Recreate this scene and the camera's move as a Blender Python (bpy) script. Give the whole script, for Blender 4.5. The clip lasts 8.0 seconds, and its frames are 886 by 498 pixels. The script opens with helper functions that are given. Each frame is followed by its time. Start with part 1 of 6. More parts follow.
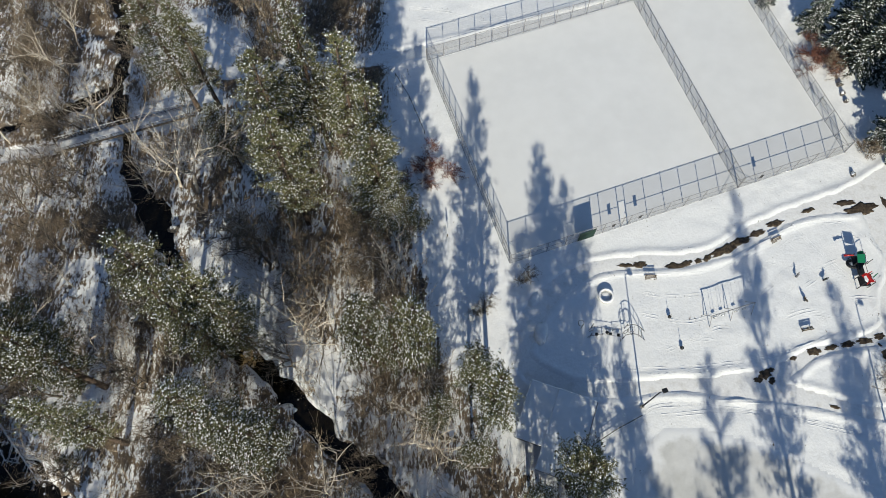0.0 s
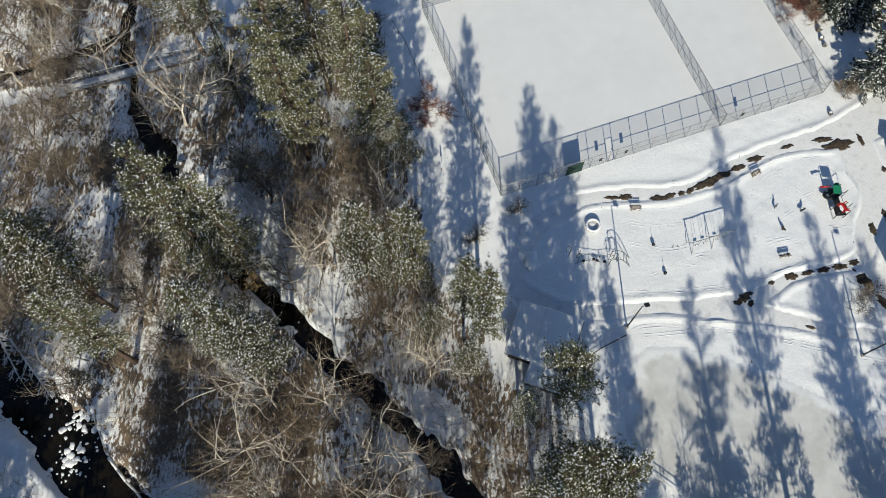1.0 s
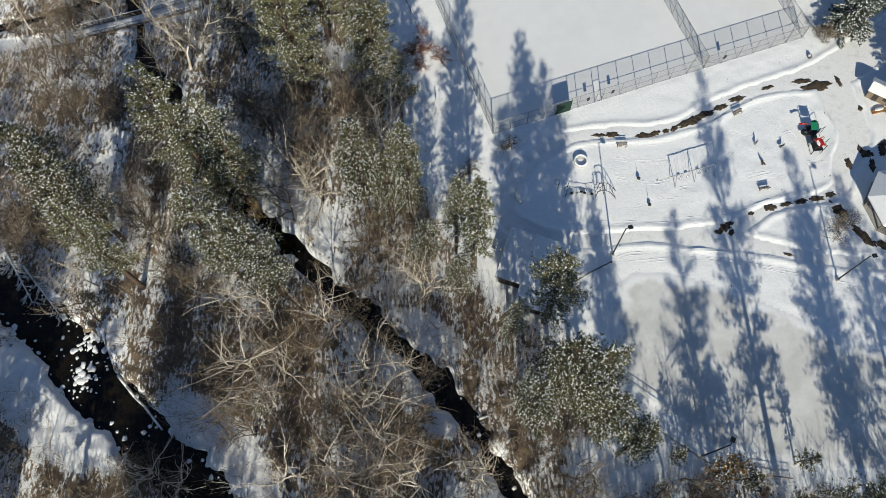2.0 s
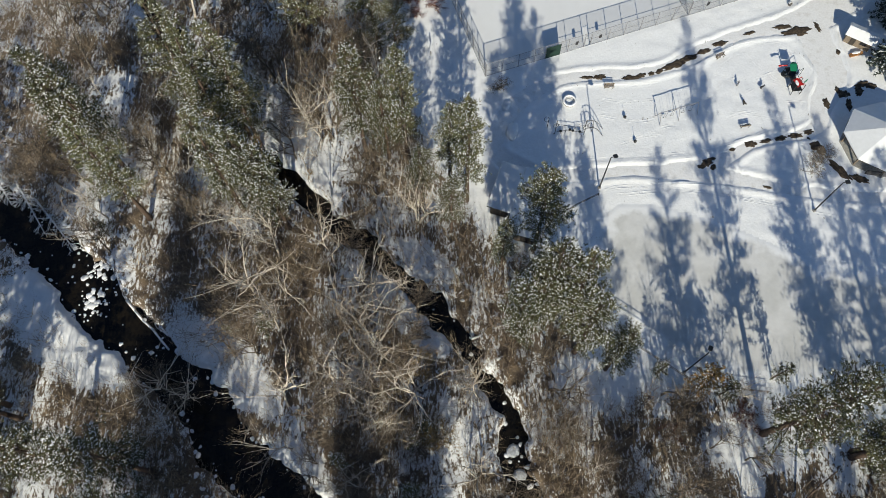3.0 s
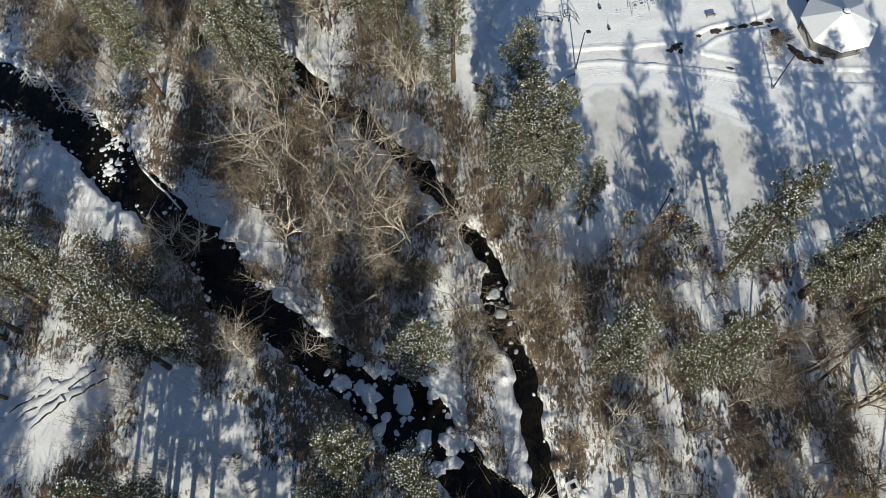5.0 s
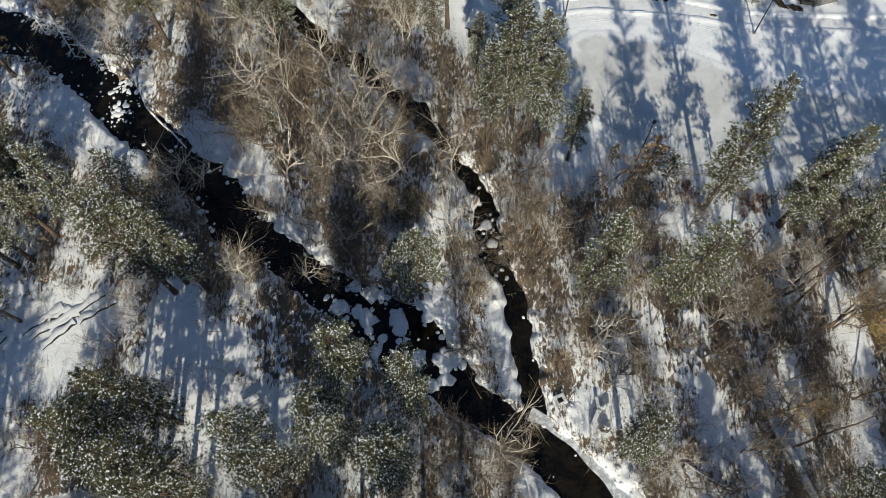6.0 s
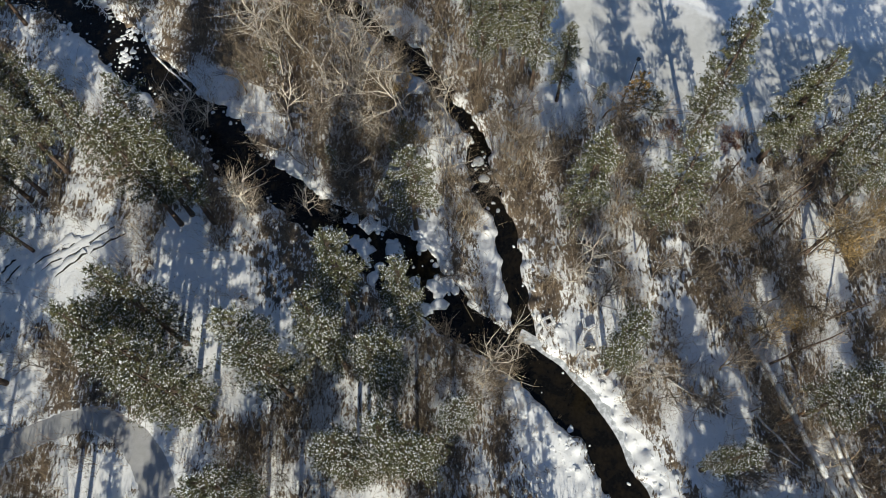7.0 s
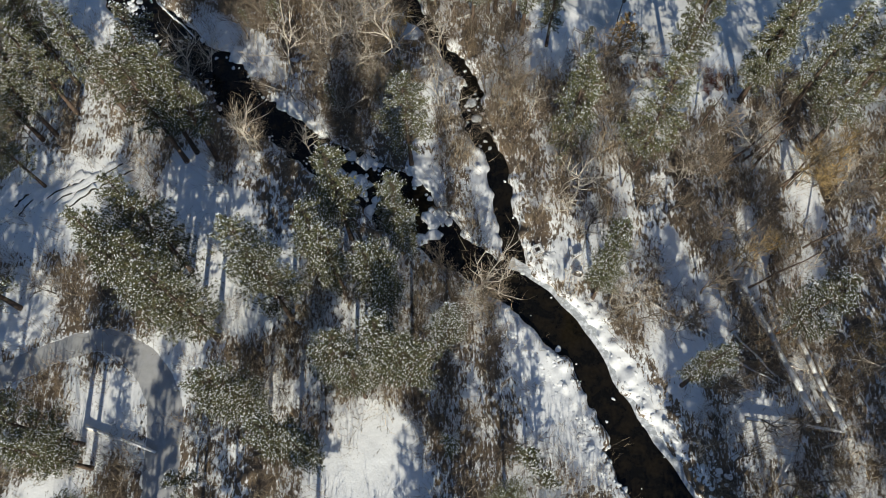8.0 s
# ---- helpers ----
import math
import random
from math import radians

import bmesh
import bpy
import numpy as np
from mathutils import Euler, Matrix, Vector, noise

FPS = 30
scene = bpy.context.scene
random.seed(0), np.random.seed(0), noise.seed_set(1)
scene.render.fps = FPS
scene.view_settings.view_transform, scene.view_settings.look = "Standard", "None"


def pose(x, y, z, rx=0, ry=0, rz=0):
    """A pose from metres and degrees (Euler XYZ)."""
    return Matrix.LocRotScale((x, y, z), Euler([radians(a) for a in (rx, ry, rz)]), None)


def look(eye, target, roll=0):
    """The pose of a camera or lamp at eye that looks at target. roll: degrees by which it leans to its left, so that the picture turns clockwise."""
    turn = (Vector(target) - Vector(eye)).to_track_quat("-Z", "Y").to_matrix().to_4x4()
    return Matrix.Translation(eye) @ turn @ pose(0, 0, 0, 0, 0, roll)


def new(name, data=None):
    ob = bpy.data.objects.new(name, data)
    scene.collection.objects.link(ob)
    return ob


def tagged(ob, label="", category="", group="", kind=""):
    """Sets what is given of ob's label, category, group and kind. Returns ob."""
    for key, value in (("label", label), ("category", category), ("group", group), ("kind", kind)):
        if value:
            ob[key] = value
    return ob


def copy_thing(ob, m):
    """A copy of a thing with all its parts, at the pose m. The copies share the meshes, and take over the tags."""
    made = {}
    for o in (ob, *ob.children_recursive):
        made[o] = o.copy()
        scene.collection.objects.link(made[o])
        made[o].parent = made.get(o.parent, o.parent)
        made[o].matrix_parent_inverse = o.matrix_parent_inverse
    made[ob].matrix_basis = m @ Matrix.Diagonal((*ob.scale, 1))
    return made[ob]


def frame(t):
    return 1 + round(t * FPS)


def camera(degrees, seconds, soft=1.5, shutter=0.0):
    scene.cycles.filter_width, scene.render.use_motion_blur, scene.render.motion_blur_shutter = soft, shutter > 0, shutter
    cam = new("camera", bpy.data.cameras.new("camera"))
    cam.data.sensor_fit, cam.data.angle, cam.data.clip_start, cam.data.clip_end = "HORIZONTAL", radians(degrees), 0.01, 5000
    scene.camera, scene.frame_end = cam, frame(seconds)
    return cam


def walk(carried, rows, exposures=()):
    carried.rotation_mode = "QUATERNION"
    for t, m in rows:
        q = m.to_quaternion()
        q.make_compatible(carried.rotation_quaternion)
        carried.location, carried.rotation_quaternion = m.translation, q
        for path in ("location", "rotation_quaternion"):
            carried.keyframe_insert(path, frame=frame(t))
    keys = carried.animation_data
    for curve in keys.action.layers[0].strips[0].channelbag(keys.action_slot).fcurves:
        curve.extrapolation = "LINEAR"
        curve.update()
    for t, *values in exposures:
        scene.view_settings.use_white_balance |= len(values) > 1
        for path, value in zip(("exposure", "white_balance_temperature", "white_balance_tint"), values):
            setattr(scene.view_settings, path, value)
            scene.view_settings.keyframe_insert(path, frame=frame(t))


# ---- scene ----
cam = camera(61.63, 8.0, soft=0.55)
# t, x, y, z, tilt from straight down, roll, yaw
ROWS = [
    (0.0, 0.00, -0.00, 109.75, 22.347, 0.750, -0.000),
    (1.0, 1.01, -12.25, 110.41, 22.359, 0.780, -0.019),
    (2.0, 2.03, -24.56, 111.09, 22.370, 0.814, -0.043),
    (3.0, 3.06, -36.94, 111.79, 22.380, 0.852, -0.071),
    (4.0, 4.11, -49.39, 112.51, 22.389, 0.894, -0.103),
    (5.0, 5.16, -61.91, 113.25, 22.398, 0.939, -0.139),
    (6.0, 6.22, -74.51, 114.01, 22.406, 0.989, -0.179),
    (7.0, 7.29, -87.19, 114.79, 22.412, 1.042, -0.224),
    (8.0, 8.36, -99.96, 115.59, 22.418, 1.099, -0.272),
]
walk(cam, [(t, pose(x, y, z, tilt, lean, yaw)) for t, x, y, z, tilt, lean, yaw in ROWS])

# ---- sky, sun, exposure ----
SUN_UP, SUN_EAST = 26.2, 0.024
world = bpy.data.worlds.new("sky")
scene.world = world
world.use_nodes = True
wn = world.node_tree.nodes
sky = wn.new("ShaderNodeTexSky")
sky.sky_type, sky.sun_disc = "NISHITA", False
sky.sun_elevation, sky.sun_rotation = radians(SUN_UP), math.pi
sky.altitude, sky.dust_density, sky.ozone_density = 1200, 0.1, 2.6
world.node_tree.links.new(sky.outputs[0], wn["Background"].inputs[0])
wn["Background"].inputs[1].default_value = 0.095
sun = new("sun", bpy.data.lights.new("sun", "SUN"))
sun.data.energy, sun.data.angle, sun.data.color = 5.2, radians(0.6), (1.0, 0.95, 0.79)
sun.matrix_world = look((SUN_EAST * 80, -80 * math.cos(radians(SUN_UP)), 80 * math.sin(radians(SUN_UP))), (0, 0, 0))
scene.view_settings.exposure = 0.0


# ---- materials ----
def material(name, base, rough=0.8, metal=0.0, vary=0.0, size=1.0, bump=0.0, bump_size=0.2, second=None, spread=(0.45, 0.6),
             object_vary=0.0, spec=0.3, island=0.0):
    """Principled surface: base colour, mixed with a second colour in patches of the given size, with grain in value and relief."""
    m = bpy.data.materials.new(name)
    m.use_nodes = True
    nt = m.node_tree
    b = nt.nodes["Principled BSDF"]
    b.inputs["Roughness"].default_value, b.inputs["Metallic"].default_value = rough, metal
    b.inputs["Specular IOR Level"].default_value = spec
    geo = nt.nodes.new("ShaderNodeNewGeometry")
    colour = nt.nodes.new("ShaderNodeRGB").outputs[0]
    colour.default_value = (*base, 1)

    def grain(scale, detail=4.0):
        n = nt.nodes.new("ShaderNodeTexNoise")
        n.inputs["Scale"].default_value, n.inputs["Detail"].default_value = scale, detail
        nt.links.new(geo.outputs["Position"], n.inputs["Vector"])
        return n.outputs["Fac"]

    def span(value, a, z, lo, hi):
        r = nt.nodes.new("ShaderNodeMapRange")
        for k, v in enumerate((a, z, lo, hi)):
            r.inputs[k + 1].default_value = v
        nt.links.new(value, r.inputs[0])
        return r.outputs[0]

    def mix(fac, a, z, kind="MIX"):
        x = nt.nodes.new("ShaderNodeMix")
        x.data_type, x.blend_type = "RGBA", kind
        if isinstance(fac, float):
            x.inputs[0].default_value = fac
        else:
            nt.links.new(fac, x.inputs[0])
        nt.links.new(a, x.inputs[6])
        if isinstance(z, tuple):
            x.inputs[7].default_value = (*z, 1)
        else:
            nt.links.new(z, x.inputs[7])
        return x.outputs[2]

    def scaled(col, value):
        v = nt.nodes.new("ShaderNodeCombineColor")
        for k in range(3):
            nt.links.new(value, v.inputs[k])
        return mix(1.0, col, v.outputs[0], "MULTIPLY")

    if second:
        colour = mix(span(grain(1 / size), spread[0], spread[1], 0, 1), colour, second)
    if vary:
        colour = scaled(colour, span(grain(3.7 / size, 6.0), 0.3, 0.7, 1 - vary, 1 + vary))
    if object_vary:
        info = nt.nodes.new("ShaderNodeObjectInfo")
        colour = scaled(colour, span(info.outputs["Random"], 0, 1, 1 - object_vary, 1 + object_vary))
    if island:
        colour = scaled(colour, span(geo.outputs["Random Per Island"], 0, 1, 1 - island, 1 + island))
    nt.links.new(colour, b.inputs["Base Color"])
    if bump:
        bp = nt.nodes.new("ShaderNodeBump")
        bp.inputs["Strength"].default_value, bp.inputs["Distance"].default_value = 1.0, bump
        nt.links.new(grain(1 / bump_size, 5.0), bp.inputs["Height"])
        nt.links.new(bp.outputs[0], b.inputs["Normal"])
    return m, nt, b, colour, grain, span, mix


def plain(*args, **kw):
    return material(*args, **kw)[0]


LITTER_FROM = 0.45
SNOW = (0.86, 0.87, 0.88)
snow_mat = plain("snow", SNOW, 0.6, vary=0.04, size=1.5, bump=0.05, bump_size=0.5)
court_snow_mat = plain("smooth_snow", (0.79, 0.795, 0.795), 0.55, vary=0.02, size=9, second=(0.765, 0.77, 0.77), bump=0.01, bump_size=0.4)
path_mat = plain("packed_snow", (0.82, 0.82, 0.82), 0.6, vary=0.06, size=1.2, second=(0.70, 0.69, 0.67), spread=(0.52, 0.75), bump=0.03, bump_size=0.4)
road_mat = plain("grey_slush", (0.42, 0.42, 0.43), 0.5, vary=0.08, size=3, second=(0.40, 0.40, 0.40), bump=0.02, bump_size=0.3)
needle_mat = plain("pine_needles", (0.104, 0.112, 0.056), 0.65, vary=0.35, size=0.8, second=(0.150, 0.136, 0.062), object_vary=0.3, island=0.5)
rust_needle_mat = plain("rusty_needles", (0.46, 0.28, 0.10), 0.7, vary=0.3, size=0.8, second=(0.16, 0.13, 0.06), island=0.4)
spruce_mat = plain("spruce_needles", (0.045, 0.058, 0.044), 0.7, vary=0.3, size=0.8, object_vary=0.2, island=0.4)
clump_snow_mat = plain("clinging_snow", (0.82, 0.83, 0.84), 0.6, bump=0.02, bump_size=0.1)
bark_mat = plain("pine_bark", (0.095, 0.066, 0.050), 0.9, vary=0.4, size=0.5, bump=0.04, bump_size=0.15, object_vary=0.25)
grey_bark_mat = plain("grey_bark", (0.15, 0.125, 0.10), 0.9, vary=0.35, size=0.4, bump=0.02, bump_size=0.1, object_vary=0.3)
pale_bark_mat = plain("pale_bark", (0.64, 0.585, 0.51), 0.85, vary=0.3, size=0.6, second=(0.55, 0.48, 0.40), object_vary=0.25)
golden_mat = plain("golden_twigs", (0.36, 0.25, 0.11), 0.9, object_vary=0.2, island=0.4)
pale_twig_mat = plain("pale_twigs", (0.29, 0.225, 0.155), 0.9, object_vary=0.25, island=0.45)
twig_mat = plain("bare_twigs", (0.275, 0.215, 0.155), 0.9, object_vary=0.3, island=0.45)
wood_mat = plain("weathered_wood", (0.20, 0.16, 0.12), 0.8, vary=0.3, size=0.5, bump=0.01, bump_size=0.08)
dark_wood_mat = plain("dark_wood", (0.05, 0.042, 0.036), 0.8, vary=0.3, size=0.5)
fresh_wood_mat = plain("orange_wood", (0.34, 0.17, 0.07), 0.7, vary=0.3, size=0.4)
red_wood_mat = plain("red_stain", (0.19, 0.085, 0.06), 0.8, vary=0.3, size=0.5)
steel_mat = plain("galvanised_steel", (0.30, 0.30, 0.31), 0.5, metal=0.6, vary=0.15, size=0.6)
dark_steel_mat = plain("dark_steel", (0.035, 0.035, 0.038), 0.5, metal=0.3, vary=0.2, size=0.4)
soil_mat = plain("bare_soil", (0.045, 0.034, 0.026), 0.95, vary=0.4, size=0.5, second=(0.10, 0.075, 0.05), bump=0.05, bump_size=0.2)
rock_mat = plain("dark_rock", (0.075, 0.07, 0.066), 0.9, vary=0.35, size=0.6, second=(0.14, 0.125, 0.11), bump=0.05, bump_size=0.25)
# dark wet rock, taken near black for the shade of its crevices
wet_shaded_rock_mat = plain("wet_rock", (0.02, 0.019, 0.018), 0.7, vary=0.4, size=0.6, bump=0.05, bump_size=0.3)
concrete_mat = plain("concrete", (0.32, 0.31, 0.29), 0.9, vary=0.2, size=0.8, bump=0.01, bump_size=0.1)
red_mat = plain("red_plastic", (0.42, 0.018, 0.016), 0.4, vary=0.1, size=0.6)
green_mat = plain("green_plastic", (0.012, 0.17, 0.085), 0.4, vary=0.1, size=0.6)
black_mat = plain("black_plastic", (0.02, 0.022, 0.025), 0.45, vary=0.2, size=0.6)
screen_mat = plain("dark_green_screen", (0.012, 0.035, 0.026), 0.8, vary=0.2, size=0.4)
white_mat = plain("white_panel", (0.75, 0.75, 0.74), 0.6, vary=0.05, size=0.5)
roof_snow_mat = plain("roof_snow", (0.80, 0.81, 0.82), 0.6, vary=0.03, size=2.5, bump=0.02, bump_size=0.6)
ice_mat = plain("grey_ice", (0.42, 0.44, 0.46), 0.35, vary=0.2, size=0.8, second=(0.72, 0.74, 0.77), bump=0.02, bump_size=0.3)


def ground_material():
    """Snow, with dead grass, leaves and sticks showing through where the wood stands, streaked like stem shadows."""
    m, nt, b, colour, grain, span, mix = material("snowy_ground", SNOW, 0.65, vary=0.04, size=2.0)

    def weighted(value, weight, rest):
        n = nt.nodes.new("ShaderNodeMath")
        n.operation = "MULTIPLY_ADD"
        nt.links.new(value, n.inputs[0])
        n.inputs[1].default_value = weight
        if isinstance(rest, float):
            n.inputs[2].default_value = rest
        else:
            nt.links.new(rest, n.inputs[2])
        return n.outputs[0]

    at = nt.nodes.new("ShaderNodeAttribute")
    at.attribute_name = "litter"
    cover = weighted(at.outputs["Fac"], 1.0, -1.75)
    # streaks along y put thin stems and their shadows into the colour
    shade_streak = nt.nodes.new("ShaderNodeVectorMath")
    shade_streak.operation = "MULTIPLY"
    shade_streak.inputs[1].default_value = (1.0, 0.38, 1.0)
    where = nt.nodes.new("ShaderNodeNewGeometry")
    nt.links.new(where.outputs["Position"], shade_streak.inputs[0])
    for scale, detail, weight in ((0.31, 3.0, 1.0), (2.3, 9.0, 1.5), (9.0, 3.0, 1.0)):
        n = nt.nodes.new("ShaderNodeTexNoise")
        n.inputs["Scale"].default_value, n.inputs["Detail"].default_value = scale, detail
        nt.links.new(shade_streak.outputs[0] if scale > 1 else where.outputs["Position"], n.inputs["Vector"])
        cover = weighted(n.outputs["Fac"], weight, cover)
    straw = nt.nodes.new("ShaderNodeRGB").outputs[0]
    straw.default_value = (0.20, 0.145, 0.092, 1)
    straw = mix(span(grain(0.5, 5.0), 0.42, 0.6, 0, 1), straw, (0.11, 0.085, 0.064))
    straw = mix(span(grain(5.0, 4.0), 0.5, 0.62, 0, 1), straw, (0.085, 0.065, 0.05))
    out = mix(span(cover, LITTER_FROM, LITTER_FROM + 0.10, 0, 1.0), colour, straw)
    nt.links.new(out, b.inputs["Base Color"])
    bp = nt.nodes.new("ShaderNodeBump")
    bp.inputs["Strength"].default_value, bp.inputs["Distance"].default_value = 0.9, 0.055
    nt.links.new(weighted(grain(3.1, 6.0), 0.7, weighted(grain(0.8, 5.0), 0.8, 0.0)), bp.inputs["Height"])
    nt.links.new(bp.outputs[0], b.inputs["Normal"])
    return m


def rink_material():
    """Grey ice with thin snow; at the rim the snow lies thicker."""
    m, nt, b, colour, grain, span, mix = material("snowy_ice", (0.60, 0.60, 0.585), 0.45, vary=0.07, size=5, second=(0.69, 0.69, 0.68), bump=0.012, bump_size=0.4)
    at = nt.nodes.new("ShaderNodeAttribute")
    at.attribute_name = "rim"
    add = nt.nodes.new("ShaderNodeMath")
    add.operation = "MULTIPLY_ADD"
    nt.links.new(grain(0.35, 6.0), add.inputs[0])
    add.inputs[1].default_value = 7.0
    nt.links.new(at.outputs["Fac"], add.inputs[2])
    nt.links.new(mix(span(add.outputs[0], 4.2, 5.8, 1, 0), colour, SNOW), b.inputs["Base Color"])
    return m


def undergrowth_material(name, base, second):
    m, nt, b, colour, grain, span, mix = material(name, base, 0.9, island=0.55)
    out = mix(span(grain(0.12, 3.0), 0.42, 0.6, 0, 1), colour, second)
    nt.links.new(out, b.inputs["Base Color"])
    return m


def water_material():
    m, nt, b, colour, grain, span, mix = material("creek_water", (0.006, 0.0055, 0.0045), 0.12, vary=0.3, size=2, second=(0.014, 0.011, 0.007), spec=0.22)
    bp = nt.nodes.new("ShaderNodeBump")
    bp.inputs["Strength"].default_value, bp.inputs["Distance"].default_value = 0.6, 0.03
    nt.links.new(grain(1.2, 3.0), bp.inputs["Height"])
    nt.links.new(bp.outputs[0], b.inputs["Normal"])
    return m


def link_mesh_material():
    """Chain link seen from afar: steel wire that covers a part of the surface."""
    m = bpy.data.materials.new("chain_link")
    m.use_nodes = True
    nt = m.node_tree
    b, out = nt.nodes["Principled BSDF"], nt.nodes["Material Output"]
    b.inputs["Base Color"].default_value, b.inputs["Roughness"].default_value = (0.22, 0.22, 0.23, 1), 0.6
    clear, mixer = nt.nodes.new("ShaderNodeBsdfTransparent"), nt.nodes.new("ShaderNodeMixShader")
    mixer.inputs[0].default_value = 0.22
    nt.links.new(clear.outputs[0], mixer.inputs[1])
    nt.links.new(b.outputs[0], mixer.inputs[2])
    nt.links.new(mixer.outputs[0], out.inputs[0])
    return m


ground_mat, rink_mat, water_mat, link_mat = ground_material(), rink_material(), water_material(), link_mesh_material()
sapling_mat = undergrowth_material("saplings", (0.42, 0.34, 0.24), (0.23, 0.18, 0.13))
brush_mat = undergrowth_material("brush", (0.205, 0.17, 0.145), (0.255, 0.195, 0.15))
grass_mat = undergrowth_material("dead_grass", (0.33, 0.26, 0.165), (0.24, 0.19, 0.125))


# ---- mesh tools ----
class Geo:
    """Gathers vertices and faces for one mesh."""

    def __init__(self):
        self.v, self.f = [], []

    def add(self, verts, faces):
        n = len(self.v)
        self.v += [tuple(p) for p in verts]
        self.f += [tuple(n + i for i in face) for face in faces]
        return self

    def tube(self, p0, p1, r0, r1=None, sides=6, caps=True):
        r1 = r0 if r1 is None else r1
        p0, p1 = Vector(p0), Vector(p1)
        d = (p1 - p0).normalized()
        a = d.orthogonal().normalized()
        b = d.cross(a)
        ring = [(math.cos(2 * math.pi * k / sides), math.sin(2 * math.pi * k / sides)) for k in range(sides)]
        verts = [p0 + (a * c + b * s) * r0 for c, s in ring] + [p1 + (a * c + b * s) * r1 for c, s in ring]
        faces = [(k, (k + 1) % sides, sides + (k + 1) % sides, sides + k) for k in range(sides)]
        if caps:
            faces += [tuple(range(sides))[::-1], tuple(range(sides, 2 * sides))]
        return self.add(verts, faces)

    def way(self, points, r, sides=6):
        for p, q in zip(points, points[1:]):
            self.tube(p, q, r, r, sides)
        return self

    def box(self, centre, size, m=None, bevel=0.0):
        x, y, z = (s / 2 for s in size)
        e = min(bevel, x, y, z) if bevel else 0
        m = m or Matrix()
        c = Vector(centre)
        if not e:
            verts = [(i * x, j * y, k * z) for k in (-1, 1) for i, j in ((-1, -1), (1, -1), (1, 1), (-1, 1))]
            faces = [(3, 2, 1, 0), (4, 5, 6, 7)] + [(k, (k + 1) % 4, 4 + (k + 1) % 4, 4 + k) for k in range(4)]
        else:
            outline = [(i * x - a, j * y - b) for i, j, a, b in ((-1, -1, -e, 0), (1, -1, e, 0), (1, -1, 0, -e), (1, 1, 0, e), (1, 1, e, 0), (-1, 1, -e, 0), (-1, 1, 0, e), (-1, -1, 0, -e))]
            inner = [(px * (1 - e / x * 0.7), py * (1 - e / y * 0.7)) for px, py in outline]
            verts = [(*p, -z) for p in inner] + [(*p, -z + e) for p in outline] + [(*p, z - e) for p in outline] + [(*p, z) for p in inner]
            faces = [tuple(range(8))[::-1], tuple(range(24, 32))]
            faces += [(8 * r + k, 8 * r + (k + 1) % 8, 8 * r + 8 + (k + 1) % 8, 8 * r + 8 + k) for r in range(3) for k in range(8)]
        return self.add([m @ Vector(v) + c for v in verts], faces)

    def lump(self, centre, size, rng, rough=0.2, rings=3, sides=7, flat=False, turn=0.0):
        """A rounded, uneven lump; flat: only its upper half."""
        verts, faces = [], []
        lows = 0.0 if flat else -math.pi / 2
        ct, st = math.cos(turn), math.sin(turn)
        for r in range(rings):
            lat = lows + (math.pi / 2 - lows) * (r + (0 if flat else 0.6)) / (rings - (0 if flat else -0.2))
            for k in range(sides):
                a = 2 * math.pi * (k + 0.5 * (r % 2)) / sides
                w = 1 + rough * (rng.random() * 2 - 1)
                x, y = math.cos(a) * math.cos(lat) * w * size[0], math.sin(a) * math.cos(lat) * w * size[1]
                verts.append((centre[0] + x * ct - y * st, centre[1] + x * st + y * ct, centre[2] + math.sin(lat) * w * size[2]))
        verts.append((centre[0], centre[1], centre[2] + size[2]))
        for r in range(rings - 1):
            faces += [(r * sides + k, r * sides + (k + 1) % sides, (r + 1) * sides + (k + 1) % sides, (r + 1) * sides + k) for k in range(sides)]
        top = (rings - 1) * sides
        faces += [(top + k, top + (k + 1) % sides, rings * sides) for k in range(sides)]
        faces.append(tuple(range(sides))[::-1])
        return self.add(verts, faces)

    def prism(self, outline, z0, z1):
        n = len(outline)
        verts = [(x, y, z0) for x, y in outline] + [(x, y, z1) for x, y in outline]
        return self.add(verts, [tuple(range(n))[::-1], tuple(range(n, 2 * n))] + [(k, (k + 1) % n, n + (k + 1) % n, n + k) for k in range(n)])

    def mesh(self, name, mat, smooth=False):
        me = bpy.data.meshes.new(name)
        me.from_pydata(self.v, [], self.f)
        me.materials.append(mat)
        if smooth:
            me.shade_smooth()
        return me


def triangles(name, verts, faces, mat, smooth=False):
    """A mesh from arrays of vertices and triangles."""
    me = bpy.data.meshes.new(name)
    verts, faces = np.asarray(verts, np.float32), np.asarray(faces, np.int32)
    me.vertices.add(len(verts))
    me.vertices.foreach_set("co", verts.ravel())
    me.loops.add(faces.size)
    me.loops.foreach_set("vertex_index", faces.ravel())
    me.polygons.add(len(faces))
    me.polygons.foreach_set("loop_start", np.arange(0, faces.size, faces.shape[1], dtype=np.int32))
    me.update(calc_edges=True)
    me.materials.append(mat)
    if smooth:
        me.shade_smooth()
    return me


def part(name, data, material=None, parent=None, label="", smooth=False):
    """One mesh object, under a thing or a part."""
    me = data.mesh(name, material, smooth) if isinstance(data, Geo) else data
    ob = new(name, me)
    if parent is not None:
        ob.parent = parent
    if label:
        tagged(ob, label)
    return ob


def thing(name, label, category, at=(0, 0, 0), turn=0.0, group="", kind=""):
    """An Empty at a thing's base."""
    ob = new(name)
    ob.matrix_basis = pose(*at, 0, 0, turn)
    return tagged(ob, label, category, group, kind)


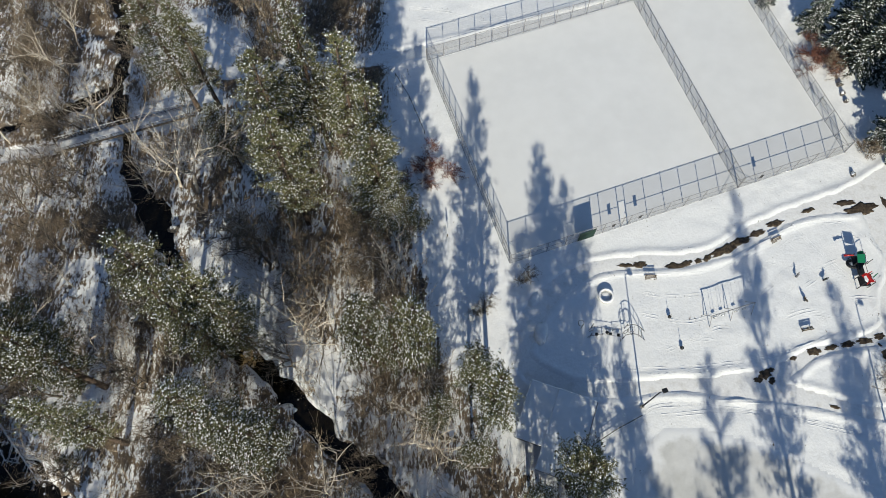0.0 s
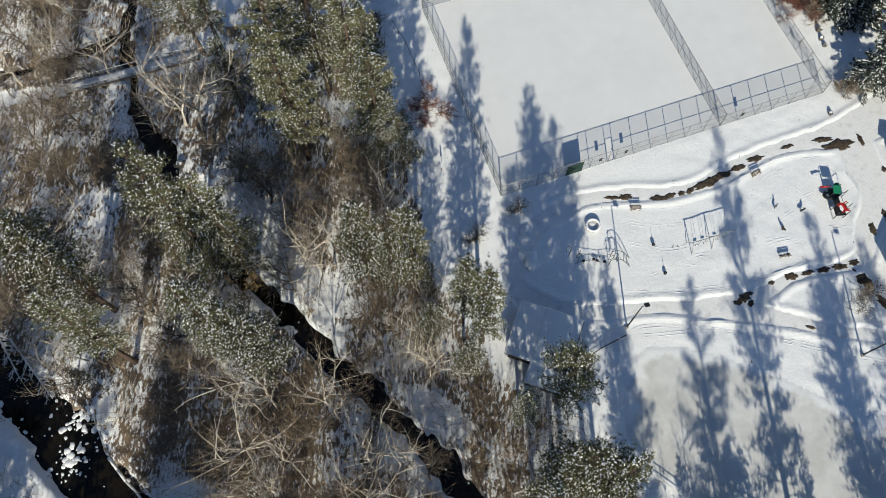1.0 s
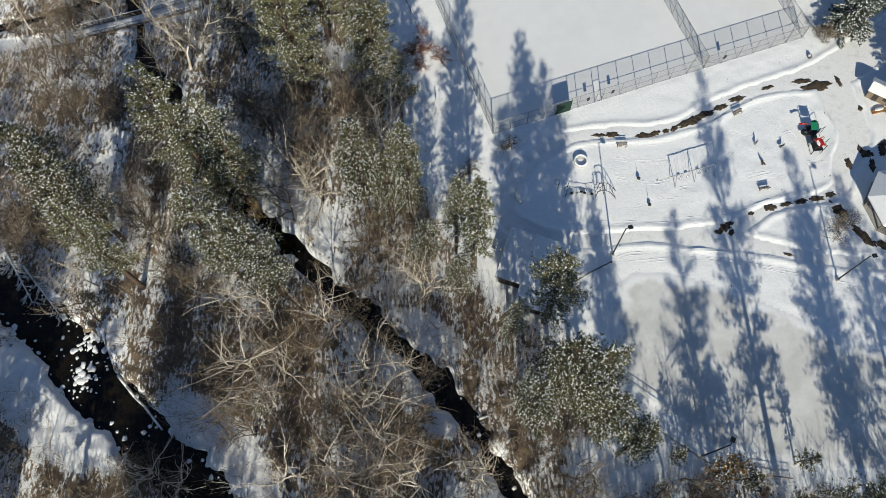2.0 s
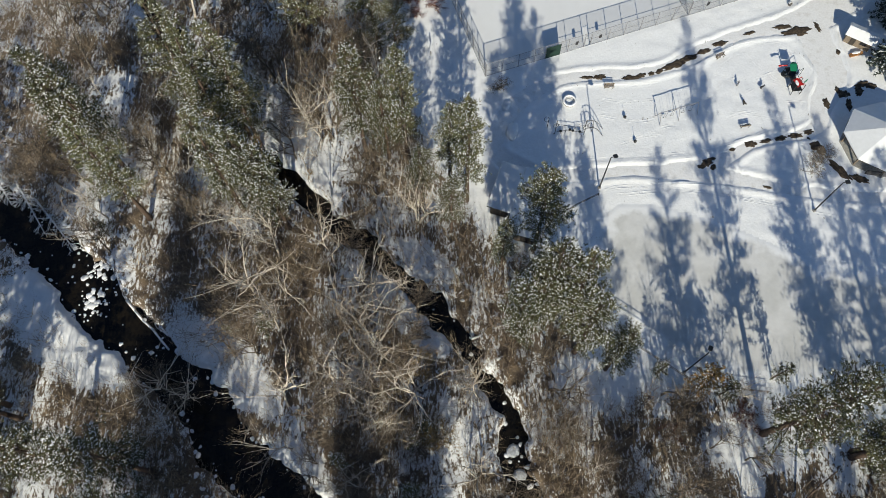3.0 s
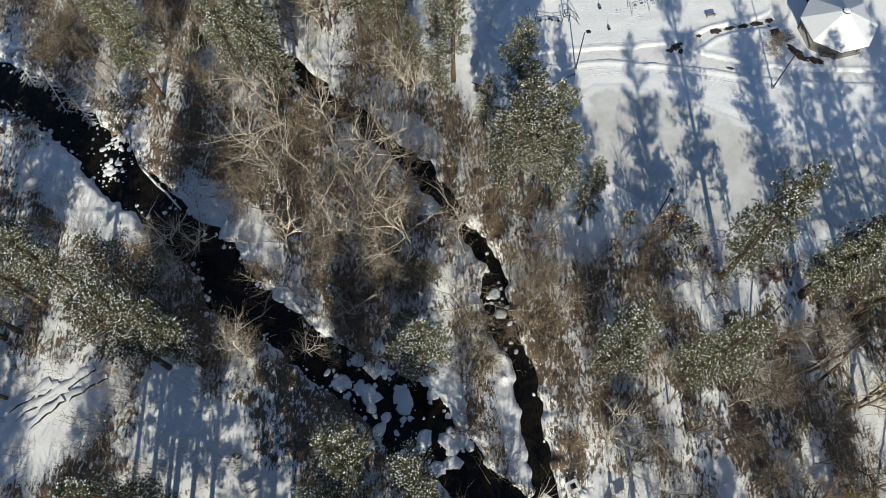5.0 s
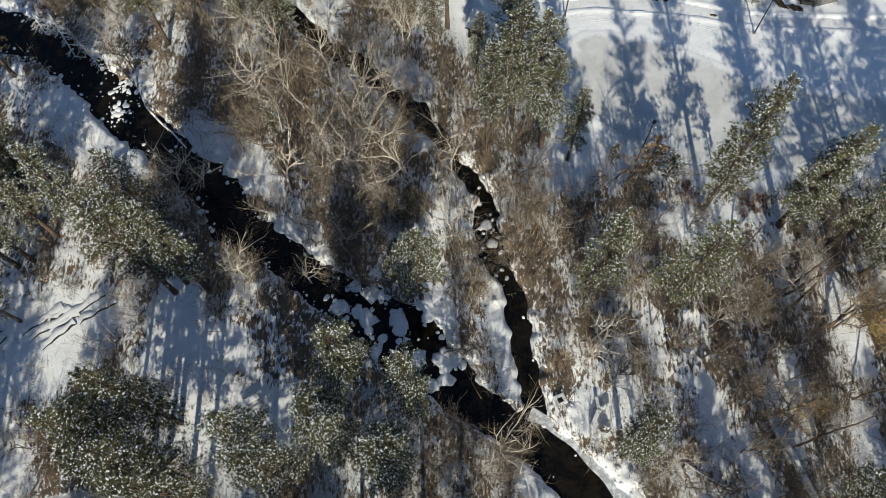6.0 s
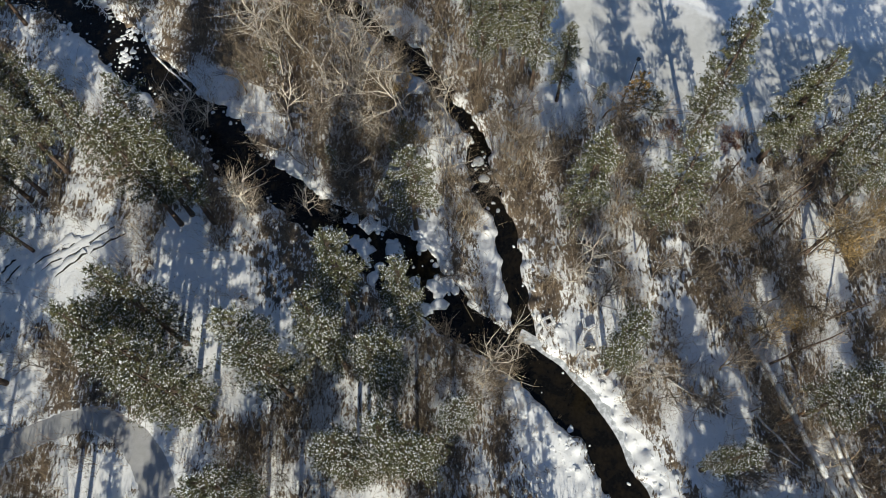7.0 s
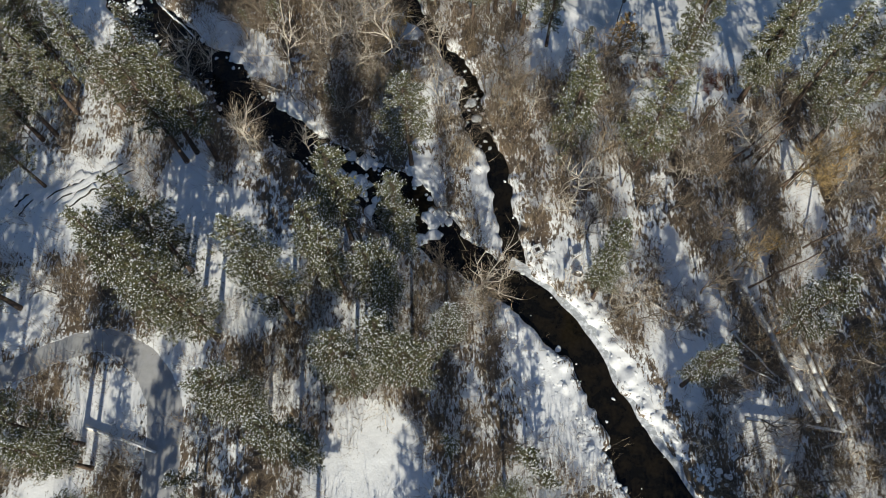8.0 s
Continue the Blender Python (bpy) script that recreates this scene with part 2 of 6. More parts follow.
# ---- the lie of the land ----
def hashed(ix, iy, seed):
    h = (ix.astype(np.int64) * 374761393 + iy.astype(np.int64) * 668265263 + seed * 974711) & 0x7FFFFFFF
    h = ((h ^ (h >> 13)) * 1274126177) & 0x7FFFFFFF
    return ((h ^ (h >> 16)) & 0xFFFF) / 65535.0


def wavy(x, y, size, seed=0):
    """Smooth value noise, 0 to 1."""
    u, v = np.asarray(x, float) / size, np.asarray(y, float) / size
    ix, iy = np.floor(u), np.floor(v)
    fx, fy = u - ix, v - iy
    fx, fy = fx * fx * (3 - 2 * fx), fy * fy * (3 - 2 * fy)
    ix, iy = ix.astype(np.int64), iy.astype(np.int64)
    a, b = hashed(ix, iy, seed), hashed(ix + 1, iy, seed)
    c, d = hashed(ix, iy + 1, seed), hashed(ix + 1, iy + 1, seed)
    return (a * (1 - fx) + b * fx) * (1 - fy) + (c * (1 - fx) + d * fx) * fy


def step(e0, e1, x):
    t = np.clip((x - e0) / (e1 - e0), 0, 1)
    return t * t * (3 - 2 * t)


def spline(points, gap=1.0):
    """A smooth line through the points; every value of a point runs along."""
    p = [np.array(q, float) for q in points]
    p = [2 * p[0] - p[1]] + p + [2 * p[-1] - p[-2]]
    out = []
    for a, b, c, d in zip(p, p[1:], p[2:], p[3:]):
        n = max(2, int(np.hypot(*(c - b)[:2]) / gap))
        for k in range(n):
            t = k / n
            out.append(0.5 * (2 * b + (c - a) * t + (2 * a - 5 * b + 4 * c - d) * t * t + (3 * b - a - 3 * c + d) * t ** 3))
    out.append(p[-2])
    return np.array(out)


def beside(x, y, line, reach=16.0):
    """Distance to a line, and the line's third value (its half width) at the nearest place; far off, a very large distance."""
    x, y = np.asarray(x, float), np.asarray(y, float)
    best, width = np.full(x.size, 1e9), np.zeros(x.size)
    fx, fy = x.ravel(), y.ravel()
    for k in range(0, len(line) - 1, 10):
        piece = line[k:k + 11]
        (x0, y0), (x1, y1) = piece[:, :2].min(0) - reach, piece[:, :2].max(0) + reach
        near = np.nonzero((fx > x0) & (fx < x1) & (fy > y0) & (fy < y1))[0]
        if not len(near):
            continue
        px, py, b, w = fx[near], fy[near], best[near], width[near]
        for (ax, ay, aw), (bx, by, bw) in zip(piece, piece[1:]):
            dx, dy = bx - ax, by - ay
            t = np.clip(((px - ax) * dx + (py - ay) * dy) / (dx * dx + dy * dy + 1e-9), 0, 1)
            d = np.hypot(px - ax - t * dx, py - ay - t * dy)
            w, b = np.where(d < b, aw + t * (bw - aw), w), np.minimum(b, d)
        best[near], width[near] = b, w
    return best.reshape(x.shape), width.reshape(x.shape)


def within(x, y, outline):
    """Signed distance to an outline, positive inside."""
    x, y = np.asarray(x, float), np.asarray(y, float)
    best, odd = np.full(x.shape, 1e9), np.zeros(x.shape, bool)
    for (ax, ay), (bx, by) in zip(outline, outline[1:] + outline[:1]):
        dx, dy = bx - ax, by - ay
        t = np.clip(((x - ax) * dx + (y - ay) * dy) / (dx * dx + dy * dy + 1e-9), 0, 1)
        best = np.minimum(best, np.hypot(x - ax - t * dx, y - ay - t * dy))
        odd ^= ((ay > y) != (by > y)) & (x < dx * (y - ay) / (dy if dy else 1e-9) + ax)
    return np.where(odd, best, -best)


WATER = -1.0
# x, y, half width
RIVER = spline([(-230, 70, 5), (-140, 40, 4.5), (-95, 25, 4.5), (-77.3, 18.2, 4.5), (-68.3, 13.3, 3.7), (-58.7, 5.3, 4.0), (-52.5, -0.8, 4.0), (-44.2, -8.2, 3.5), (-34.5, -17, 4.0), (-30.6, -22.4, 4.1),
                (-22.2, -28.4, 3.2), (-15.6, -33.4, 3.2), (-9.5, -37.0, 3.7), (-2.6, -42.0, 5.6), (4.0, -48.0, 4.4), (9.1, -53.0, 3.0), (14.2, -56.2, 2.8), (19.2, -59.6, 3.6), (24.7, -64.9, 3.6), (28.9, -70.1, 3.0),
                (31.6, -76.5, 2.8), (34.5, -82.6, 3.3), (37.8, -90.1, 4.6), (44, -102, 5), (58, -122, 5), (90, -180, 6)])
BROOK = spline([(-90, 190, 2), (-75, 140, 2), (-66, 112, 1.5), (-62, 96, 1.2), (-59.3, 83.6, 1.1), (-59.6, 77, 1.4), (-56.5, 68, 1.2), (-54.1, 59.5, 1.0), (-49.8, 52.3, 2.3), (-45, 43.4, 1.2), (-38.5, 35.5, 1.3),
                (-32.4, 29.0, 1.5), (-25.8, 23.6, 1.3), (-20, 17.4, 1.3), (-15.8, 13.6, 1.7), (-12.4, 11.1, 2.1), (-7.2, 6.1, 1.4), (-4.0, 3.4, 1.5), (0.4, -0.6, 2.0), (3, -4.8, 1.5), (6.2, -9.1, 1.2), (8.8, -14.1, 1.0),
                (11.4, -17.3, 1.3), (11.9, -23.2, 2.0), (13, -27.6, 2.1), (14.2, -31.3, 1.4), (15.8, -36, 1.5), (16.7, -41.5, 1.45), (17.2, -46.3, 1.6), (17.9, -52, 1.5), (19.2, -57, 2.0)])
BROOK_ARM = spline([(-59.6, 77.0, 1.0), (-67.4, 72.1, 1.1), (-71.5, 70.7, 1.0), (-75.4, 69.3, 1.1), (-79.6, 67.5, 0.9), (-86.5, 66.2, 0.8)])
COURT_TURN = 19.1
COURT = pose(9.2, 42.6, 0, 0, 0, COURT_TURN)
COURT_OUTLINE = [tuple((COURT @ Vector(p))[:2]) for p in ((0, 0, 0), (59.8, 0, 0), (59.8, 41, 0), (0, 41, 0))]
RINK_OUTLINE = [(25.2, -1.0), (26.2, 8), (27.8, 14.2), (30.2, 16.8), (34.5, 17.2), (41, 15.6), (49, 12.6), (54.5, 10), (62, 6), (75, 3), (92, 0), (92, -14), (72, -14.5), (52, -13), (39, -10.5), (31, -4)]
PARK = [(-16, 130), (-11, 82), (-10.0, 59.1), (-6.2, 48.4), (-4.2, 39.3), (-0.9, 29.7), (1.5, 24.3), (5.5, 21), (8, 14), (18, 8), (24, -3.5), (37, -13.5), (75, -18), (140, -22), (140, 130)]
UPPER_PATH = spline([(9.9, 27.5, 1.3), (11.2, 31.5, 1.7), (13.8, 36, 1.7), (18.6, 39.9, 1.4), (23.2, 41.9, 1.1), (29.5, 42.7, 1.1), (35.7, 42.8, 1.1), (41.2, 44, 1.0), (47, 46.7, 1.5), (53, 50, 1.1),
                     (59.2, 52.1, 1.3), (65, 53.3, 2.2), (72, 56, 3.2), (80, 62, 3.0), (95, 72, 3)])
LOWER_PATH = spline([(9.9, 27.5, 1.3), (12.8, 24.6, 1.5), (18.5, 22.6, 1.1), (25.5, 22.5, 1.2), (32, 23.2, 1.0), (38, 23, 1.3), (44.5, 23.0, 2.0), (50.5, 21.6, 1.4), (57.5, 19.8, 1.0), (63, 18.8, 1.0), (74, 17.8, 1.1), (96, 17, 1.2)])
SPUR_PATH = spline([(44.8, 23.5, 1.6), (49.8, 25.5, 1.2), (54, 27.9, 0.8), (60, 29.3, 0.8), (66, 31.2, 1.2), (68, 36, 2.0), (71, 42, 2.6), (70, 48, 3), (69, 54, 3)])
BACK_PATH = spline([(-40, 79, 1.2), (-24, 80.5, 1.2), (-13, 81.8, 1.2), (-3, 84.0, 1.1), (10.5, 87.8, 1.1), (26.2, 92.2, 1.1), (33, 94.5, 1.1), (60, 104, 1.2)])
WOOD_PATH = spline([(-100, 60, 1.2), (-84, 62, 1.2), (-76.5, 62.6, 1.2), (-67, 64.2, 1.1)])
DRIVE = spline([(-90, -80, 1.9), (-74, -77, 1.9), (-64.2, -73.4, 1.8), (-59.3, -70.9, 1.8), (-53.4, -68.4, 1.7), (-48.0, -67.6, 1.7), (-42.5, -70.3, 2.1), (-38.2, -75.6, 2.5), (-36.7, -81.3, 2.5), (-36.4, -87.7, 2.5), (-36, -100, 2.5), (-36, -115, 2.5)])
PATHS = [("path", UPPER_PATH, path_mat), ("path", LOWER_PATH, path_mat), ("path", SPUR_PATH, path_mat), ("path", BACK_PATH, path_mat), ("path", WOOD_PATH, path_mat), ("drive", DRIVE, road_mat)]
# open snow within the wood: x, y, radius, radius, turn
# thin, nearly north-south strips put streaks of sunlight into the cover
GLADES_AND_STREAKS = [(-58, -4, 14, 6, -38), (-5, -89, 9.5, 11, 0), (-62, -44, 16, 8, 20), (-35, -46, 9, 7, 0), (22.5, -76, 4, 16, 25), (35, -73, 1.6, 15, 30), (-29, 32.5, 5.8, 18, 40), (-3, -1, 4, 9, 40), (-20, -28, 5, 8, 40),
          (14, -42, 2.2, 10, 8), (26, -12, 8, 5, 0), (48, -22, 8, 4, 0), (-47, 72, 8, 4, 15), (-26, -58, 9, 9, 0), (56, -82, 4, 6, 40), (-46, 86, 10, 7, 0), (45, -70, 3, 7, 60), (-66, -62, 9, 7, 0), (-37, -72, 5, 7, 0), (-53, -92, 5, 4, 0), (-33.0, 36.3, 4.2, 13, 40), (45.2, -55.7, 1.8, 7, 5), (58.3, -52.1, 1.8, 7, 5), (67.5, -59.5, 2.2, 7, 5), (50.2, -63.8, 1.8, 6, 5),
          (-32.4, -9.4, 12, 4.2, -42), (-46.0, -79.1, 5.5, 6.5, 0), (-1.3, 6.9, 5.5, 2.4, -40), (35.1, -12.2, 7, 2.5, -8), (27.5, -54.5, 4, 3.5, 0), (42.4, -71.9, 2.5, 9, 20), (55.6, -55.8, 2, 7, 10), (68.5, -41.3, 2.5, 8, 8), (32.9, -51.2, 1.5, 8, 5), (3.6, -39.5, 3, 6, 20), (45.5, -25.5, 2, 6, 5), (-38.7, -39.8, 5, 7, 0), (-28.2, -54.8, 2.5, 8, 0)]


def open_snow(x, y):
    out = np.zeros(np.shape(x))
    for gx, gy, a, b, turn in GLADES_AND_STREAKS:
        c, s = math.cos(radians(turn)), math.sin(radians(turn))
        u, v = (x - gx) * c + (y - gy) * s, -(x - gx) * s + (y - gy) * c
        out = np.maximum(out, 1 - step(0.75, 1.25, np.hypot(u / a, v / b)))
    return out


def wood_share(x, y):
    """1 in the wood, 0 in the open park and the glades."""
    edge = within(x, y, PARK) + 2.5 * (wavy(x, y, 5, 3) - 0.5)
    return (1 - step(-2.0, 1.0, edge)) * (1 - 0.84 * open_snow(x, y))


def stream_gap(x, y):
    """How far beyond the nearest bank, in metres; negative in the water."""
    gap = np.full(np.shape(x), 1e9)
    for line in (RIVER, BROOK, BROOK_ARM):
        d, w = beside(x, y, line)
        gap = np.minimum(gap, d - w)
    return gap + 1.3 * (wavy(x, y, 2.6, 5) - 0.5) + 1.1 * (wavy(x, y, 1.3, 6) - 0.5)


def path_gap(x, y):
    gap = np.full(np.shape(x), 1e9)
    for _, line, _ in PATHS:
        d, w = beside(x, y, line)
        gap = np.minimum(gap, d - w)
    return gap


def land(x, y):
    """Height of the ground, and how littered and streaked with shade it is."""
    x, y = np.asarray(x, float), np.asarray(y, float)
    wood = wood_share(x, y)
    near = np.hypot(x, y) < 260
    z = 0.16 * (wavy(x, y, 9, 1) - 0.5) + 0.10 * (wavy(x, y, 2.2, 2) - 0.5) + wood * (0.30 * (wavy(x, y, 3.1, 7) - 0.5) + 0.18 * (wavy(x, y, 1.2, 8) - 0.5))
    flat = np.maximum(step(-1.2, 0.3, within(x, y, COURT_OUTLINE)), step(-1.5, 0.2, within(x, y, RINK_OUTLINE)))
    z = z * (1 - flat) - 0.05 * flat
    gap = path_gap(x, y) + 0.3 * (wavy(x, y, 1.3, 9) - 0.5)
    kept = step(2.0, 6.0, beside(x, y, DRIVE)[0])
    z = z + 0.22 * kept * np.exp(-((gap - 0.6) / 0.45) ** 2) * (1 - flat)
    dig = 1 - step(-0.2, 0.35, gap)
    z = z * (1 - dig) - 0.12 * dig
    shore = stream_gap(x, y)
    lumpy = np.exp(-((shore - 2.2) / 2.6) ** 2) * step(0.3, 1.0, shore) * (1 - flat)
    z = z + lumpy * (0.75 * (wavy(x, y, 1.15, 41) - 0.5) + 0.22 * (wavy(x, y, 2.3, 42) - 0.2))
    trod = step(0.42, 0.62, wavy(x, y, 11, 43)) * (1 - flat) * (1 - dig)
    z = z + 0.07 * trod * (wavy(x, y, 0.97, 44) - 0.5)
    bank = 1 - step(-0.5, 0.9, shore)
    z = z * (1 - bank) + bank * (-1.7)
    # north-south noise puts alternating sun and trunk shade into the cover
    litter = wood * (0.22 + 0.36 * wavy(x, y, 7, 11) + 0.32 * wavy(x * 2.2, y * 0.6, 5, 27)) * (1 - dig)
    litter = litter - 0.03 * np.exp(-(np.maximum(shore, 0) / 1.5) ** 2)
    return np.where(near, z, 0), np.where(near, litter, 0.4)


def height_at(x, y):
    return float(land(np.array([x]), np.array([y]))[0][0])


def spread_lines(lo, hi, gap, far):
    inner = list(np.arange(lo, hi + gap / 2, gap))
    out, g = [], gap
    at = hi
    while at < far:
        g *= 1.35
        at += g
        out.append(at)
    left, g, at = [], gap, lo
    while at > -far:
        g *= 1.35
        at -= g
        left.append(at)
    return np.array(left[::-1] + inner + out)


def build_ground():
    xs, ys = spread_lines(-88, 95, 0.48, 2600), spread_lines(-106, 100, 0.48, 2600)
    gx, gy = np.meshgrid(xs, ys)
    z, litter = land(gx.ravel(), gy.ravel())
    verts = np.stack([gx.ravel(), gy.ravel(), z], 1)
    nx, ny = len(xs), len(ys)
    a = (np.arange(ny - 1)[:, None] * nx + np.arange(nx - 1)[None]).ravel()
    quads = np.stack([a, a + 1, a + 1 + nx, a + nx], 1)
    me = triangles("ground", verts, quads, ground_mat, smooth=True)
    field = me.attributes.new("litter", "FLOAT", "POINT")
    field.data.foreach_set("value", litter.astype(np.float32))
    tagged(new("ground", me), "snow-covered ground with dead grass under the trees", "ground", kind="structure")


def strip(line, z, widen=0.0, rough=0.0, seed=0):
    """A flat band along a line with its half widths."""
    d = np.gradient(line[:, :2], axis=0)
    d /= np.linalg.norm(d, axis=1)[:, None] + 1e-9
    n = np.stack([-d[:, 1], d[:, 0]], 1)
    w = (line[:, 2] + widen)[:, None]
    l, r = line[:, :2] + n * w, line[:, :2] - n * w
    k = len(line)
    cross = 5
    rows = [l + (r - l) * j / (cross - 1) for j in range(cross)]
    verts = np.concatenate([np.column_stack([q, np.full(k, z) + (0.03 if j == 2 else 0)]) for j, q in enumerate(rows)])
    verts[:, 2] += rough * (wavy(verts[:, 0], verts[:, 1], 0.9, seed) - 0.5)
    i = np.arange(k - 1)
    quads = np.concatenate([np.stack([j * k + i, (j + 1) * k + i, (j + 1) * k + i + 1, j * k + i + 1], 1) for j in range(cross - 1)])
    return verts, quads


def build_rink():
    """A sheet of ice whose rim is drifted over with snow."""
    ring = [tuple(p) for p in spline([*RINK_OUTLINE, RINK_OUTLINE[0]], 2.0)[:-1]]
    xs, ys = np.arange(24, 93, 0.5), np.arange(-16, 19, 0.5)
    gx, gy = np.meshgrid(xs, ys)
    gap = within(gx.ravel(), gy.ravel(), ring)
    nx, ny = len(xs), len(ys)
    a = (np.arange(ny - 1)[:, None] * nx + np.arange(nx - 1)[None]).ravel()
    quads = np.stack([a, a + 1, a + 1 + nx, a + nx], 1)
    quads = quads[(gap[quads] > -0.3).all(1)]
    used, back = np.unique(quads, return_inverse=True)
    verts = np.stack([gx.ravel(), gy.ravel(), np.where(gap > 0.3, 0.01, -0.06)], 1)[used]
    me = triangles("rink", verts, back.reshape(-1, 4), rink_mat, True)
    me.attributes.new("rim", "FLOAT", "POINT").data.foreach_set("value", gap[used].astype(np.float32))
    tagged(new("rink", me), "smooth skating rink of grey ice with thin snow", "rink", kind="structure")


def build_setting():
    build_ground()
    for k, (name, line, mat) in enumerate(PATHS):
        verts, quads = strip(line, -0.07 + 0.006 * k, 0.25, 0.05, k)
        label = "cleared footpath of packed grey snow" if name == "path" else "ploughed drive of grey slush"
        tagged(new(name, triangles(name, verts, quads, mat, True)), label, name, kind="structure")
    for line, label in ((RIVER, "dark open water of the wider creek"), (BROOK, "dark open water of the narrow brook"), (BROOK_ARM, "dark still water of the brook's side arm")):
        low = line.copy()
        low[:, 2] += 1.6
        verts, quads = strip(low, WATER + (0 if line is RIVER else 0.006 if line is BROOK else 0.012))
        verts[:, 2] = WATER + (0 if line is RIVER else 0.006 if line is BROOK else 0.012)
        tagged(new("water", triangles("water", verts, quads, water_mat)), label, "creek", kind="structure")
    g = Geo().prism([tuple((COURT @ Vector(p))[:2]) for p in ((0.1, 0.1, 0), (59.7, 0.1, 0), (59.7, 40.9, 0), (0.1, 40.9, 0))], -0.12, 0.02)
    tagged(part("court", g, court_snow_mat), "flat sports court under smooth untouched snow", "court", kind="structure")
    build_rink()


build_setting()


# ---- trees ----
def unit(a):
    return a / (np.linalg.norm(a, axis=-1, keepdims=True) + 1e-9)


def tufts(centres, away, rng, blades, length, width):
    """Bursts of needles: thin triangles that fan out from each centre."""
    n = len(centres)
    d = unit(unit(away)[:, None] * 0.7 + rng.normal(size=(n, blades, 3)) * 0.62)
    side = unit(np.cross(d, rng.normal(size=(n, blades, 3)))) * width
    ln = length * rng.uniform(0.65, 1.25, (n, blades, 1))
    c = centres[:, None] + rng.normal(size=(n, blades, 3)) * 0.06
    v = np.stack([c + side, c - side, c + d * ln], 2).reshape(-1, 3)
    return v, np.arange(n * blades * 3).reshape(-1, 3)


BLOB = np.array([(1, 0, 0), (0.3, 0.9, 0), (-0.8, 0.6, 0), (-0.8, -0.6, 0), (0.3, -0.9, 0), (0, 0, 1)], float)
BLOB_FACES = np.array([(k, (k + 1) % 5, 5) for k in range(5)])
BEAD = np.array([(0.85, 0, 0), (0, 1.2, 0), (-0.85, 0, 0), (0, -1.2, 0), (0, 0, 1.3)], float)
BEAD_FACES = np.array([(k, (k + 1) % 4, 4) for k in range(4)])


def blobs(centres, along, size, rng, shape=BLOB, faces=BLOB_FACES):
    """Small uneven pads of snow, drawn out along a direction."""
    n, k = len(centres), len(shape)
    a = unit(along + 1e-6)
    b = unit(np.cross(np.array([0.0, 0, 1]), a) + 1e-6)
    up = unit(np.cross(a, b))
    size = np.broadcast_to(size, (n,))[:, None]
    pad = shape[None] * rng.uniform(0.7, 1.3, (n, k, 1))
    v = centres[:, None] + pad[..., :1] * (a * size * 1.5)[:, None] + pad[..., 1:2] * (b * size * 0.8)[:, None] + pad[..., 2:] * (up * size * 0.55)[:, None]
    f = np.arange(n)[:, None, None] * k + faces[None]
    return v.reshape(-1, 3), f.reshape(-1, 3)


def limb_tubes(starts, ends, r0, r1):
    """Three-sided tapered rods, as quads."""
    starts, ends = np.asarray(starts, float), np.asarray(ends, float)
    d = unit(ends - starts)
    a = unit(np.cross(d, np.array([0.31, 0.17, 0.93])))
    b = np.cross(d, a)
    n = len(starts)
    r0, r1 = np.broadcast_to(r0, (n,))[:, None], np.broadcast_to(r1, (n,))[:, None]
    ring = [(math.cos(k * 2.0944), math.sin(k * 2.0944)) for k in range(3)]
    v = np.stack([starts + (a * c + b * s) * r0 for c, s in ring] + [ends + (a * c + b * s) * r1 for c, s in ring], 1).reshape(-1, 3)
    q = np.arange(n)[:, None, None] * 6 + np.array([(0, 1, 4, 3), (1, 2, 5, 4), (2, 0, 3, 5)])[None]
    return v, q.reshape(-1, 4)


def trunk_mesh(name, height, r, rng, mat, starts, ends, rb, top=0.04, lean=0.25):
    g = Geo()
    bend = rng.normal(size=(7, 2)) * lean * height / 80
    pts = [(bend[k, 0] * k / 6 if k else 0, bend[k, 1] * k / 6 if k else 0, height * k / 6 - (0.6 if k == 0 else 0)) for k in range(7)]
    for k in range(6):
        fa, fb = 1 - k / 6, 1 - (k + 1) / 6
        g.tube(pts[k], pts[k + 1], r * fa ** 0.8 * (1.25 if k == 0 else 1) + top, r * fb ** 0.8 + top, 7, caps=k in (0, 5))
    if len(starts):
        v, q = limb_tubes(starts, ends, rb, rb * 0.35)
        g.add(v.tolist(), q.tolist())
    return g.mesh(name, mat, True)


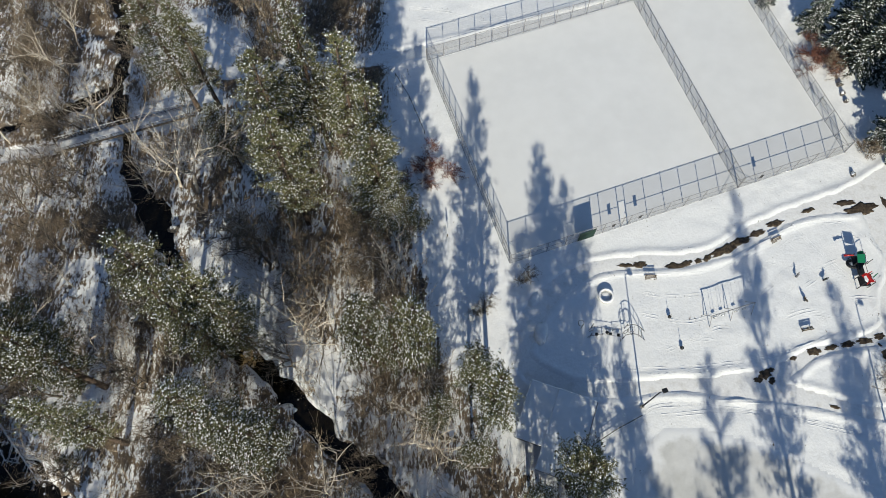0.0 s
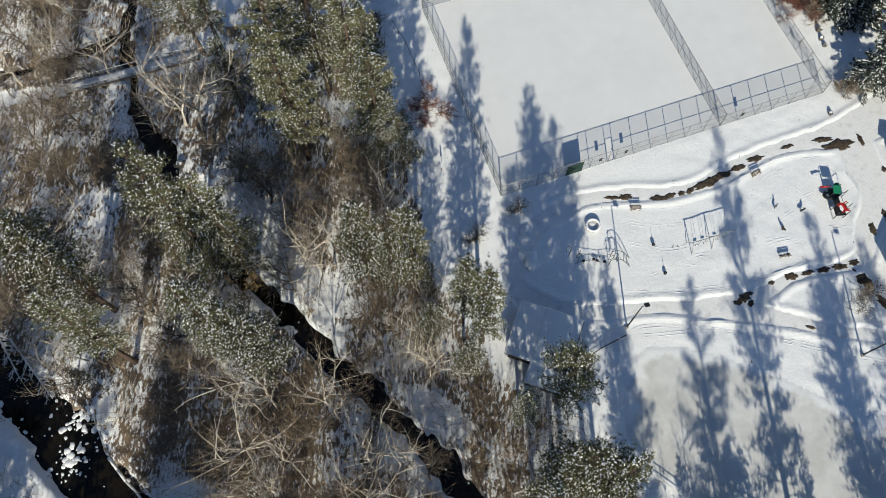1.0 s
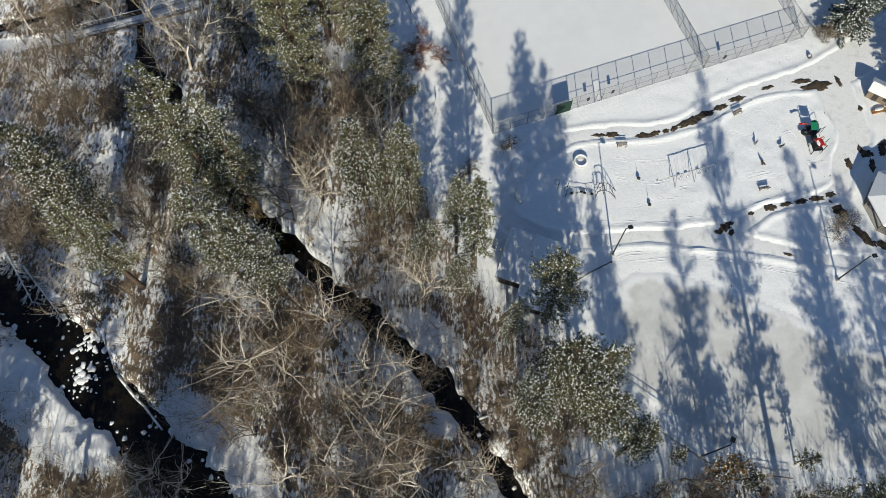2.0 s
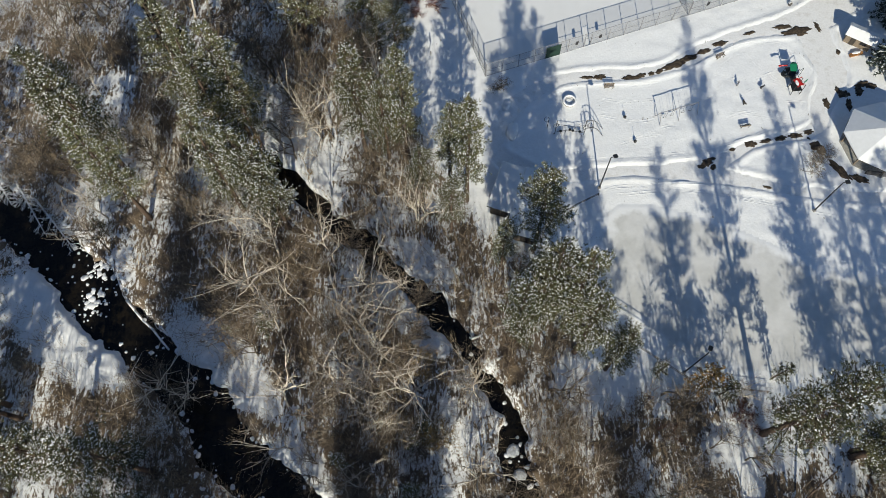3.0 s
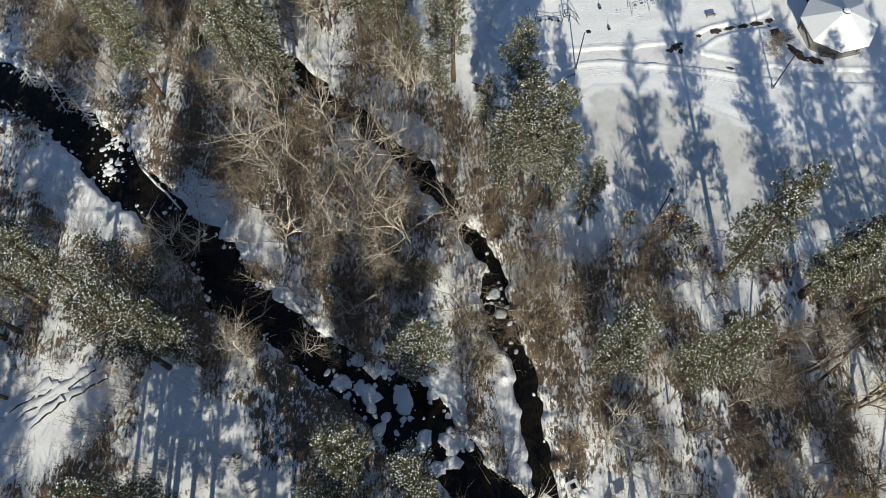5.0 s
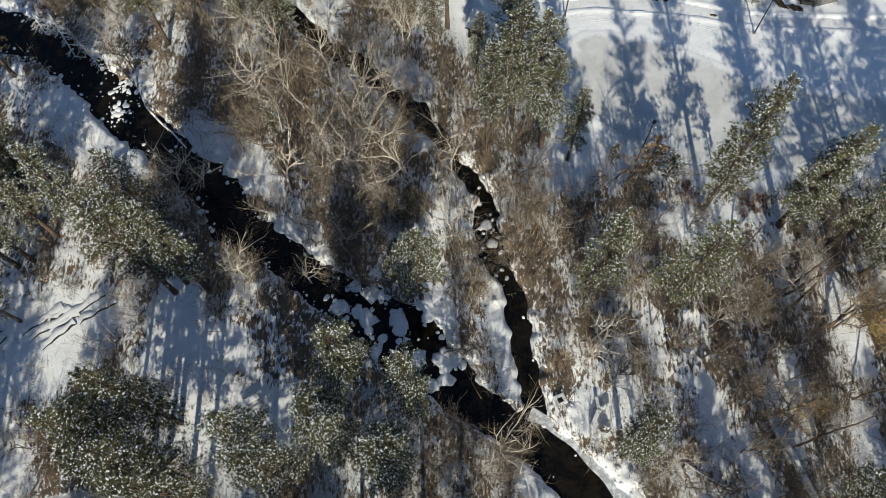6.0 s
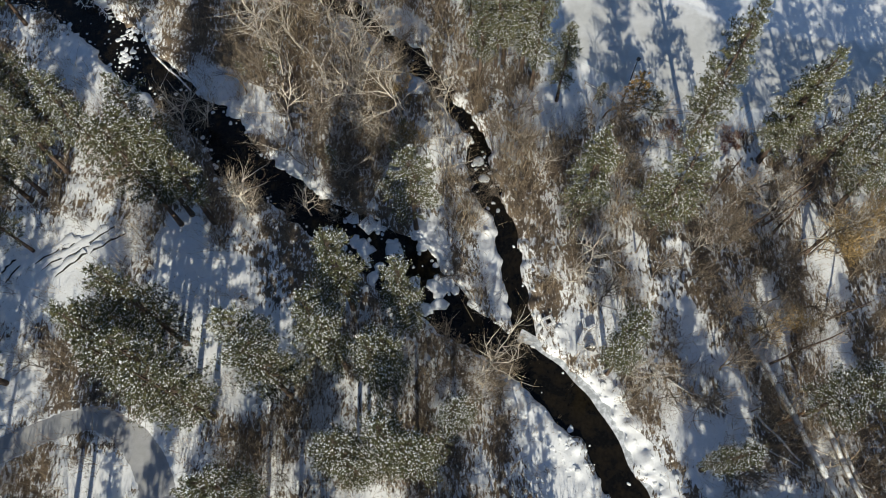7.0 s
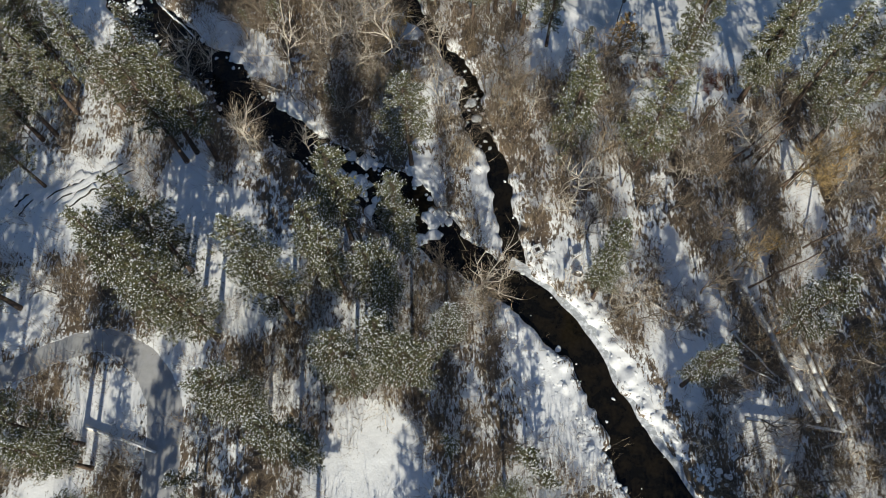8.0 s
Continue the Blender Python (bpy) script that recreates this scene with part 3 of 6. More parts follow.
def pine_meshes(seed, height, reach, bare, count, whiteness, mat, blades=7, width=0.042):
    """A long-needled pine: trunk with limbs, tufted crown, snow clinging to the tufts."""
    rng = np.random.default_rng(seed)
    s = np.sort(rng.random(count)) ** 0.85
    z = height * (bare + (1 - bare) * s)
    az = rng.random(count) * 6.283 + np.arange(count) * 2.4
    lobes = 1 + 0.28 * np.sin(az * 2 + seed) + 0.18 * np.sin(az * 3 + z * 0.5 + seed * 2)
    ln = reach * (1.55 * (s + 0.06) ** 0.35 * (1.02 - s) ** 0.72 + 0.06) * rng.uniform(0.6, 1.1, count) * lobes
    out = np.stack([np.cos(az), np.sin(az), 0.12 + 0.35 * s + rng.normal(size=count) * 0.12], 1)
    starts = np.stack([np.zeros(count), np.zeros(count), z - 0.25 * ln], 1)
    ends = starts + out * ln[:, None]
    centres, away = [], []
    for k in range(count):
        n = max(4, int(ln[k] * 5.2))
        t = 0.32 + 0.72 * rng.random(n) ** 0.75
        c = starts[k] + (ends[k] - starts[k]) * t[:, None] + rng.normal(size=(n, 3)) * np.array([1, 1, 0.5]) * 0.105 * ln[k] * t[:, None]
        centres.append(c)
        away.append(np.repeat(out[k][None] + np.array([0, 0, 0.45]), n, 0))
    centres, away = np.concatenate(centres), np.concatenate(away)
    v, q = tufts(centres, away, rng, blades, 0.41, width)
    crown = triangles("crown", v, q, mat)
    pick = rng.random(len(centres)) < 0.85 * whiteness
    flat = away[pick] * np.array([1, 1, 0.3]) + rng.normal(size=(pick.sum(), 3)) * 0.5
    top = centres[pick] + unit(away[pick]) * 0.32 + np.array([0, 0, 0.14]) + rng.normal(size=(pick.sum(), 3)) * 0.12
    v, f = blobs(top, flat, rng.uniform(0.05, 0.11, pick.sum()), rng, BEAD, BEAD_FACES)
    load = triangles("snow_load", v, f, clump_snow_mat, True)
    return trunk_mesh("trunk", height * 0.97, height * 0.0125, rng, bark_mat, starts, ends, 0.012 * ln + 0.02), crown, load


def spruce_meshes(seed, height, reach):
    """A spruce with drooping tiers, each bough under a pad of snow."""
    rng = np.random.default_rng(seed)
    count = int(height * 11)
    s = np.sort(rng.random(count))
    z = height * (0.05 + 0.94 * s)
    az = np.arange(count) * 2.4 + rng.normal(size=count) * 0.3
    ln = reach * ((1 - s) ** 0.85 + 0.05) * rng.uniform(0.75, 1.1, count)
    out = np.stack([np.cos(az), np.sin(az), -0.25 + 0.5 * s], 1)
    starts = np.stack([np.zeros(count), np.zeros(count), z], 1)
    ends = starts + out * ln[:, None]
    centres, away, pads, along, size = [], [], [], [], []
    for k in range(count):
        n = max(3, int(ln[k] * 6))
        t = np.linspace(0.2, 1.02, n)
        spread = (1.1 - t) * 0.38 * ln[k]
        side = np.array([-out[k][1], out[k][0], 0])
        c = starts[k] + (ends[k] - starts[k]) * t[:, None] + side * (spread * rng.uniform(-1, 1, n))[:, None]
        centres.append(c)
        away.append(np.repeat(out[k][None], n, 0))
        keep = rng.random(n) < 0.75
        pads.append(c[keep] + np.array([0, 0, 0.14]))
        along.append(np.repeat(out[k][None], keep.sum(), 0) + rng.normal(size=(keep.sum(), 3)) * 0.25)
        size.append(rng.uniform(0.07, 0.16, keep.sum()))
    centres, away = np.concatenate(centres), np.concatenate(away)
    v, q = tufts(centres, away, rng, 8, 0.42, 0.085)
    crown = triangles("crown", v, q, spruce_mat)
    v, f = blobs(np.concatenate(pads), np.concatenate(along), np.concatenate(size), rng)
    load = triangles("snow_load", v, f, clump_snow_mat, True)
    return trunk_mesh("trunk", height * 0.98, height * 0.012, rng, grey_bark_mat, starts, ends, 0.03), crown, load


def bare_meshes(seed, height, reach, mat, fine=4, stems=1, stout=1.0, twig=0.016, crooked=False):
    """A leafless broadleaf: trunk and limbs, and a haze of twigs."""
    rng = np.random.default_rng(seed)
    heavy, light = [], []

    def grow(p, d, ln, r, level):
        n = ({0: 4, 1: 5, 2: 3} if crooked else {0: 3, 1: 3}).get(level, 2)
        for k in range(n):
            q = p + d * ln / n
            (heavy if level < 3 else light).append((p, q, r * (1 - 0.84 * k / n), r * (1 - 0.84 * (k + 1) / n)))
            kids = ({0: 2 if k else 0, 1: 1, 2: fine - 2} if crooked else {0: 3 if k else 1, 1: 3, 2: fine}).get(level, 0)
            for _ in range(kids):
                w = unit(d * (0.95 if crooked else 0.75) + rng.normal(size=3) * np.array([0.8, 0.8, 0.45]) + np.array([0, 0, 0.22]))
                grow(q, w, ln * rng.uniform(0.42, 0.72) * (1.1 if crooked else 1), r * 0.5, level + 1)
            p = q
            d = unit(d + rng.normal(size=3) * (0.17 if crooked else 0.22) + np.array([0, 0, 0.08]))
        if level < 3:
            grow(p, unit(d + rng.normal(size=3) * 0.3), ln * 0.5, r * 0.3, level + 1)

    for _ in range(stems):
        d = unit(np.array([rng.normal() * 0.16 * stems, rng.normal() * 0.16 * stems, 1.0]))
        grow(np.array([rng.normal() * 0.2 * (stems - 1), rng.normal() * 0.2 * (stems - 1), -0.5]), d, height * 0.62, height * 0.016 / stems ** 0.5, 0)
    a = [np.array(x) for x in zip(*heavy)]
    spread = reach
    for arr in (a[0], a[1]):
        arr[:, :2] *= spread
    v, q = limb_tubes(a[0], a[1], np.maximum(a[2] * 1.3, 0.032) * stout, np.maximum(a[3] * 1.2, 0.02) * stout)
    limbs = triangles("trunk", v, q, mat, True)
    b = [np.array(x) for x in zip(*light)]
    for arr in (b[0], b[1]):
        arr[:, :2] *= spread
    d = b[1] - b[0]
    side = unit(np.cross(d, rng.normal(size=d.shape))) * twig
    v = np.stack([b[0] + side, b[0] - side, b[1] + d * 0.3], 1).reshape(-1, 3)
    crown = triangles("twig_crown", v, np.arange(len(v)).reshape(-1, 3), twig_mat)
    return limbs, crown


def tree(name, meshes, label, category, group):
    ob = thing(name, label, category, group=group)
    for me in meshes:
        piece = part(me.name.split(".")[0], me, parent=ob)
        if piece.name.startswith("snow_load"):
            tagged(piece, "small pads of clinging snow", kind="stuff")
    return ob


STOCK = {}
PINE_LABEL = "tall pine with green needles and clinging snow"
for k, (h, r, bare, n, white) in enumerate([(30, 3.9, 0.26, 200, 0.66), (30, 3.5, 0.31, 185, 0.6), (30, 4.2, 0.23, 205, 0.72), (30, 3.7, 0.28, 195, 0.85), (30, 4.3, 0.25, 205, 0.58), (30, 4.0, 0.2, 215, 0.62)]):
    STOCK["pine", k] = ("pine_tree", pine_meshes(11 + k, h, r, bare, n, white, needle_mat), PINE_LABEL, "pine", "pines of the wood", h)
# coarse pine for unseen trees added to cast shade
STOCK["shade_pine", 0] = ("pine_tree", pine_meshes(21, 30, 4.0, 0.34, 170, 0.3, needle_mat, 4, 0.13), PINE_LABEL, "pine", "pines of the wood", 30)
STOCK["young", 0] = ("young_pine", pine_meshes(31, 10, 2.2, 0.12, 75, 0.75, needle_mat), "young pine dusted with snow", "pine", "young pines", 10)
STOCK["young", 1] = ("young_pine", pine_meshes(32, 10, 1.8, 0.15, 62, 0.8, needle_mat), "young pine dusted with snow", "pine", "young pines", 10)
STOCK["rusty", 0] = ("rusty_pine", pine_meshes(33, 10, 2.3, 0.12, 75, 0.8, rust_needle_mat), "young pine with rust-brown needles and snow", "pine", "rusty pines", 10)
for k, (h, r) in enumerate([(16, 3.9), (16, 3.5)]):
    STOCK["spruce", k] = ("spruce_tree", spruce_meshes(41 + k, h, r), "dark spruce with boughs laden with snow", "spruce", "snowy spruces", h)
for k, (h, r, f) in enumerate([(15, 1.05, 4), (15, 1.3, 4), (15, 0.9, 4)]):
    STOCK["pale", k] = ("bare_cottonwood", bare_meshes(51 + k, h, r, pale_bark_mat, f, 1, 0.98, crooked=True), "leafless cottonwood with pale spreading branches", "tree", "bare trees", h)
for k in range(3):
    STOCK["pale", k][1][1].materials[0] = pale_twig_mat
for k, (h, r, f) in enumerate([(14, 0.7, 4), (14, 0.9, 4), (14, 0.6, 5)]):
    STOCK["dark", k] = ("bare_tree", bare_meshes(61 + k, h, r, grey_bark_mat, f), "leafless grey-brown tree among brush", "tree", "bare trees", h)
STOCK["golden", 0] = ("golden_willow", bare_meshes(66, 14, 0.75, grey_bark_mat, 6, 1, 0.9, 0.034), "leafless willow with golden-brown twigs", "tree", "golden willows", 14)
STOCK["golden", 0][1][1].materials[0] = golden_mat
STOCK["bush", 0] = ("bare_shrub", bare_meshes(71, 4, 1.3, grey_bark_mat, 3, 4), "leafless brown shrub in the snow", "shrub", "bare shrubs", 4)
STOCK["bush", 1] = ("bare_shrub", bare_meshes(72, 4, 1.1, grey_bark_mat, 3, 3), "leafless brown shrub in the snow", "shrub", "bare shrubs", 4)

MASTERS = {}
TREES = []


def plant(kind, which, x, y, height, turn=None):
    """Sets a tree of the stock at a place, scaled to a height."""
    name, meshes, label, category, group, h = STOCK[kind, which]
    TREES.append((x, y, height))
    s = height / h
    turn = (x * 37.7 + y * 91.3) % 360 if turn is None else turn
    wide = s ** (0.9 if height < 24 else 0.5) if kind in ("pine", "young", "shade_pine") else s
    m = pose(x, y, height_at(x, y), 0, 0, turn) @ Matrix.Diagonal((wide, wide, s, 1))
    if (kind, which) not in MASTERS:
        ob = tree(name, meshes, label, category, group)
        ob.matrix_basis = m
        MASTERS[kind, which] = ob
    else:
        ob = copy_thing(MASTERS[kind, which], Matrix())
        ob.matrix_basis = m
    return ob


def pine(x, y, h=22):
    plant("pine", 5 if h > 30 else int(abs(x * 7 + y * 3)) % 5, x, y, h)


def shade_pine(x, y, h=28):
    plant("shade_pine", 0, x, y, h)


def golden(x, y, h=12):
    plant("golden", 0, x, y, h)


def young(x, y, h=10):
    plant("young", int(abs(x * 7 + y * 3)) % 2, x, y, h)


def cottonwood(x, y, h=15):
    plant("pale", int(abs(x * 7 + y * 3)) % 3, x, y, h)


def bare_tree(x, y, h=13):
    plant("dark", int(abs(x * 7 + y * 3)) % 3, x, y, h)


def shrub(x, y, h=4):
    plant("bush", int(abs(x * 7 + y * 3)) % 2, x, y, h)


def spruce(x, y, h=16):
    plant("spruce", int(abs(x * 7 + y * 3)) % 2, x, y, h)


# pines between creek and court
pine(-23.2, 49.8, 33)
pine(-35.4, 60.1, 19)
pine(-6.6, 45.4, 19)
pine(-10.0, 46.2, 18)
pine(-24.5, 56.0, 36)
pine(-20.6, 63.7, 36)
pine(-14.4, 58.8, 36)
pine(-11.0, 53.5, 33)
pine(-10.1, 48.5, 30)
pine(-23.4, 59.2, 30)
pine(-43.8, 71.5, 30)
pine(-40.3, 72.1, 27)
# pines on the island between the creeks
pine(-55.2, 26.6, 29)
pine(-47.3, 14.9, 30)
pine(-39.3, 33.2, 33)
pine(-31.9, 30.1, 32)
pine(-34.3, 27.8, 33)
pine(-30.0, 28.5, 27)
pine(-11.5, 26.4, 30)
pine(-4.5, 26.0, 30)
pine(-7.7, 26.1, 22)
pine(-31.8, 16.3, 30)
pine(-23.9, 12.9, 27)
pine(-26.2, 13.6, 30)
pine(-54.2, 24.0, 33)
pine(-51.8, 23.1, 30)
# edge of the park
pine(2.7, 22.3, 22)
pine(5.4, 17.9, 30)
pine(2.9, 12.2, 19)
pine(-1.8, 17.5, 18)
pine(16.1, 8.8, 27)
pine(10.8, 6.1, 18)
pine(16.7, -2.6, 30)
pine(20.0, -4.2, 30)
pine(12.3, -6.6, 27)
pine(26.1, -10.9, 21)
pine(21.6, -8.2, 27)
pine(15.3, -3.2, 23)
young(33.6, -11.7, 6)
plant("rusty", 0, 39.0, -13.9, 12)
young(42.7, -14.9, 8)
pine(48.3, -20.6, 37)
pine(60.4, -24.0, 31)
pine(60.7, -23.2, 27)
pine(72.0, -32.8, 28)
# south bank
pine(27.5, -35.9, 30)
pine(39.9, -37.8, 32)
pine(60.0, -67.6, 25)
pine(43.4, -75.7, 23)
pine(30.9, -60.0, 27)
pine(30.8, -61.2, 19)
plant("pine", 1, -37.6, -33.0, 33)
plant("pine", 1, -39.2, -34.8, 33, 140)
plant("pine", 1, -33.6, -34.6, 32, 250)
pine(-61.7, -18.1, 27)
pine(-63.8, -39.4, 20)
pine(0.9, -36.1, 26)
pine(-2.1, -62.0, 25)
pine(-35.7, -55.7, 34)
pine(-39.1, -60.8, 34)
pine(-32.9, -64.2, 34)
pine(-30.0, -67.5, 33)
pine(-36.6, -64.1, 32)
pine(-21.2, -59.9, 30)
pine(-18.2, -64.2, 30)
pine(-9.1, -50.2, 30)
pine(-11.5, -58.4, 30)
pine(-9.8, -59.9, 27)
pine(-0.3, -52.9, 27)
pine(-3.7, -63.2, 27)
pine(-7.3, -74.8, 28)
pine(-1.8, -73.4, 28)
pine(1.6, -75.3, 27)
pine(-5.8, -77.1, 23)
pine(7.2, -69.7, 22)
pine(-22.7, -79.5, 28)
pine(-20.6, -80.6, 23)
pine(-15.6, -85.4, 27)
pine(-12.3, -86.9, 23)
pine(-49.0, -84.0, 28)
pine(-47.0, -87.5, 24)
young(-30.9, -89.6, 11)
young(6.9, -84.5, 8)
young(18.8, -87.1, 12)
young(20.6, -89.9, 11)
pine(-60.8, -24.4, 28)
pine(-63.8, -28.9, 28)
pine(-40.8, -25.8, 30)
pine(-51.3, -24.9, 30)
golden(65.7, -41.8, 14)
golden(54.5, -56.8, 10)
golden(70.5, -68.5, 10)
golden(2.6, -21.9, 9)
golden(-30.3, 26.2, 5)
golden(-21.4, 21.8, 3)
golden(77.8, -53.6, 8)
golden(51.8, -55.8, 5)
golden(70.4, -41.4, 11)
# snowy spruces behind the court and shelter
spruce(81.0, 43.5, 18)
spruce(73.5, 64.0, 18)
spruce(71.5, 79.0, 19)
spruce(76.5, 84.0, 18)
spruce(68.9, 83.5, 18)
spruce(73.7, 88.5, 21)
spruce(75.0, 78.1, 20)
spruce(64.5, 88.0, 12)
spruce(57.5, 93.5, 8)
spruce(82.0, 72.0, 18)
spruce(84.0, 55.0, 17)
# pines south of the rink, and unseen ones added outside the view for shade
shade_pine(44.0, -120.0, 26)
shade_pine(47.9, -122.9, 28)
shade_pine(59.6, -120.0, 29)
shade_pine(63.5, -122.9, 26)
shade_pine(75.2, -120.0, 27)
shade_pine(79.1, -122.9, 29)
shade_pine(90.8, -120.0, 30)
shade_pine(-36.0, -118.0, 28)
shade_pine(-24.0, -124.0, 28)
shade_pine(4.0, -122.0, 28)
pine(-42.0, -58.5, 26)
pine(75.0, -26.0, 29)
pine(84.0, -21.0, 27)
shade_pine(93.0, -28.0, 28)
pine(88.0, -36.0, 28)
shade_pine(97.0, -44.0, 28)
pine(80.0, -42.0, 27)
shade_pine(-12.0, -104.0, 28)
shade_pine(8.0, -110.0, 27)
shade_pine(-68.0, -100.0, 28)
pine(-72.0, -60.0, 26)
shade_pine(-80.0, -52.0, 28)
shade_pine(-82.0, -20.0, 27)
pine(-64.0, -16.0, 26)
pine(-70.0, -24.0, 28)
shade_pine(-77.0, -12.0, 26)
pine(-66.0, -30.0, 27)
shade_pine(46.0, -100.0, 27)
shade_pine(54.0, -97.0, 28)
shade_pine(72.0, -104.0, 29)
shade_pine(80.0, -96.0, 28)
shade_pine(50.0, -110.0, 27)
pine(-63.4, -61.9, 31)
shade_pine(-80.0, -40.0, 30)
shade_pine(-78.0, -68.0, 30)
shade_pine(-75.0, 8.0, 24)
shade_pine(-86.0, 4.0, 26)
# large bare trees
bare_tree(-79.3, 94.0, 8)
bare_tree(-63.6, 67.7, 11)
bare_tree(-61.6, 58.9, 8)
bare_tree(-76.2, 62.5, 8)
bare_tree(-72.3, 81.5, 10)
cottonwood(-75.4, 65.1, 13)
bare_tree(-68.6, 51.8, 12)
bare_tree(-67.0, 64.2, 9)
cottonwood(-67.3, 71.2, 9)
bare_tree(-61.4, 54.2, 9)
bare_tree(-73.0, 68.3, 9)
cottonwood(-67.2, 84.8, 13)
cottonwood(-63.4, 60.1, 9)
bare_tree(-79.8, 79.8, 8)
bare_tree(-43.6, 41.3, 12)
cottonwood(-54.4, 15.0, 10)
bare_tree(-65.7, 17.7, 10)
cottonwood(-47.4, 34.7, 10)
cottonwood(-59.4, 38.9, 9)
bare_tree(-60.8, 27.6, 12)
bare_tree(-47.8, 25.4, 9)
cottonwood(-41.0, 26.4, 8)
bare_tree(-45.9, 22.8, 12)
cottonwood(-53.9, 28.6, 8)
cottonwood(-25.2, 31.2, 8)
bare_tree(-14.7, 46.5, 8)
cottonwood(-16.1, 37.1, 8)
bare_tree(-16.0, 40.6, 11)
bare_tree(-15.7, 41.3, 8)
cottonwood(-19.6, 29.4, 13)
cottonwood(-9.2, 39.3, 13)
cottonwood(-31.7, 46.2, 14)
bare_tree(-11.1, 35.1, 10)
bare_tree(-17.4, 30.0, 10)
bare_tree(-17.0, 30.8, 10)
bare_tree(-24.7, 38.2, 9)
cottonwood(-32.3, 33.9, 10)
bare_tree(-11.6, 41.4, 12)
bare_tree(-13.5, 40.9, 8)
cottonwood(-28.7, 36.2, 8)
cottonwood(-55.7, 10.6, 10)
cottonwood(-47.5, 18.9, 8)
bare_tree(-63.7, 21.4, 10)
bare_tree(-39.1, 12.0, 12)
cottonwood(-36.3, 13.1, 9)
cottonwood(-21.5, 23.5, 9)
bare_tree(-40.1, 18.9, 11)
cottonwood(-34.4, 21.6, 8)
bare_tree(-23.7, 26.0, 11)
cottonwood(-31.8, 12.4, 9)
bare_tree(-35.9, 13.5, 12)
bare_tree(-30.5, 8.5, 8)
bare_tree(-49.5, 18.8, 8)
bare_tree(-52.8, 8.8, 9)
bare_tree(-12.9, -33.0, 8)
bare_tree(-16.9, -26.8, 8)
bare_tree(-12.2, -30.4, 10)
bare_tree(-5.6, -33.4, 9)
bare_tree(-2.3, -2.5, 11)
bare_tree(-1.8, -21.9, 8)
bare_tree(-14.4, -15.6, 12)
cottonwood(-21.8, -16.3, 13)
bare_tree(-12.3, -6.2, 12)
bare_tree(-9.3, -14.6, 9)
bare_tree(-6.9, -3.0, 10)
cottonwood(-24.3, -4.2, 14)
bare_tree(-16.9, -24.6, 8)
bare_tree(-12.6, -27.5, 9)
cottonwood(-17.2, -32.8, 10)
bare_tree(-1.3, -30.5, 9)
cottonwood(-5.9, 0.5, 9)
bare_tree(-2.7, -4.8, 8)
bare_tree(-11.2, -4.9, 10)
cottonwood(-8.5, -16.6, 13)
cottonwood(-10.3, -10.4, 10)
cottonwood(-10.3, -18.2, 13)
cottonwood(19.5, -19.4, 8)
cottonwood(36.6, -25.6, 9)
bare_tree(35.2, -31.6, 12)
cottonwood(22.2, -26.2, 8)
bare_tree(15.7, -31.0, 8)
bare_tree(34.1, -14.8, 12)
bare_tree(8.8, -26.9, 8)
bare_tree(21.4, -14.0, 9)
bare_tree(18.0, -12.5, 11)
bare_tree(32.0, -14.9, 9)
bare_tree(23.0, -21.9, 9)
bare_tree(-8.5, -14.3, 9)
bare_tree(-1.1, -22.1, 9)
bare_tree(-14.6, -6.0, 12)
cottonwood(7.5, -26.0, 13)
cottonwood(-11.5, -26.2, 10)
bare_tree(-14.4, -9.5, 10)
bare_tree(-3.7, -7.6, 12)
cottonwood(-5.9, -19.9, 9)
bare_tree(72.7, -54.6, 9)
bare_tree(79.4, -14.6, 11)
bare_tree(49.3, -30.8, 9)
cottonwood(46.5, -41.2, 8)
cottonwood(27.8, -46.3, 8)
bare_tree(51.2, -39.3, 11)
bare_tree(51.0, -40.9, 9)
cottonwood(29.5, -50.2, 9)
cottonwood(17.4, -56.5, 8)
cottonwood(74.3, -41.9, 11)
bare_tree(69.4, -19.4, 10)
cottonwood(43.8, -31.7, 8)
bare_tree(39.8, -63.5, 10)
bare_tree(57.5, -49.8, 8)
bare_tree(33.7, -35.8, 8)
bare_tree(31.0, -49.3, 9)
bare_tree(63.7, -21.6, 12)
bare_tree(75.1, -44.9, 8)
bare_tree(58.6, -44.7, 9)
bare_tree(35.4, -15.7, 12)
bare_tree(54.4, -31.9, 11)
cottonwood(44.6, -15.3, 7)
bare_tree(39.6, -45.4, 11)
bare_tree(49.5, -53.9, 11)
cottonwood(83.5, -14.7, 11)
bare_tree(26.9, -36.5, 12)
bare_tree(56.0, -55.2, 8)
bare_tree(33.7, -24.8, 9)
cottonwood(37.9, -62.1, 10)
cottonwood(33.5, -62.2, 10)
cottonwood(74.2, -73.5, 11)
bare_tree(56.8, -71.3, 7)
cottonwood(44.7, -86.1, 8)
bare_tree(59.0, -80.9, 11)
cottonwood(45.7, -75.3, 7)
bare_tree(54.2, -80.9, 9)
bare_tree(52.1, -67.2, 7)
bare_tree(61.6, -90.4, 8)
cottonwood(55.3, -84.5, 7)
bare_tree(48.8, -76.8, 10)
bare_tree(-9.6, 18.8, 11)
bare_tree(-1.3, 15.4, 12)
cottonwood(-7.7, 20.3, 8)
cottonwood(-2.4, 13.9, 13)
cottonwood(-4.1, 22.8, 13)
cottonwood(-3.0, 13.8, 14)
cottonwood(-25.2, 7.9, 18)
cottonwood(-28.9, 2.0, 17)
cottonwood(-20.4, 0.3, 16)
cottonwood(-15.7, 6.2, 13)
cottonwood(-10.0, 1.9, 14)
cottonwood(-10.0, -9.3, 17)
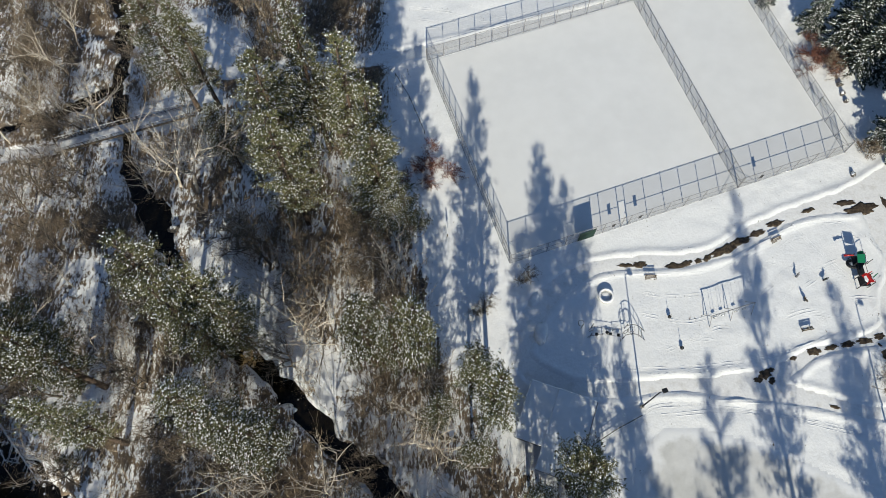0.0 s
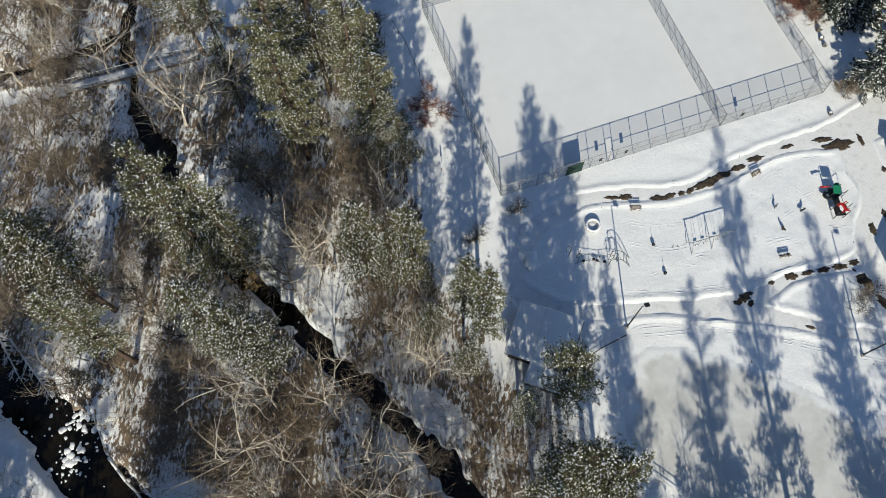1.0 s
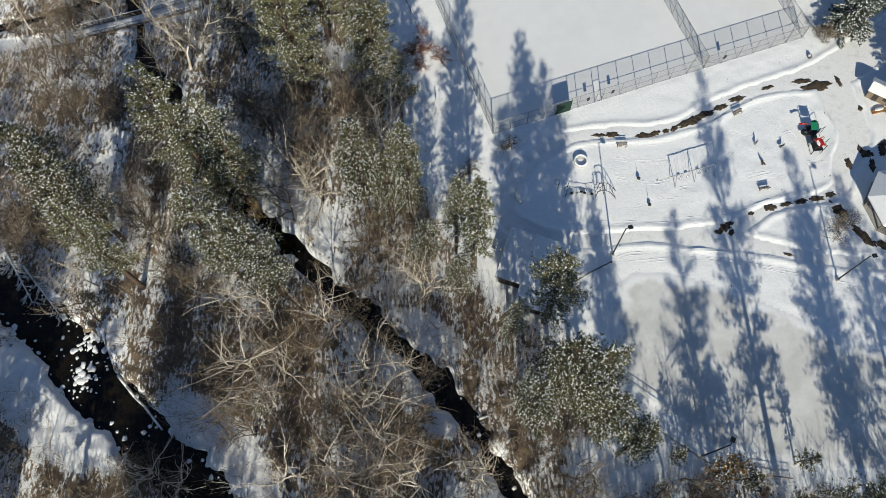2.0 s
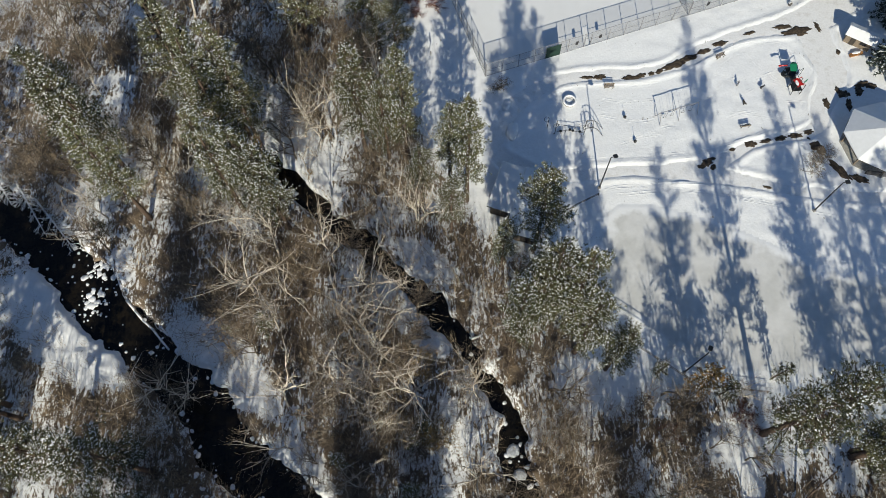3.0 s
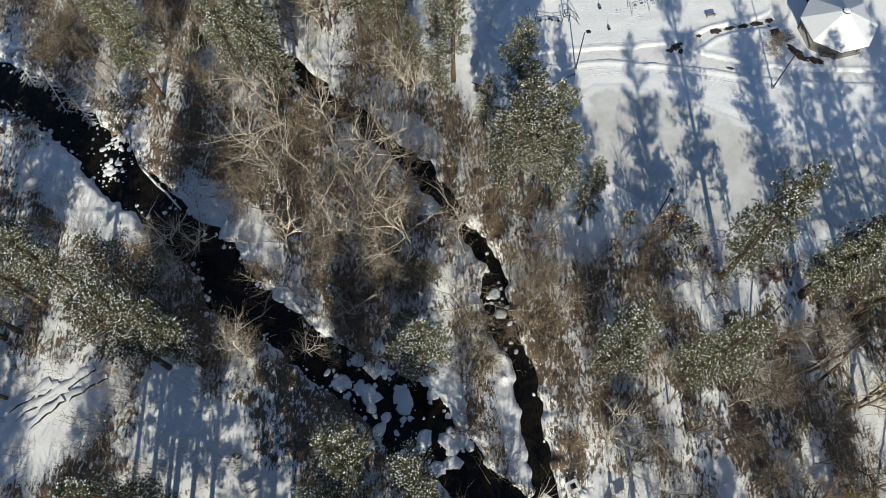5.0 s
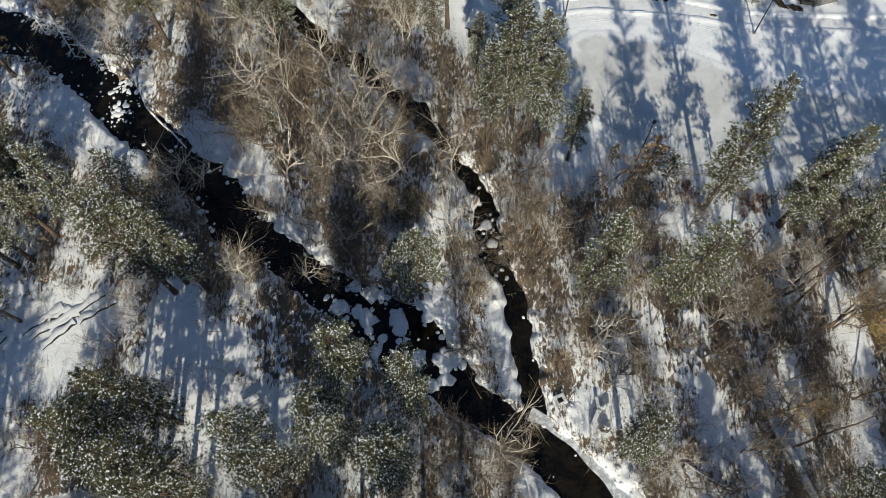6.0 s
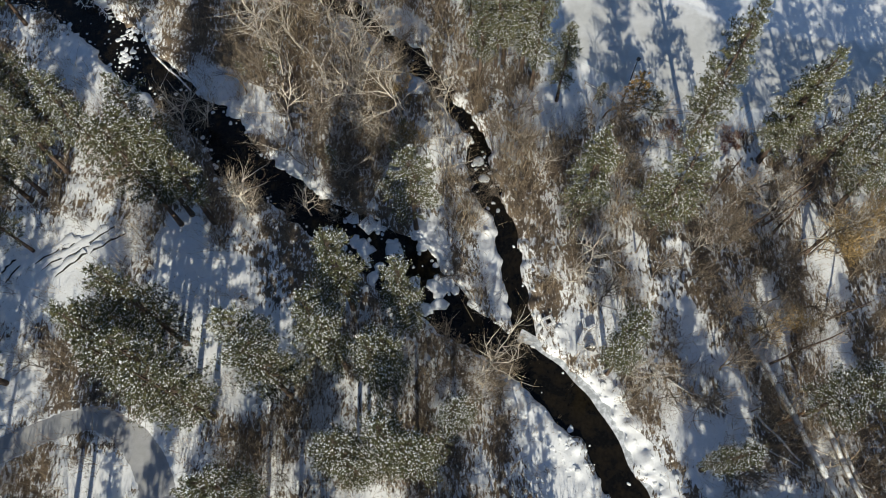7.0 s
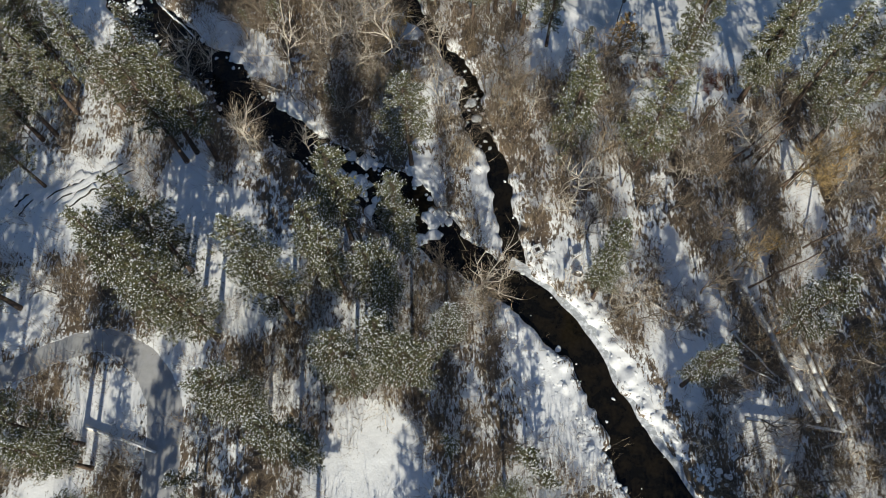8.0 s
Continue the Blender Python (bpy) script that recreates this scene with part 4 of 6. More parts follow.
cottonwood(-14.2, -12.9, 16)
cottonwood(-10.0, -8.3, 17)
cottonwood(6.8, -15.7, 14)
cottonwood(-1.9, -13.9, 16)
cottonwood(-20.6, -22.5, 10)
cottonwood(-38.8, -20.7, 10)
cottonwood(-42.0, -13.3, 13)
cottonwood(-27.3, -33.1, 14)
cottonwood(28.3, -45.1, 17)
bare_tree(50.2, -36.6, 14)
cottonwood(47.3, -39.9, 11)
cottonwood(12.0, -59.3, 14)
cottonwood(-2.2, -21.6, 9)
cottonwood(-17.2, -15.1, 9)
bare_tree(54.8, -54.8, 11)
cottonwood(67.5, -41.3, 14)
cottonwood(60.5, -36.8, 11)
cottonwood(-42.1, 55.6, 20)
cottonwood(-45.1, 56.6, 17)
cottonwood(-50.6, 55.6, 10)
cottonwood(-67.1, 67.7, 14)
cottonwood(-22.5, 30.4, 16)
cottonwood(-25.6, 26.9, 10)
bare_tree(-74.7, 80.6, 13)
bare_tree(-76.0, 72.3, 13)
bare_tree(-62.9, 55.7, 14)
bare_tree(-66.4, 54.7, 12)
bare_tree(-68.7, 47.6, 13)
bare_tree(-61.6, 44.6, 12)
bare_tree(-34.4, 45.4, 15)
bare_tree(-28.7, 42.5, 15)
bare_tree(-20.1, 34.0, 12)
bare_tree(-21.4, 40.5, 12)
bare_tree(-13.5, 44.3, 12)
bare_tree(-16.5, 49.3, 11)
bare_tree(-24.9, 39.6, 12)
bare_tree(-80.5, 88.2, 13)
bare_tree(-73.2, 88.1, 13)
bare_tree(-66.6, 80.6, 12)
bare_tree(-52.3, 80.4, 10)
bare_tree(-37.2, 91.5, 12)
bare_tree(-65.3, 23.6, 13)
bare_tree(-58.1, 21.9, 12)
bare_tree(-8.6, 26.9, 11)
bare_tree(-5.1, 21.7, 10)
bare_tree(-62.0, 25.1, 12)
bare_tree(-70.3, 26.4, 12)
bare_tree(-45.8, 23.8, 12)
bare_tree(-40.7, 14.9, 12)
bare_tree(-27.0, -8.2, 12)
bare_tree(-30.6, -8.2, 10)
bare_tree(-17.6, -15.5, 12)
bare_tree(-13.8, -20.8, 12)
bare_tree(-5.2, -22.5, 10)
bare_tree(-7.3, -8.3, 12)
bare_tree(12.2, -8.5, 10)
bare_tree(17.3, -14.0, 11)
bare_tree(14.4, -20.9, 10)
bare_tree(20.3, -20.9, 9)
bare_tree(34.0, -20.2, 7)
bare_tree(40.4, -22.7, 8)
bare_tree(28.3, -26.0, 8)
bare_tree(45.2, -24.4, 9)
bare_tree(59.2, -29.4, 10)
bare_tree(64.8, -26.1, 10)
bare_tree(5.7, -29.2, 8)
bare_tree(-13.4, -7.3, 10)
bare_tree(-7.8, -11.4, 10)
bare_tree(18.5, -23.2, 10)
bare_tree(23.5, -25.7, 9)
bare_tree(36.6, -28.3, 10)
bare_tree(37.4, -40.9, 10)
bare_tree(44.6, -46.4, 11)
bare_tree(51.6, -50.7, 12)
bare_tree(62.9, -50.8, 11)
bare_tree(75.0, -38.1, 13)
bare_tree(48.4, -60.7, 11)
bare_tree(43.3, -64.5, 10)
bare_tree(55.1, -64.6, 9)
bare_tree(74.1, -68.5, 10)
bare_tree(69.0, -75.7, 10)
bare_tree(49.8, -87.4, 9)
bare_tree(55.9, -90.7, 9)
bare_tree(14.2, -64.2, 9)
bare_tree(16.8, -68.0, 8)
bare_tree(4.1, -60.2, 9)
bare_tree(6.0, -56.2, 9)
bare_tree(-18.9, -75.8, 7)
bare_tree(-24.6, -72.2, 7)
bare_tree(12.8, -80.4, 8)
bare_tree(15.3, -85.5, 8)
bare_tree(-67.7, -30.1, 10)
bare_tree(-72.1, -8.8, 10)
bare_tree(-65.9, -57.4, 9)
bare_tree(-57.9, -59.5, 7)
bare_tree(-40.7, -13.7, 8)
bare_tree(-44.0, -11.1, 7)
bare_tree(-37.5, -14.7, 7)
bare_tree(-25.0, -31.7, 8)
bare_tree(-27.9, -31.1, 7)
bare_tree(-22.0, -33.3, 6)
bare_tree(10.5, -62.0, 9)
bare_tree(13.0, -61.5, 8)
bare_tree(8.3, -63.2, 8)
bare_tree(15.7, -59.9, 6)
bare_tree(4.5, -45.3, 6)
bare_tree(-13.8, 14.7, 8)
bare_tree(-9.2, 8.1, 8)
bare_tree(-4.8, 0.4, 7)
bare_tree(-0.5, -5.8, 7)
bare_tree(3.1, -12.9, 6)
bare_tree(-18.7, 5.6, 9)
bare_tree(-14.7, 10.8, 9)
cottonwood(11.3, -63.2, 9)
cottonwood(-26.3, -32.2, 8)

golden(-1.7, -13.4, 9)
# young conifers and pines within the brush
young(-25.3, -4.7, 9)
young(-31.4, -5.2, 5)
young(-13.4, -24.7, 8)
young(-0.9, -20.6, 9)
young(-2.8, -22.0, 7)
young(-53.7, 11.9, 6)
young(-3.1, -28.8, 7)
young(7.6, -85.5, 8)
young(51.0, -12.4, 8)
pine(15.4, -92.5, 17)
pine(-44.0, -94.0, 17)
pine(-29.5, -94.0, 17)
# three unseen pines added outside the view to shade the left side
pine(-66.0, -84.0, 30)
pine(-61.0, -96.0, 30)
pine(-71.0, -74.0, 28)
# two pines added to thicken the shade on the rink
pine(68.0, -27.5, 30)
pine(84.0, -24.0, 32)
bare_tree(65.4, -28.8, 11)
cottonwood(-63.8, 29.3, 13)
cottonwood(-41.2, 19.1, 11)
cottonwood(-37.5, -14.8, 11)
cottonwood(-60.3, 67.2, 12)
cottonwood(-68.5, 79.7, 12)


# ---- court fences ----
FENCE_HIGH = 3.6


def fence(at, turn, posts, label, gate=None, braces=True):
    """Chain-link fence along local x: posts, rails, a mesh panel in each bay, diagonal braces at its ends."""
    ob = thing("fence", label, "fence", at, turn, "court fences")
    post = Geo().tube((0, 0, -0.3), (0, 0, FENCE_HIGH), 0.055, sides=6).tube((0, 0, FENCE_HIGH), (0, 0, FENCE_HIGH + 0.06), 0.075, 0.03).mesh("post", steel_mat)
    for px in posts:
        part("post", post, parent=ob).location = (px, 0, 0)
    length = posts[-1]
    part("top_rail", Geo().tube((0, 0, FENCE_HIGH - 0.03), (length, 0, FENCE_HIGH - 0.03), 0.045), steel_mat, ob)
    spans = [(0, gate[0]), (gate[1], length)] if gate else [(0, length)]
    for a, b in spans:
        part("middle_rail", Geo().tube((a, 0, FENCE_HIGH * 0.5), (b, 0, FENCE_HIGH * 0.5), 0.035), steel_mat, ob)
        part("bottom_rail", Geo().tube((a, 0, 0.08), (b, 0, 0.08), 0.03), steel_mat, ob)
    for a, b in zip(posts, posts[1:]):
        if gate and abs(a - gate[0]) < 0.01:
            leaf = part("gate", Geo().way([(a + 0.1, 0, 0.1), (a + 0.1, 0, 2.2), (b - 0.1, 0, 2.2), (b - 0.1, 0, 0.1), (a + 0.1, 0, 0.1)], 0.035), steel_mat, ob, "steel pipe gate")
            part("latch", Geo().box((b - 0.2, 0, 1.1), (0.18, 0.08, 0.14), bevel=0.02), dark_steel_mat, leaf)
            part("mesh_panel", Geo().add([(a, 0.01, 2.2), (b, 0.01, 2.2), (b, 0.01, FENCE_HIGH), (a, 0.01, FENCE_HIGH)], [(0, 1, 2, 3)]), link_mat, ob)
        else:
            part("mesh_panel", Geo().add([(a, 0.01, 0.05), (b, 0.01, 0.05), (b, 0.01, FENCE_HIGH), (a, 0.01, FENCE_HIGH)], [(0, 1, 2, 3)]), link_mat, ob)
    if braces:
        for a, b in ((posts[0], posts[1]), (posts[-1], posts[-2])):
            part("brace", Geo().tube((a, 0, FENCE_HIGH * 0.5), (b, 0, 0.1), 0.03), steel_mat, ob)
    return ob


def along(u, v):
    return tuple(COURT @ Vector((u, v, 0)))


SOUTH_POSTS = (0, 3.1, 6.2, 9.3, 11.4, 14.3, 15.8, 19.0, 20.3, 23.8, 27.0, 30.2, 33.4, 36.7, 40.0)
fence(along(0, 0), COURT_TURN, SOUTH_POSTS, "tall chain-link fence on steel posts with a gate", (19.0, 20.3))
fence(along(40.12, 0), COURT_TURN, [19.7 * k / 6 for k in range(7)], "tall chain-link fence on steel posts beside the footpath")
SIDE = [41.0 * k / 13 for k in range(14)]
fence(along(-0.08, 0.12), COURT_TURN + 90, SIDE, "tall chain-link fence along the wood's edge of the court")
fence(along(40.06, 0.12), COURT_TURN + 90, SIDE, "tall chain-link fence between the two courts")
fence(along(59.9, 0.12), COURT_TURN + 90, SIDE, "tall chain-link fence with white signs on it")
fence(along(0, 41.1), COURT_TURN, [40.0 * k / 13 for k in range(14)], "tall chain-link fence at the far side of the court")
fence(along(40.12, 41.1), COURT_TURN, [19.7 * k / 6 for k in range(7)], "tall chain-link fence at the far side of the small court")


def board_on_fence(u, v, turn, wide, high, z, mat, name, label, category):
    ob = thing(name, label, category, along(u, v), COURT_TURN + turn)
    part("panel", Geo().box((0, -0.09, z), (wide, 0.04, high), bevel=0.01), mat, ob)
    part("frame", Geo().way([(-wide / 2, -0.1, z - high / 2), (wide / 2, -0.1, z - high / 2), (wide / 2, -0.1, z + high / 2), (-wide / 2, -0.1, z + high / 2), (-wide / 2, -0.1, z - high / 2)], 0.02), dark_steel_mat, ob)
    return ob


board_on_fence(12.85, 0, 0, 2.8, 3.0, 1.6, screen_mat, "wind_screen", "dark green wind screen tied to the fence", "screen")
for u in (17.4, 22.0, 43.6):
    board_on_fence(u, 0, 0, 0.5, 0.9, 1.9, dark_steel_mat, "court_sign", "small notice board fixed to the court fence", "sign")
for v, z in ((9.2, 2.2), (16.0, 2.4)):
    board_on_fence(59.9, v, 90, 1.5, 0.9, z, white_mat, "fence_sign", "white sign board on the court fence", "sign")


# ---- lamps ----
def flood_light(x, y, high, turn):
    ob = thing("floodlight_pole", "tall dark steel lamp post with a box floodlight", "lamp post", (x, y, height_at(x, y)), turn, "lamp posts")
    part("base", Geo().box((0, 0, 0.1), (0.5, 0.5, 0.5), bevel=0.06), concrete_mat, ob)
    part("pole", Geo().tube((0, 0, 0), (0, 0, high), 0.13, 0.08, 8), dark_steel_mat, ob)
    arm = part("arm", Geo().tube((-0.1, 0, high - 0.12), (0.75, 0, high), 0.05), dark_steel_mat, ob)
    head = part("lamp_head", Geo().box((0.75, 0, high - 0.02), (0.75, 0.62, 0.26), pose(0, 0, 0, 0, 12, 0), 0.06), black_mat, ob)
    part("lens", Geo().box((0.75, 0, high - 0.17), (0.55, 0.45, 0.03), pose(0, 0, 0, 0, 12, 0)), white_mat, head)
    return ob


flood_light(27.7, 20.0, 10.3, 20)
flood_light(62.7, 15.5, 10.0, 10)
flood_light(38.0, -11.4, 11.8, 60)


# ---- playground ----
def swing_set():
    a, b = Vector((38.9, 33.0, 0)), Vector((45.6, 35.1, 0))
    ln = (b - a).length
    ob = thing("swing_set", "grey steel swing set with four seats", "swing set", tuple(a), math.degrees(math.atan2(b.y - a.y, b.x - a.x)))
    part("top_bar", Geo().tube((-0.2, 0, 2.5), (ln + 0.2, 0, 2.5), 0.07), steel_mat, ob)
    for x in (0, ln / 2, ln):
        for s in (-1, 1):
            part("leg", Geo().tube((x, 1.1 * s, -0.2), (x, 0, 2.5), 0.06, 0.05), steel_mat, ob)
    for x in (ln * 0.17, ln * 0.36, ln * 0.66, ln * 0.85):
        seat = part("seat", Geo().box((x, 0, 0.55), (0.55, 0.24, 0.10), bevel=0.03), black_mat, ob, "black rubber seat with snow")
        for s in (-1, 1):
            part("chain", Geo().tube((x + 0.22 * s, 0, 0.58), (x + 0.22 * s, 0, 2.5), 0.02, sides=4), dark_steel_mat, seat)
        part("snow", Geo().lump((x, 0, 0.6), (0.26, 0.11, 0.08), random, 0.1, flat=True), snow_mat, seat)


def bench(x, y, turn, label):
    ob = thing("park_bench", label, "bench", (x, y, height_at(x, y)), turn, "park benches")
    for k in range(3):
        part("seat_slat", Geo().box((0, -0.18 + 0.18 * k, 0.45), (1.8, 0.14, 0.05), bevel=0.015), wood_mat, ob)
    for k in range(2):
        part("back_slat", Geo().box((0, 0.30 + 0.04 * k, 0.66 + 0.2 * k), (1.8, 0.05, 0.14), bevel=0.015), wood_mat, ob)
    for s in (-0.7, 0.7):
        part("leg", Geo().box((s, -0.15, 0.2), (0.08, 0.10, 0.5)).box((s, 0.24, 0.42), (0.08, 0.08, 0.94)), dark_steel_mat, ob)
    part("snow_cover", Geo().lump((0.35, -0.14, 0.46), (0.5, 0.1, 0.07), random, 0.15, 3, 10, True), snow_mat, ob, "soft snow on the seat")


def ring_planter():
    ob = thing("ring_seat", "round white spinner ring capped with snow", "play ring", (23.8, 37.0, -0.05))
    n, m, g, cap = 28, 8, Geo(), Geo()
    for geo, r, w, hgt, z in ((g, 1.05, 0.16, 0.24, 0.34), (cap, 1.05, 0.20, 0.14, 0.56)):
        verts = [((r + w * math.cos(6.283 * j / m)) * math.cos(6.283 * i / n), (r + w * math.cos(6.283 * j / m)) * math.sin(6.283 * i / n), z + hgt * math.sin(6.283 * j / m)) for i in range(n) for j in range(m)]
        geo.add(verts, [(i * m + j, (i + 1) % n * m + j, (i + 1) % n * m + (j + 1) % m, i * m + (j + 1) % m) for i in range(n) for j in range(m)])
    part("ring", g, concrete_mat, ob, smooth=True)
    part("snow_cap", cap, snow_mat, ob, smooth=True)
    part("snow_bed", Geo().lump((0, 0, 0.0), (0.95, 0.95, 0.22), random, 0.1, 3, 12, True), snow_mat, ob, smooth=True)


def climbing_frame():
    """Low dark climbing course: poles, hoops, net rods, and a pair of tall arches at its end."""
    ob = thing("climbing_frame", "dark steel climbing course with hoops and arches", "climbing frame", (19.6, 31.6, -0.05), -4)
    for x, y, h in ((0, 0.3, 2.3), (1.3, -1.0, 2.2), (1.6, 0.6, 1.8), (3.2, -0.5, 0.8), (4.8, 0.2, 0.8), (6.3, -0.9, 2.3), (6.6, 0.7, 2.3), (7.6, -0.2, 1.9)):
        part("pole", Geo().tube((x, y, 0), (x, y, h), 0.06), dark_steel_mat, ob)
    for x, y, z, r, tilt in ((-0.3, 0.5, 2.2, 0.45, 20), (1.4, -0.1, 1.3, 0.5, 75), (6.5, -0.2, 1.5, 0.55, 80), (7.2, 0.2, 1.4, 0.5, 60)):
        ring = [Matrix.Translation((x, y, z)) @ pose(0, 0, 0, tilt, 0, 30) @ Vector((r * math.cos(k * 0.6283), r * math.sin(k * 0.6283), 0)) for k in range(11)]
        part("hoop", Geo().way(ring, 0.04), dark_steel_mat, ob)
    for x0, y0, x1, y1, z in ((1.3, -1.0, 3.2, -0.5, 0.7), (1.6, 0.6, 4.8, 0.2, 0.7), (3.2, -0.5, 6.3, -0.9, 0.75), (4.8, 0.2, 6.6, 0.7, 0.75)):
        part("beam", Geo().tube((x0, y0, z), (x1, y1, z), 0.03), dark_steel_mat, ob)
    for x, y in ((2.3, -0.6), (3.9, -0.2), (4.4, -0.4), (5.6, -0.5)):
        part("stepping_pod", Geo().tube((x, y, 0), (x, y, 0.5), 0.06).lump((x, y, 0.5), (0.28, 0.28, 0.14), random, 0.05), black_mat, ob)
    for y in (-0.9, 0.5):
        arch = [(6.4 + 3.2 * k / 10, y + 0.25 * math.sin(k * 0.314), 0.05 + 2.3 * math.sin(math.pi * (0.35 + 0.65 * k / 10))) for k in range(11)]
        part("arch", Geo().way(arch, 0.05), dark_steel_mat, ob)
    for k in range(2, 9, 2):
        z = 0.05 + 2.3 * math.sin(math.pi * (0.35 + 0.65 * k / 10))
        part("rung", Geo().tube((6.4 + 0.32 * k, -0.9, z), (6.4 + 0.32 * k, 0.6, z), 0.03), dark_steel_mat, ob)


def spring_rider(x, y, turn, mat, label):
    ob = thing("spring_rider", label, "spring rider", (x, y, height_at(x, y)), turn, "spring riders")
    coil = [(0.12 * math.cos(k * 0.9), 0.12 * math.sin(k * 0.9), 0.04 * k * 0.28) for k in range(30)]
    part("spring", Geo().way(coil, 0.025, 4), dark_steel_mat, ob)
    body = part("body", Geo().lump((0, 0, 0.52), (0.48, 0.17, 0.22), random, 0.08, 4, 8).lump((0.36, 0, 0.78), (0.15, 0.11, 0.24), random, 0.08), mat, ob, smooth=True)
    part("handle", Geo().tube((0.2, -0.25, 0.78), (0.2, 0.25, 0.78), 0.025), dark_steel_mat, body)


def ball_post(x, y):
    ob = thing("ball_post", "short steel post with a round ball pad", "play post", (x, y, height_at(x, y)), 0, "play posts")
    part("post", Geo().tube((0, 0, 0), (0, 0, 1.6), 0.03), steel_mat, ob)
    part("pad", Geo().lump((0, 0, 0.42), (0.3, 0.3, 0.3), random, 0.05, 4, 9), black_mat, ob, smooth=True)


def play_structure():
    """Red, green and black climbing tower with two roofs and a slide."""
    ob = thing("play_structure", "red and green play structure with black slide", "play structure", (63.4, 40.8, -0.05), 5)
    ob.matrix_basis = ob.matrix_basis @ Matrix.Scale(0.9, 4)
    for x, y in ((-0.9, -2.9), (0.9, -2.9), (-0.9, -1.2), (0.9, -1.2), (-0.9, 1.0), (0.9, 1.0), (-0.9, 2.6), (0.9, 2.6)):
        part("post", Geo().tube((x, y, 0), (x, y, 2.9 if y < 0 else 2.6), 0.07), dark_steel_mat, ob)
    for y in (-2.05, 1.8):
        part("deck", Geo().box((0, y, 1.2), (1.9, 1.75, 0.10), bevel=0.03), black_mat, ob)
    roof = Geo()
    for s in (-1, 1):
        roof.box((0.42 * s, -2.05, 2.85), (0.72, 1.7, 0.10), pose(0, 0, 0, 0, 30 * s, 24), 0.03)
    roof.box((0, -2.05, 3.04), (0.22, 1.9, 0.12), pose(0, 0, 0, 0, 0, 24), 0.04)
    part("red_roof", roof, red_mat, ob, "red moulded roof")
    for y in (-2.8, -1.3):
        part("red_rib", Geo().box((0, y, 2.95), (1.7, 0.16, 0.14), pose(0, 0, 0, 0, 0, 24), 0.04), red_mat, ob)
    part("green_roof", Geo().box((0, 1.7, 2.45), (1.5, 1.5, 0.10), pose(0, 0, 0, 18, 10, 0), 0.03), green_mat, ob, "green moulded panel roof")
    part("green_panel", Geo().box((1.6, -1.5, 2.0), (1.1, 0.12, 0.9), pose(0, 0, 0, 0, 0, 35), 0.03), green_mat, ob)
    part("green_bubble", Geo().lump((0.5, 2.9, 1.9), (0.55, 0.4, 0.5), random, 0.05, 4, 9), green_mat, ob, smooth=True)
    slide = [(-0.4 - 1.25 * math.sin(0.28 * k), 1.9 - 0.9 * math.cos(0.28 * k) - 0.55, 1.5 - 0.125 * k) for k in range(12)]
    part("spiral_slide", Geo().way(slide, 0.26, 8), black_mat, ob, "black curved slide", smooth=True)
    part("red_arm", Geo().way([(-0.9, 2.5, 2.1), (-1.7, 2.6, 2.2), (-2.5, 2.6, 1.9)], 0.12).box((-2.0, 2.6, 2.1), (1.2, 0.35, 0.12), bevel=0.04), red_mat, ob)
    part("bridge_deck", Geo().box((0, -0.1, 1.2), (1.2, 2.3, 0.08), bevel=0.02), black_mat, ob)
    for s in (-0.65, 0.65):
        part("bridge_rail", Geo().tube((s, -1.2, 2.0), (s, 1.0, 2.0), 0.04), dark_steel_mat, ob)
    part("climbing_pole", Geo().way([(1.0, 0.9, 2.3), (2.0, 1.4, 2.4), (2.1, 1.4, 0)], 0.05), dark_steel_mat, ob)
    part("wheel", Geo().way([(0.95 + 0.0, 2.2 + 0.5 * math.cos(k * 0.628), 1.8 + 0.5 * math.sin(k * 0.628)) for k in range(11)], 0.05), black_mat, ob)
    part("snow_patch", Geo().lump((-0.5, -2.1, 2.9), (0.35, 0.7, 0.1), random, 0.25, flat=True).lump((0.6, -2.4, 2.86), (0.25, 0.5, 0.1), random, 0.25, flat=True), snow_mat, ob)


swing_set()
bench(31.0, 39.9, 0, "park bench of weathered slats at the path")
bench(51.6, 46.2, 24, "park bench beside dark flower bed")
bench(53.7, 31.6, 190, "park bench that faces the swings")
ring_planter()
climbing_frame()
spring_rider(53.7, 40.1, 60, steel_mat, "grey spring rider in the snow")
spring_rider(54.3, 36.2, 130, dark_wood_mat, "dark brown spring rider in the snow")
spring_rider(57.9, 39.5, 20, dark_steel_mat, "dark spring rider in the snow")
ball_post(33.2, 33.6)
ball_post(34.5, 28.7)
play_structure()


# ---- beds, rocks ----
def bed(x, y, a, b, turn):
    """A low ragged patch of bare dark soil where the snow has gone."""
    p = [random.uniform(0, 6.28) for _ in range(4)]
    n, rings = 40, ((1.0, -0.1), (0.92, 0.10), (0.6, 0.15), (0.3, 0.16))
    verts = []
    for scale, z in rings:
        for k in range(n):
            t = 2 * math.pi * k / n
            r = 1.15 + 0.16 * math.sin(2 * t + p[0]) + 0.15 * math.sin(5 * t + p[1]) + 0.12 * math.sin(9 * t + p[2]) + 0.07 * math.sin(15 * t + p[3])
            verts.append((a * r * scale * math.cos(t), 1.15 * b * r * scale * math.sin(t), z + random.uniform(-0.02, 0.02)))
    faces = [(q * n + k, q * n + (k + 1) % n, (q + 1) * n + (k + 1) % n, (q + 1) * n + k) for q in range(3) for k in range(n)]
    g = Geo().add(verts, faces + [tuple(range(3 * n, 4 * n))])
    ob = tagged(part("soil_bed", g, soil_mat, smooth=True), "patch of bare dark soil with melted snow", "soil bed", "soil beds")
    ob.matrix_basis = pose(x, y, height_at(x, y), 0, 0, turn)



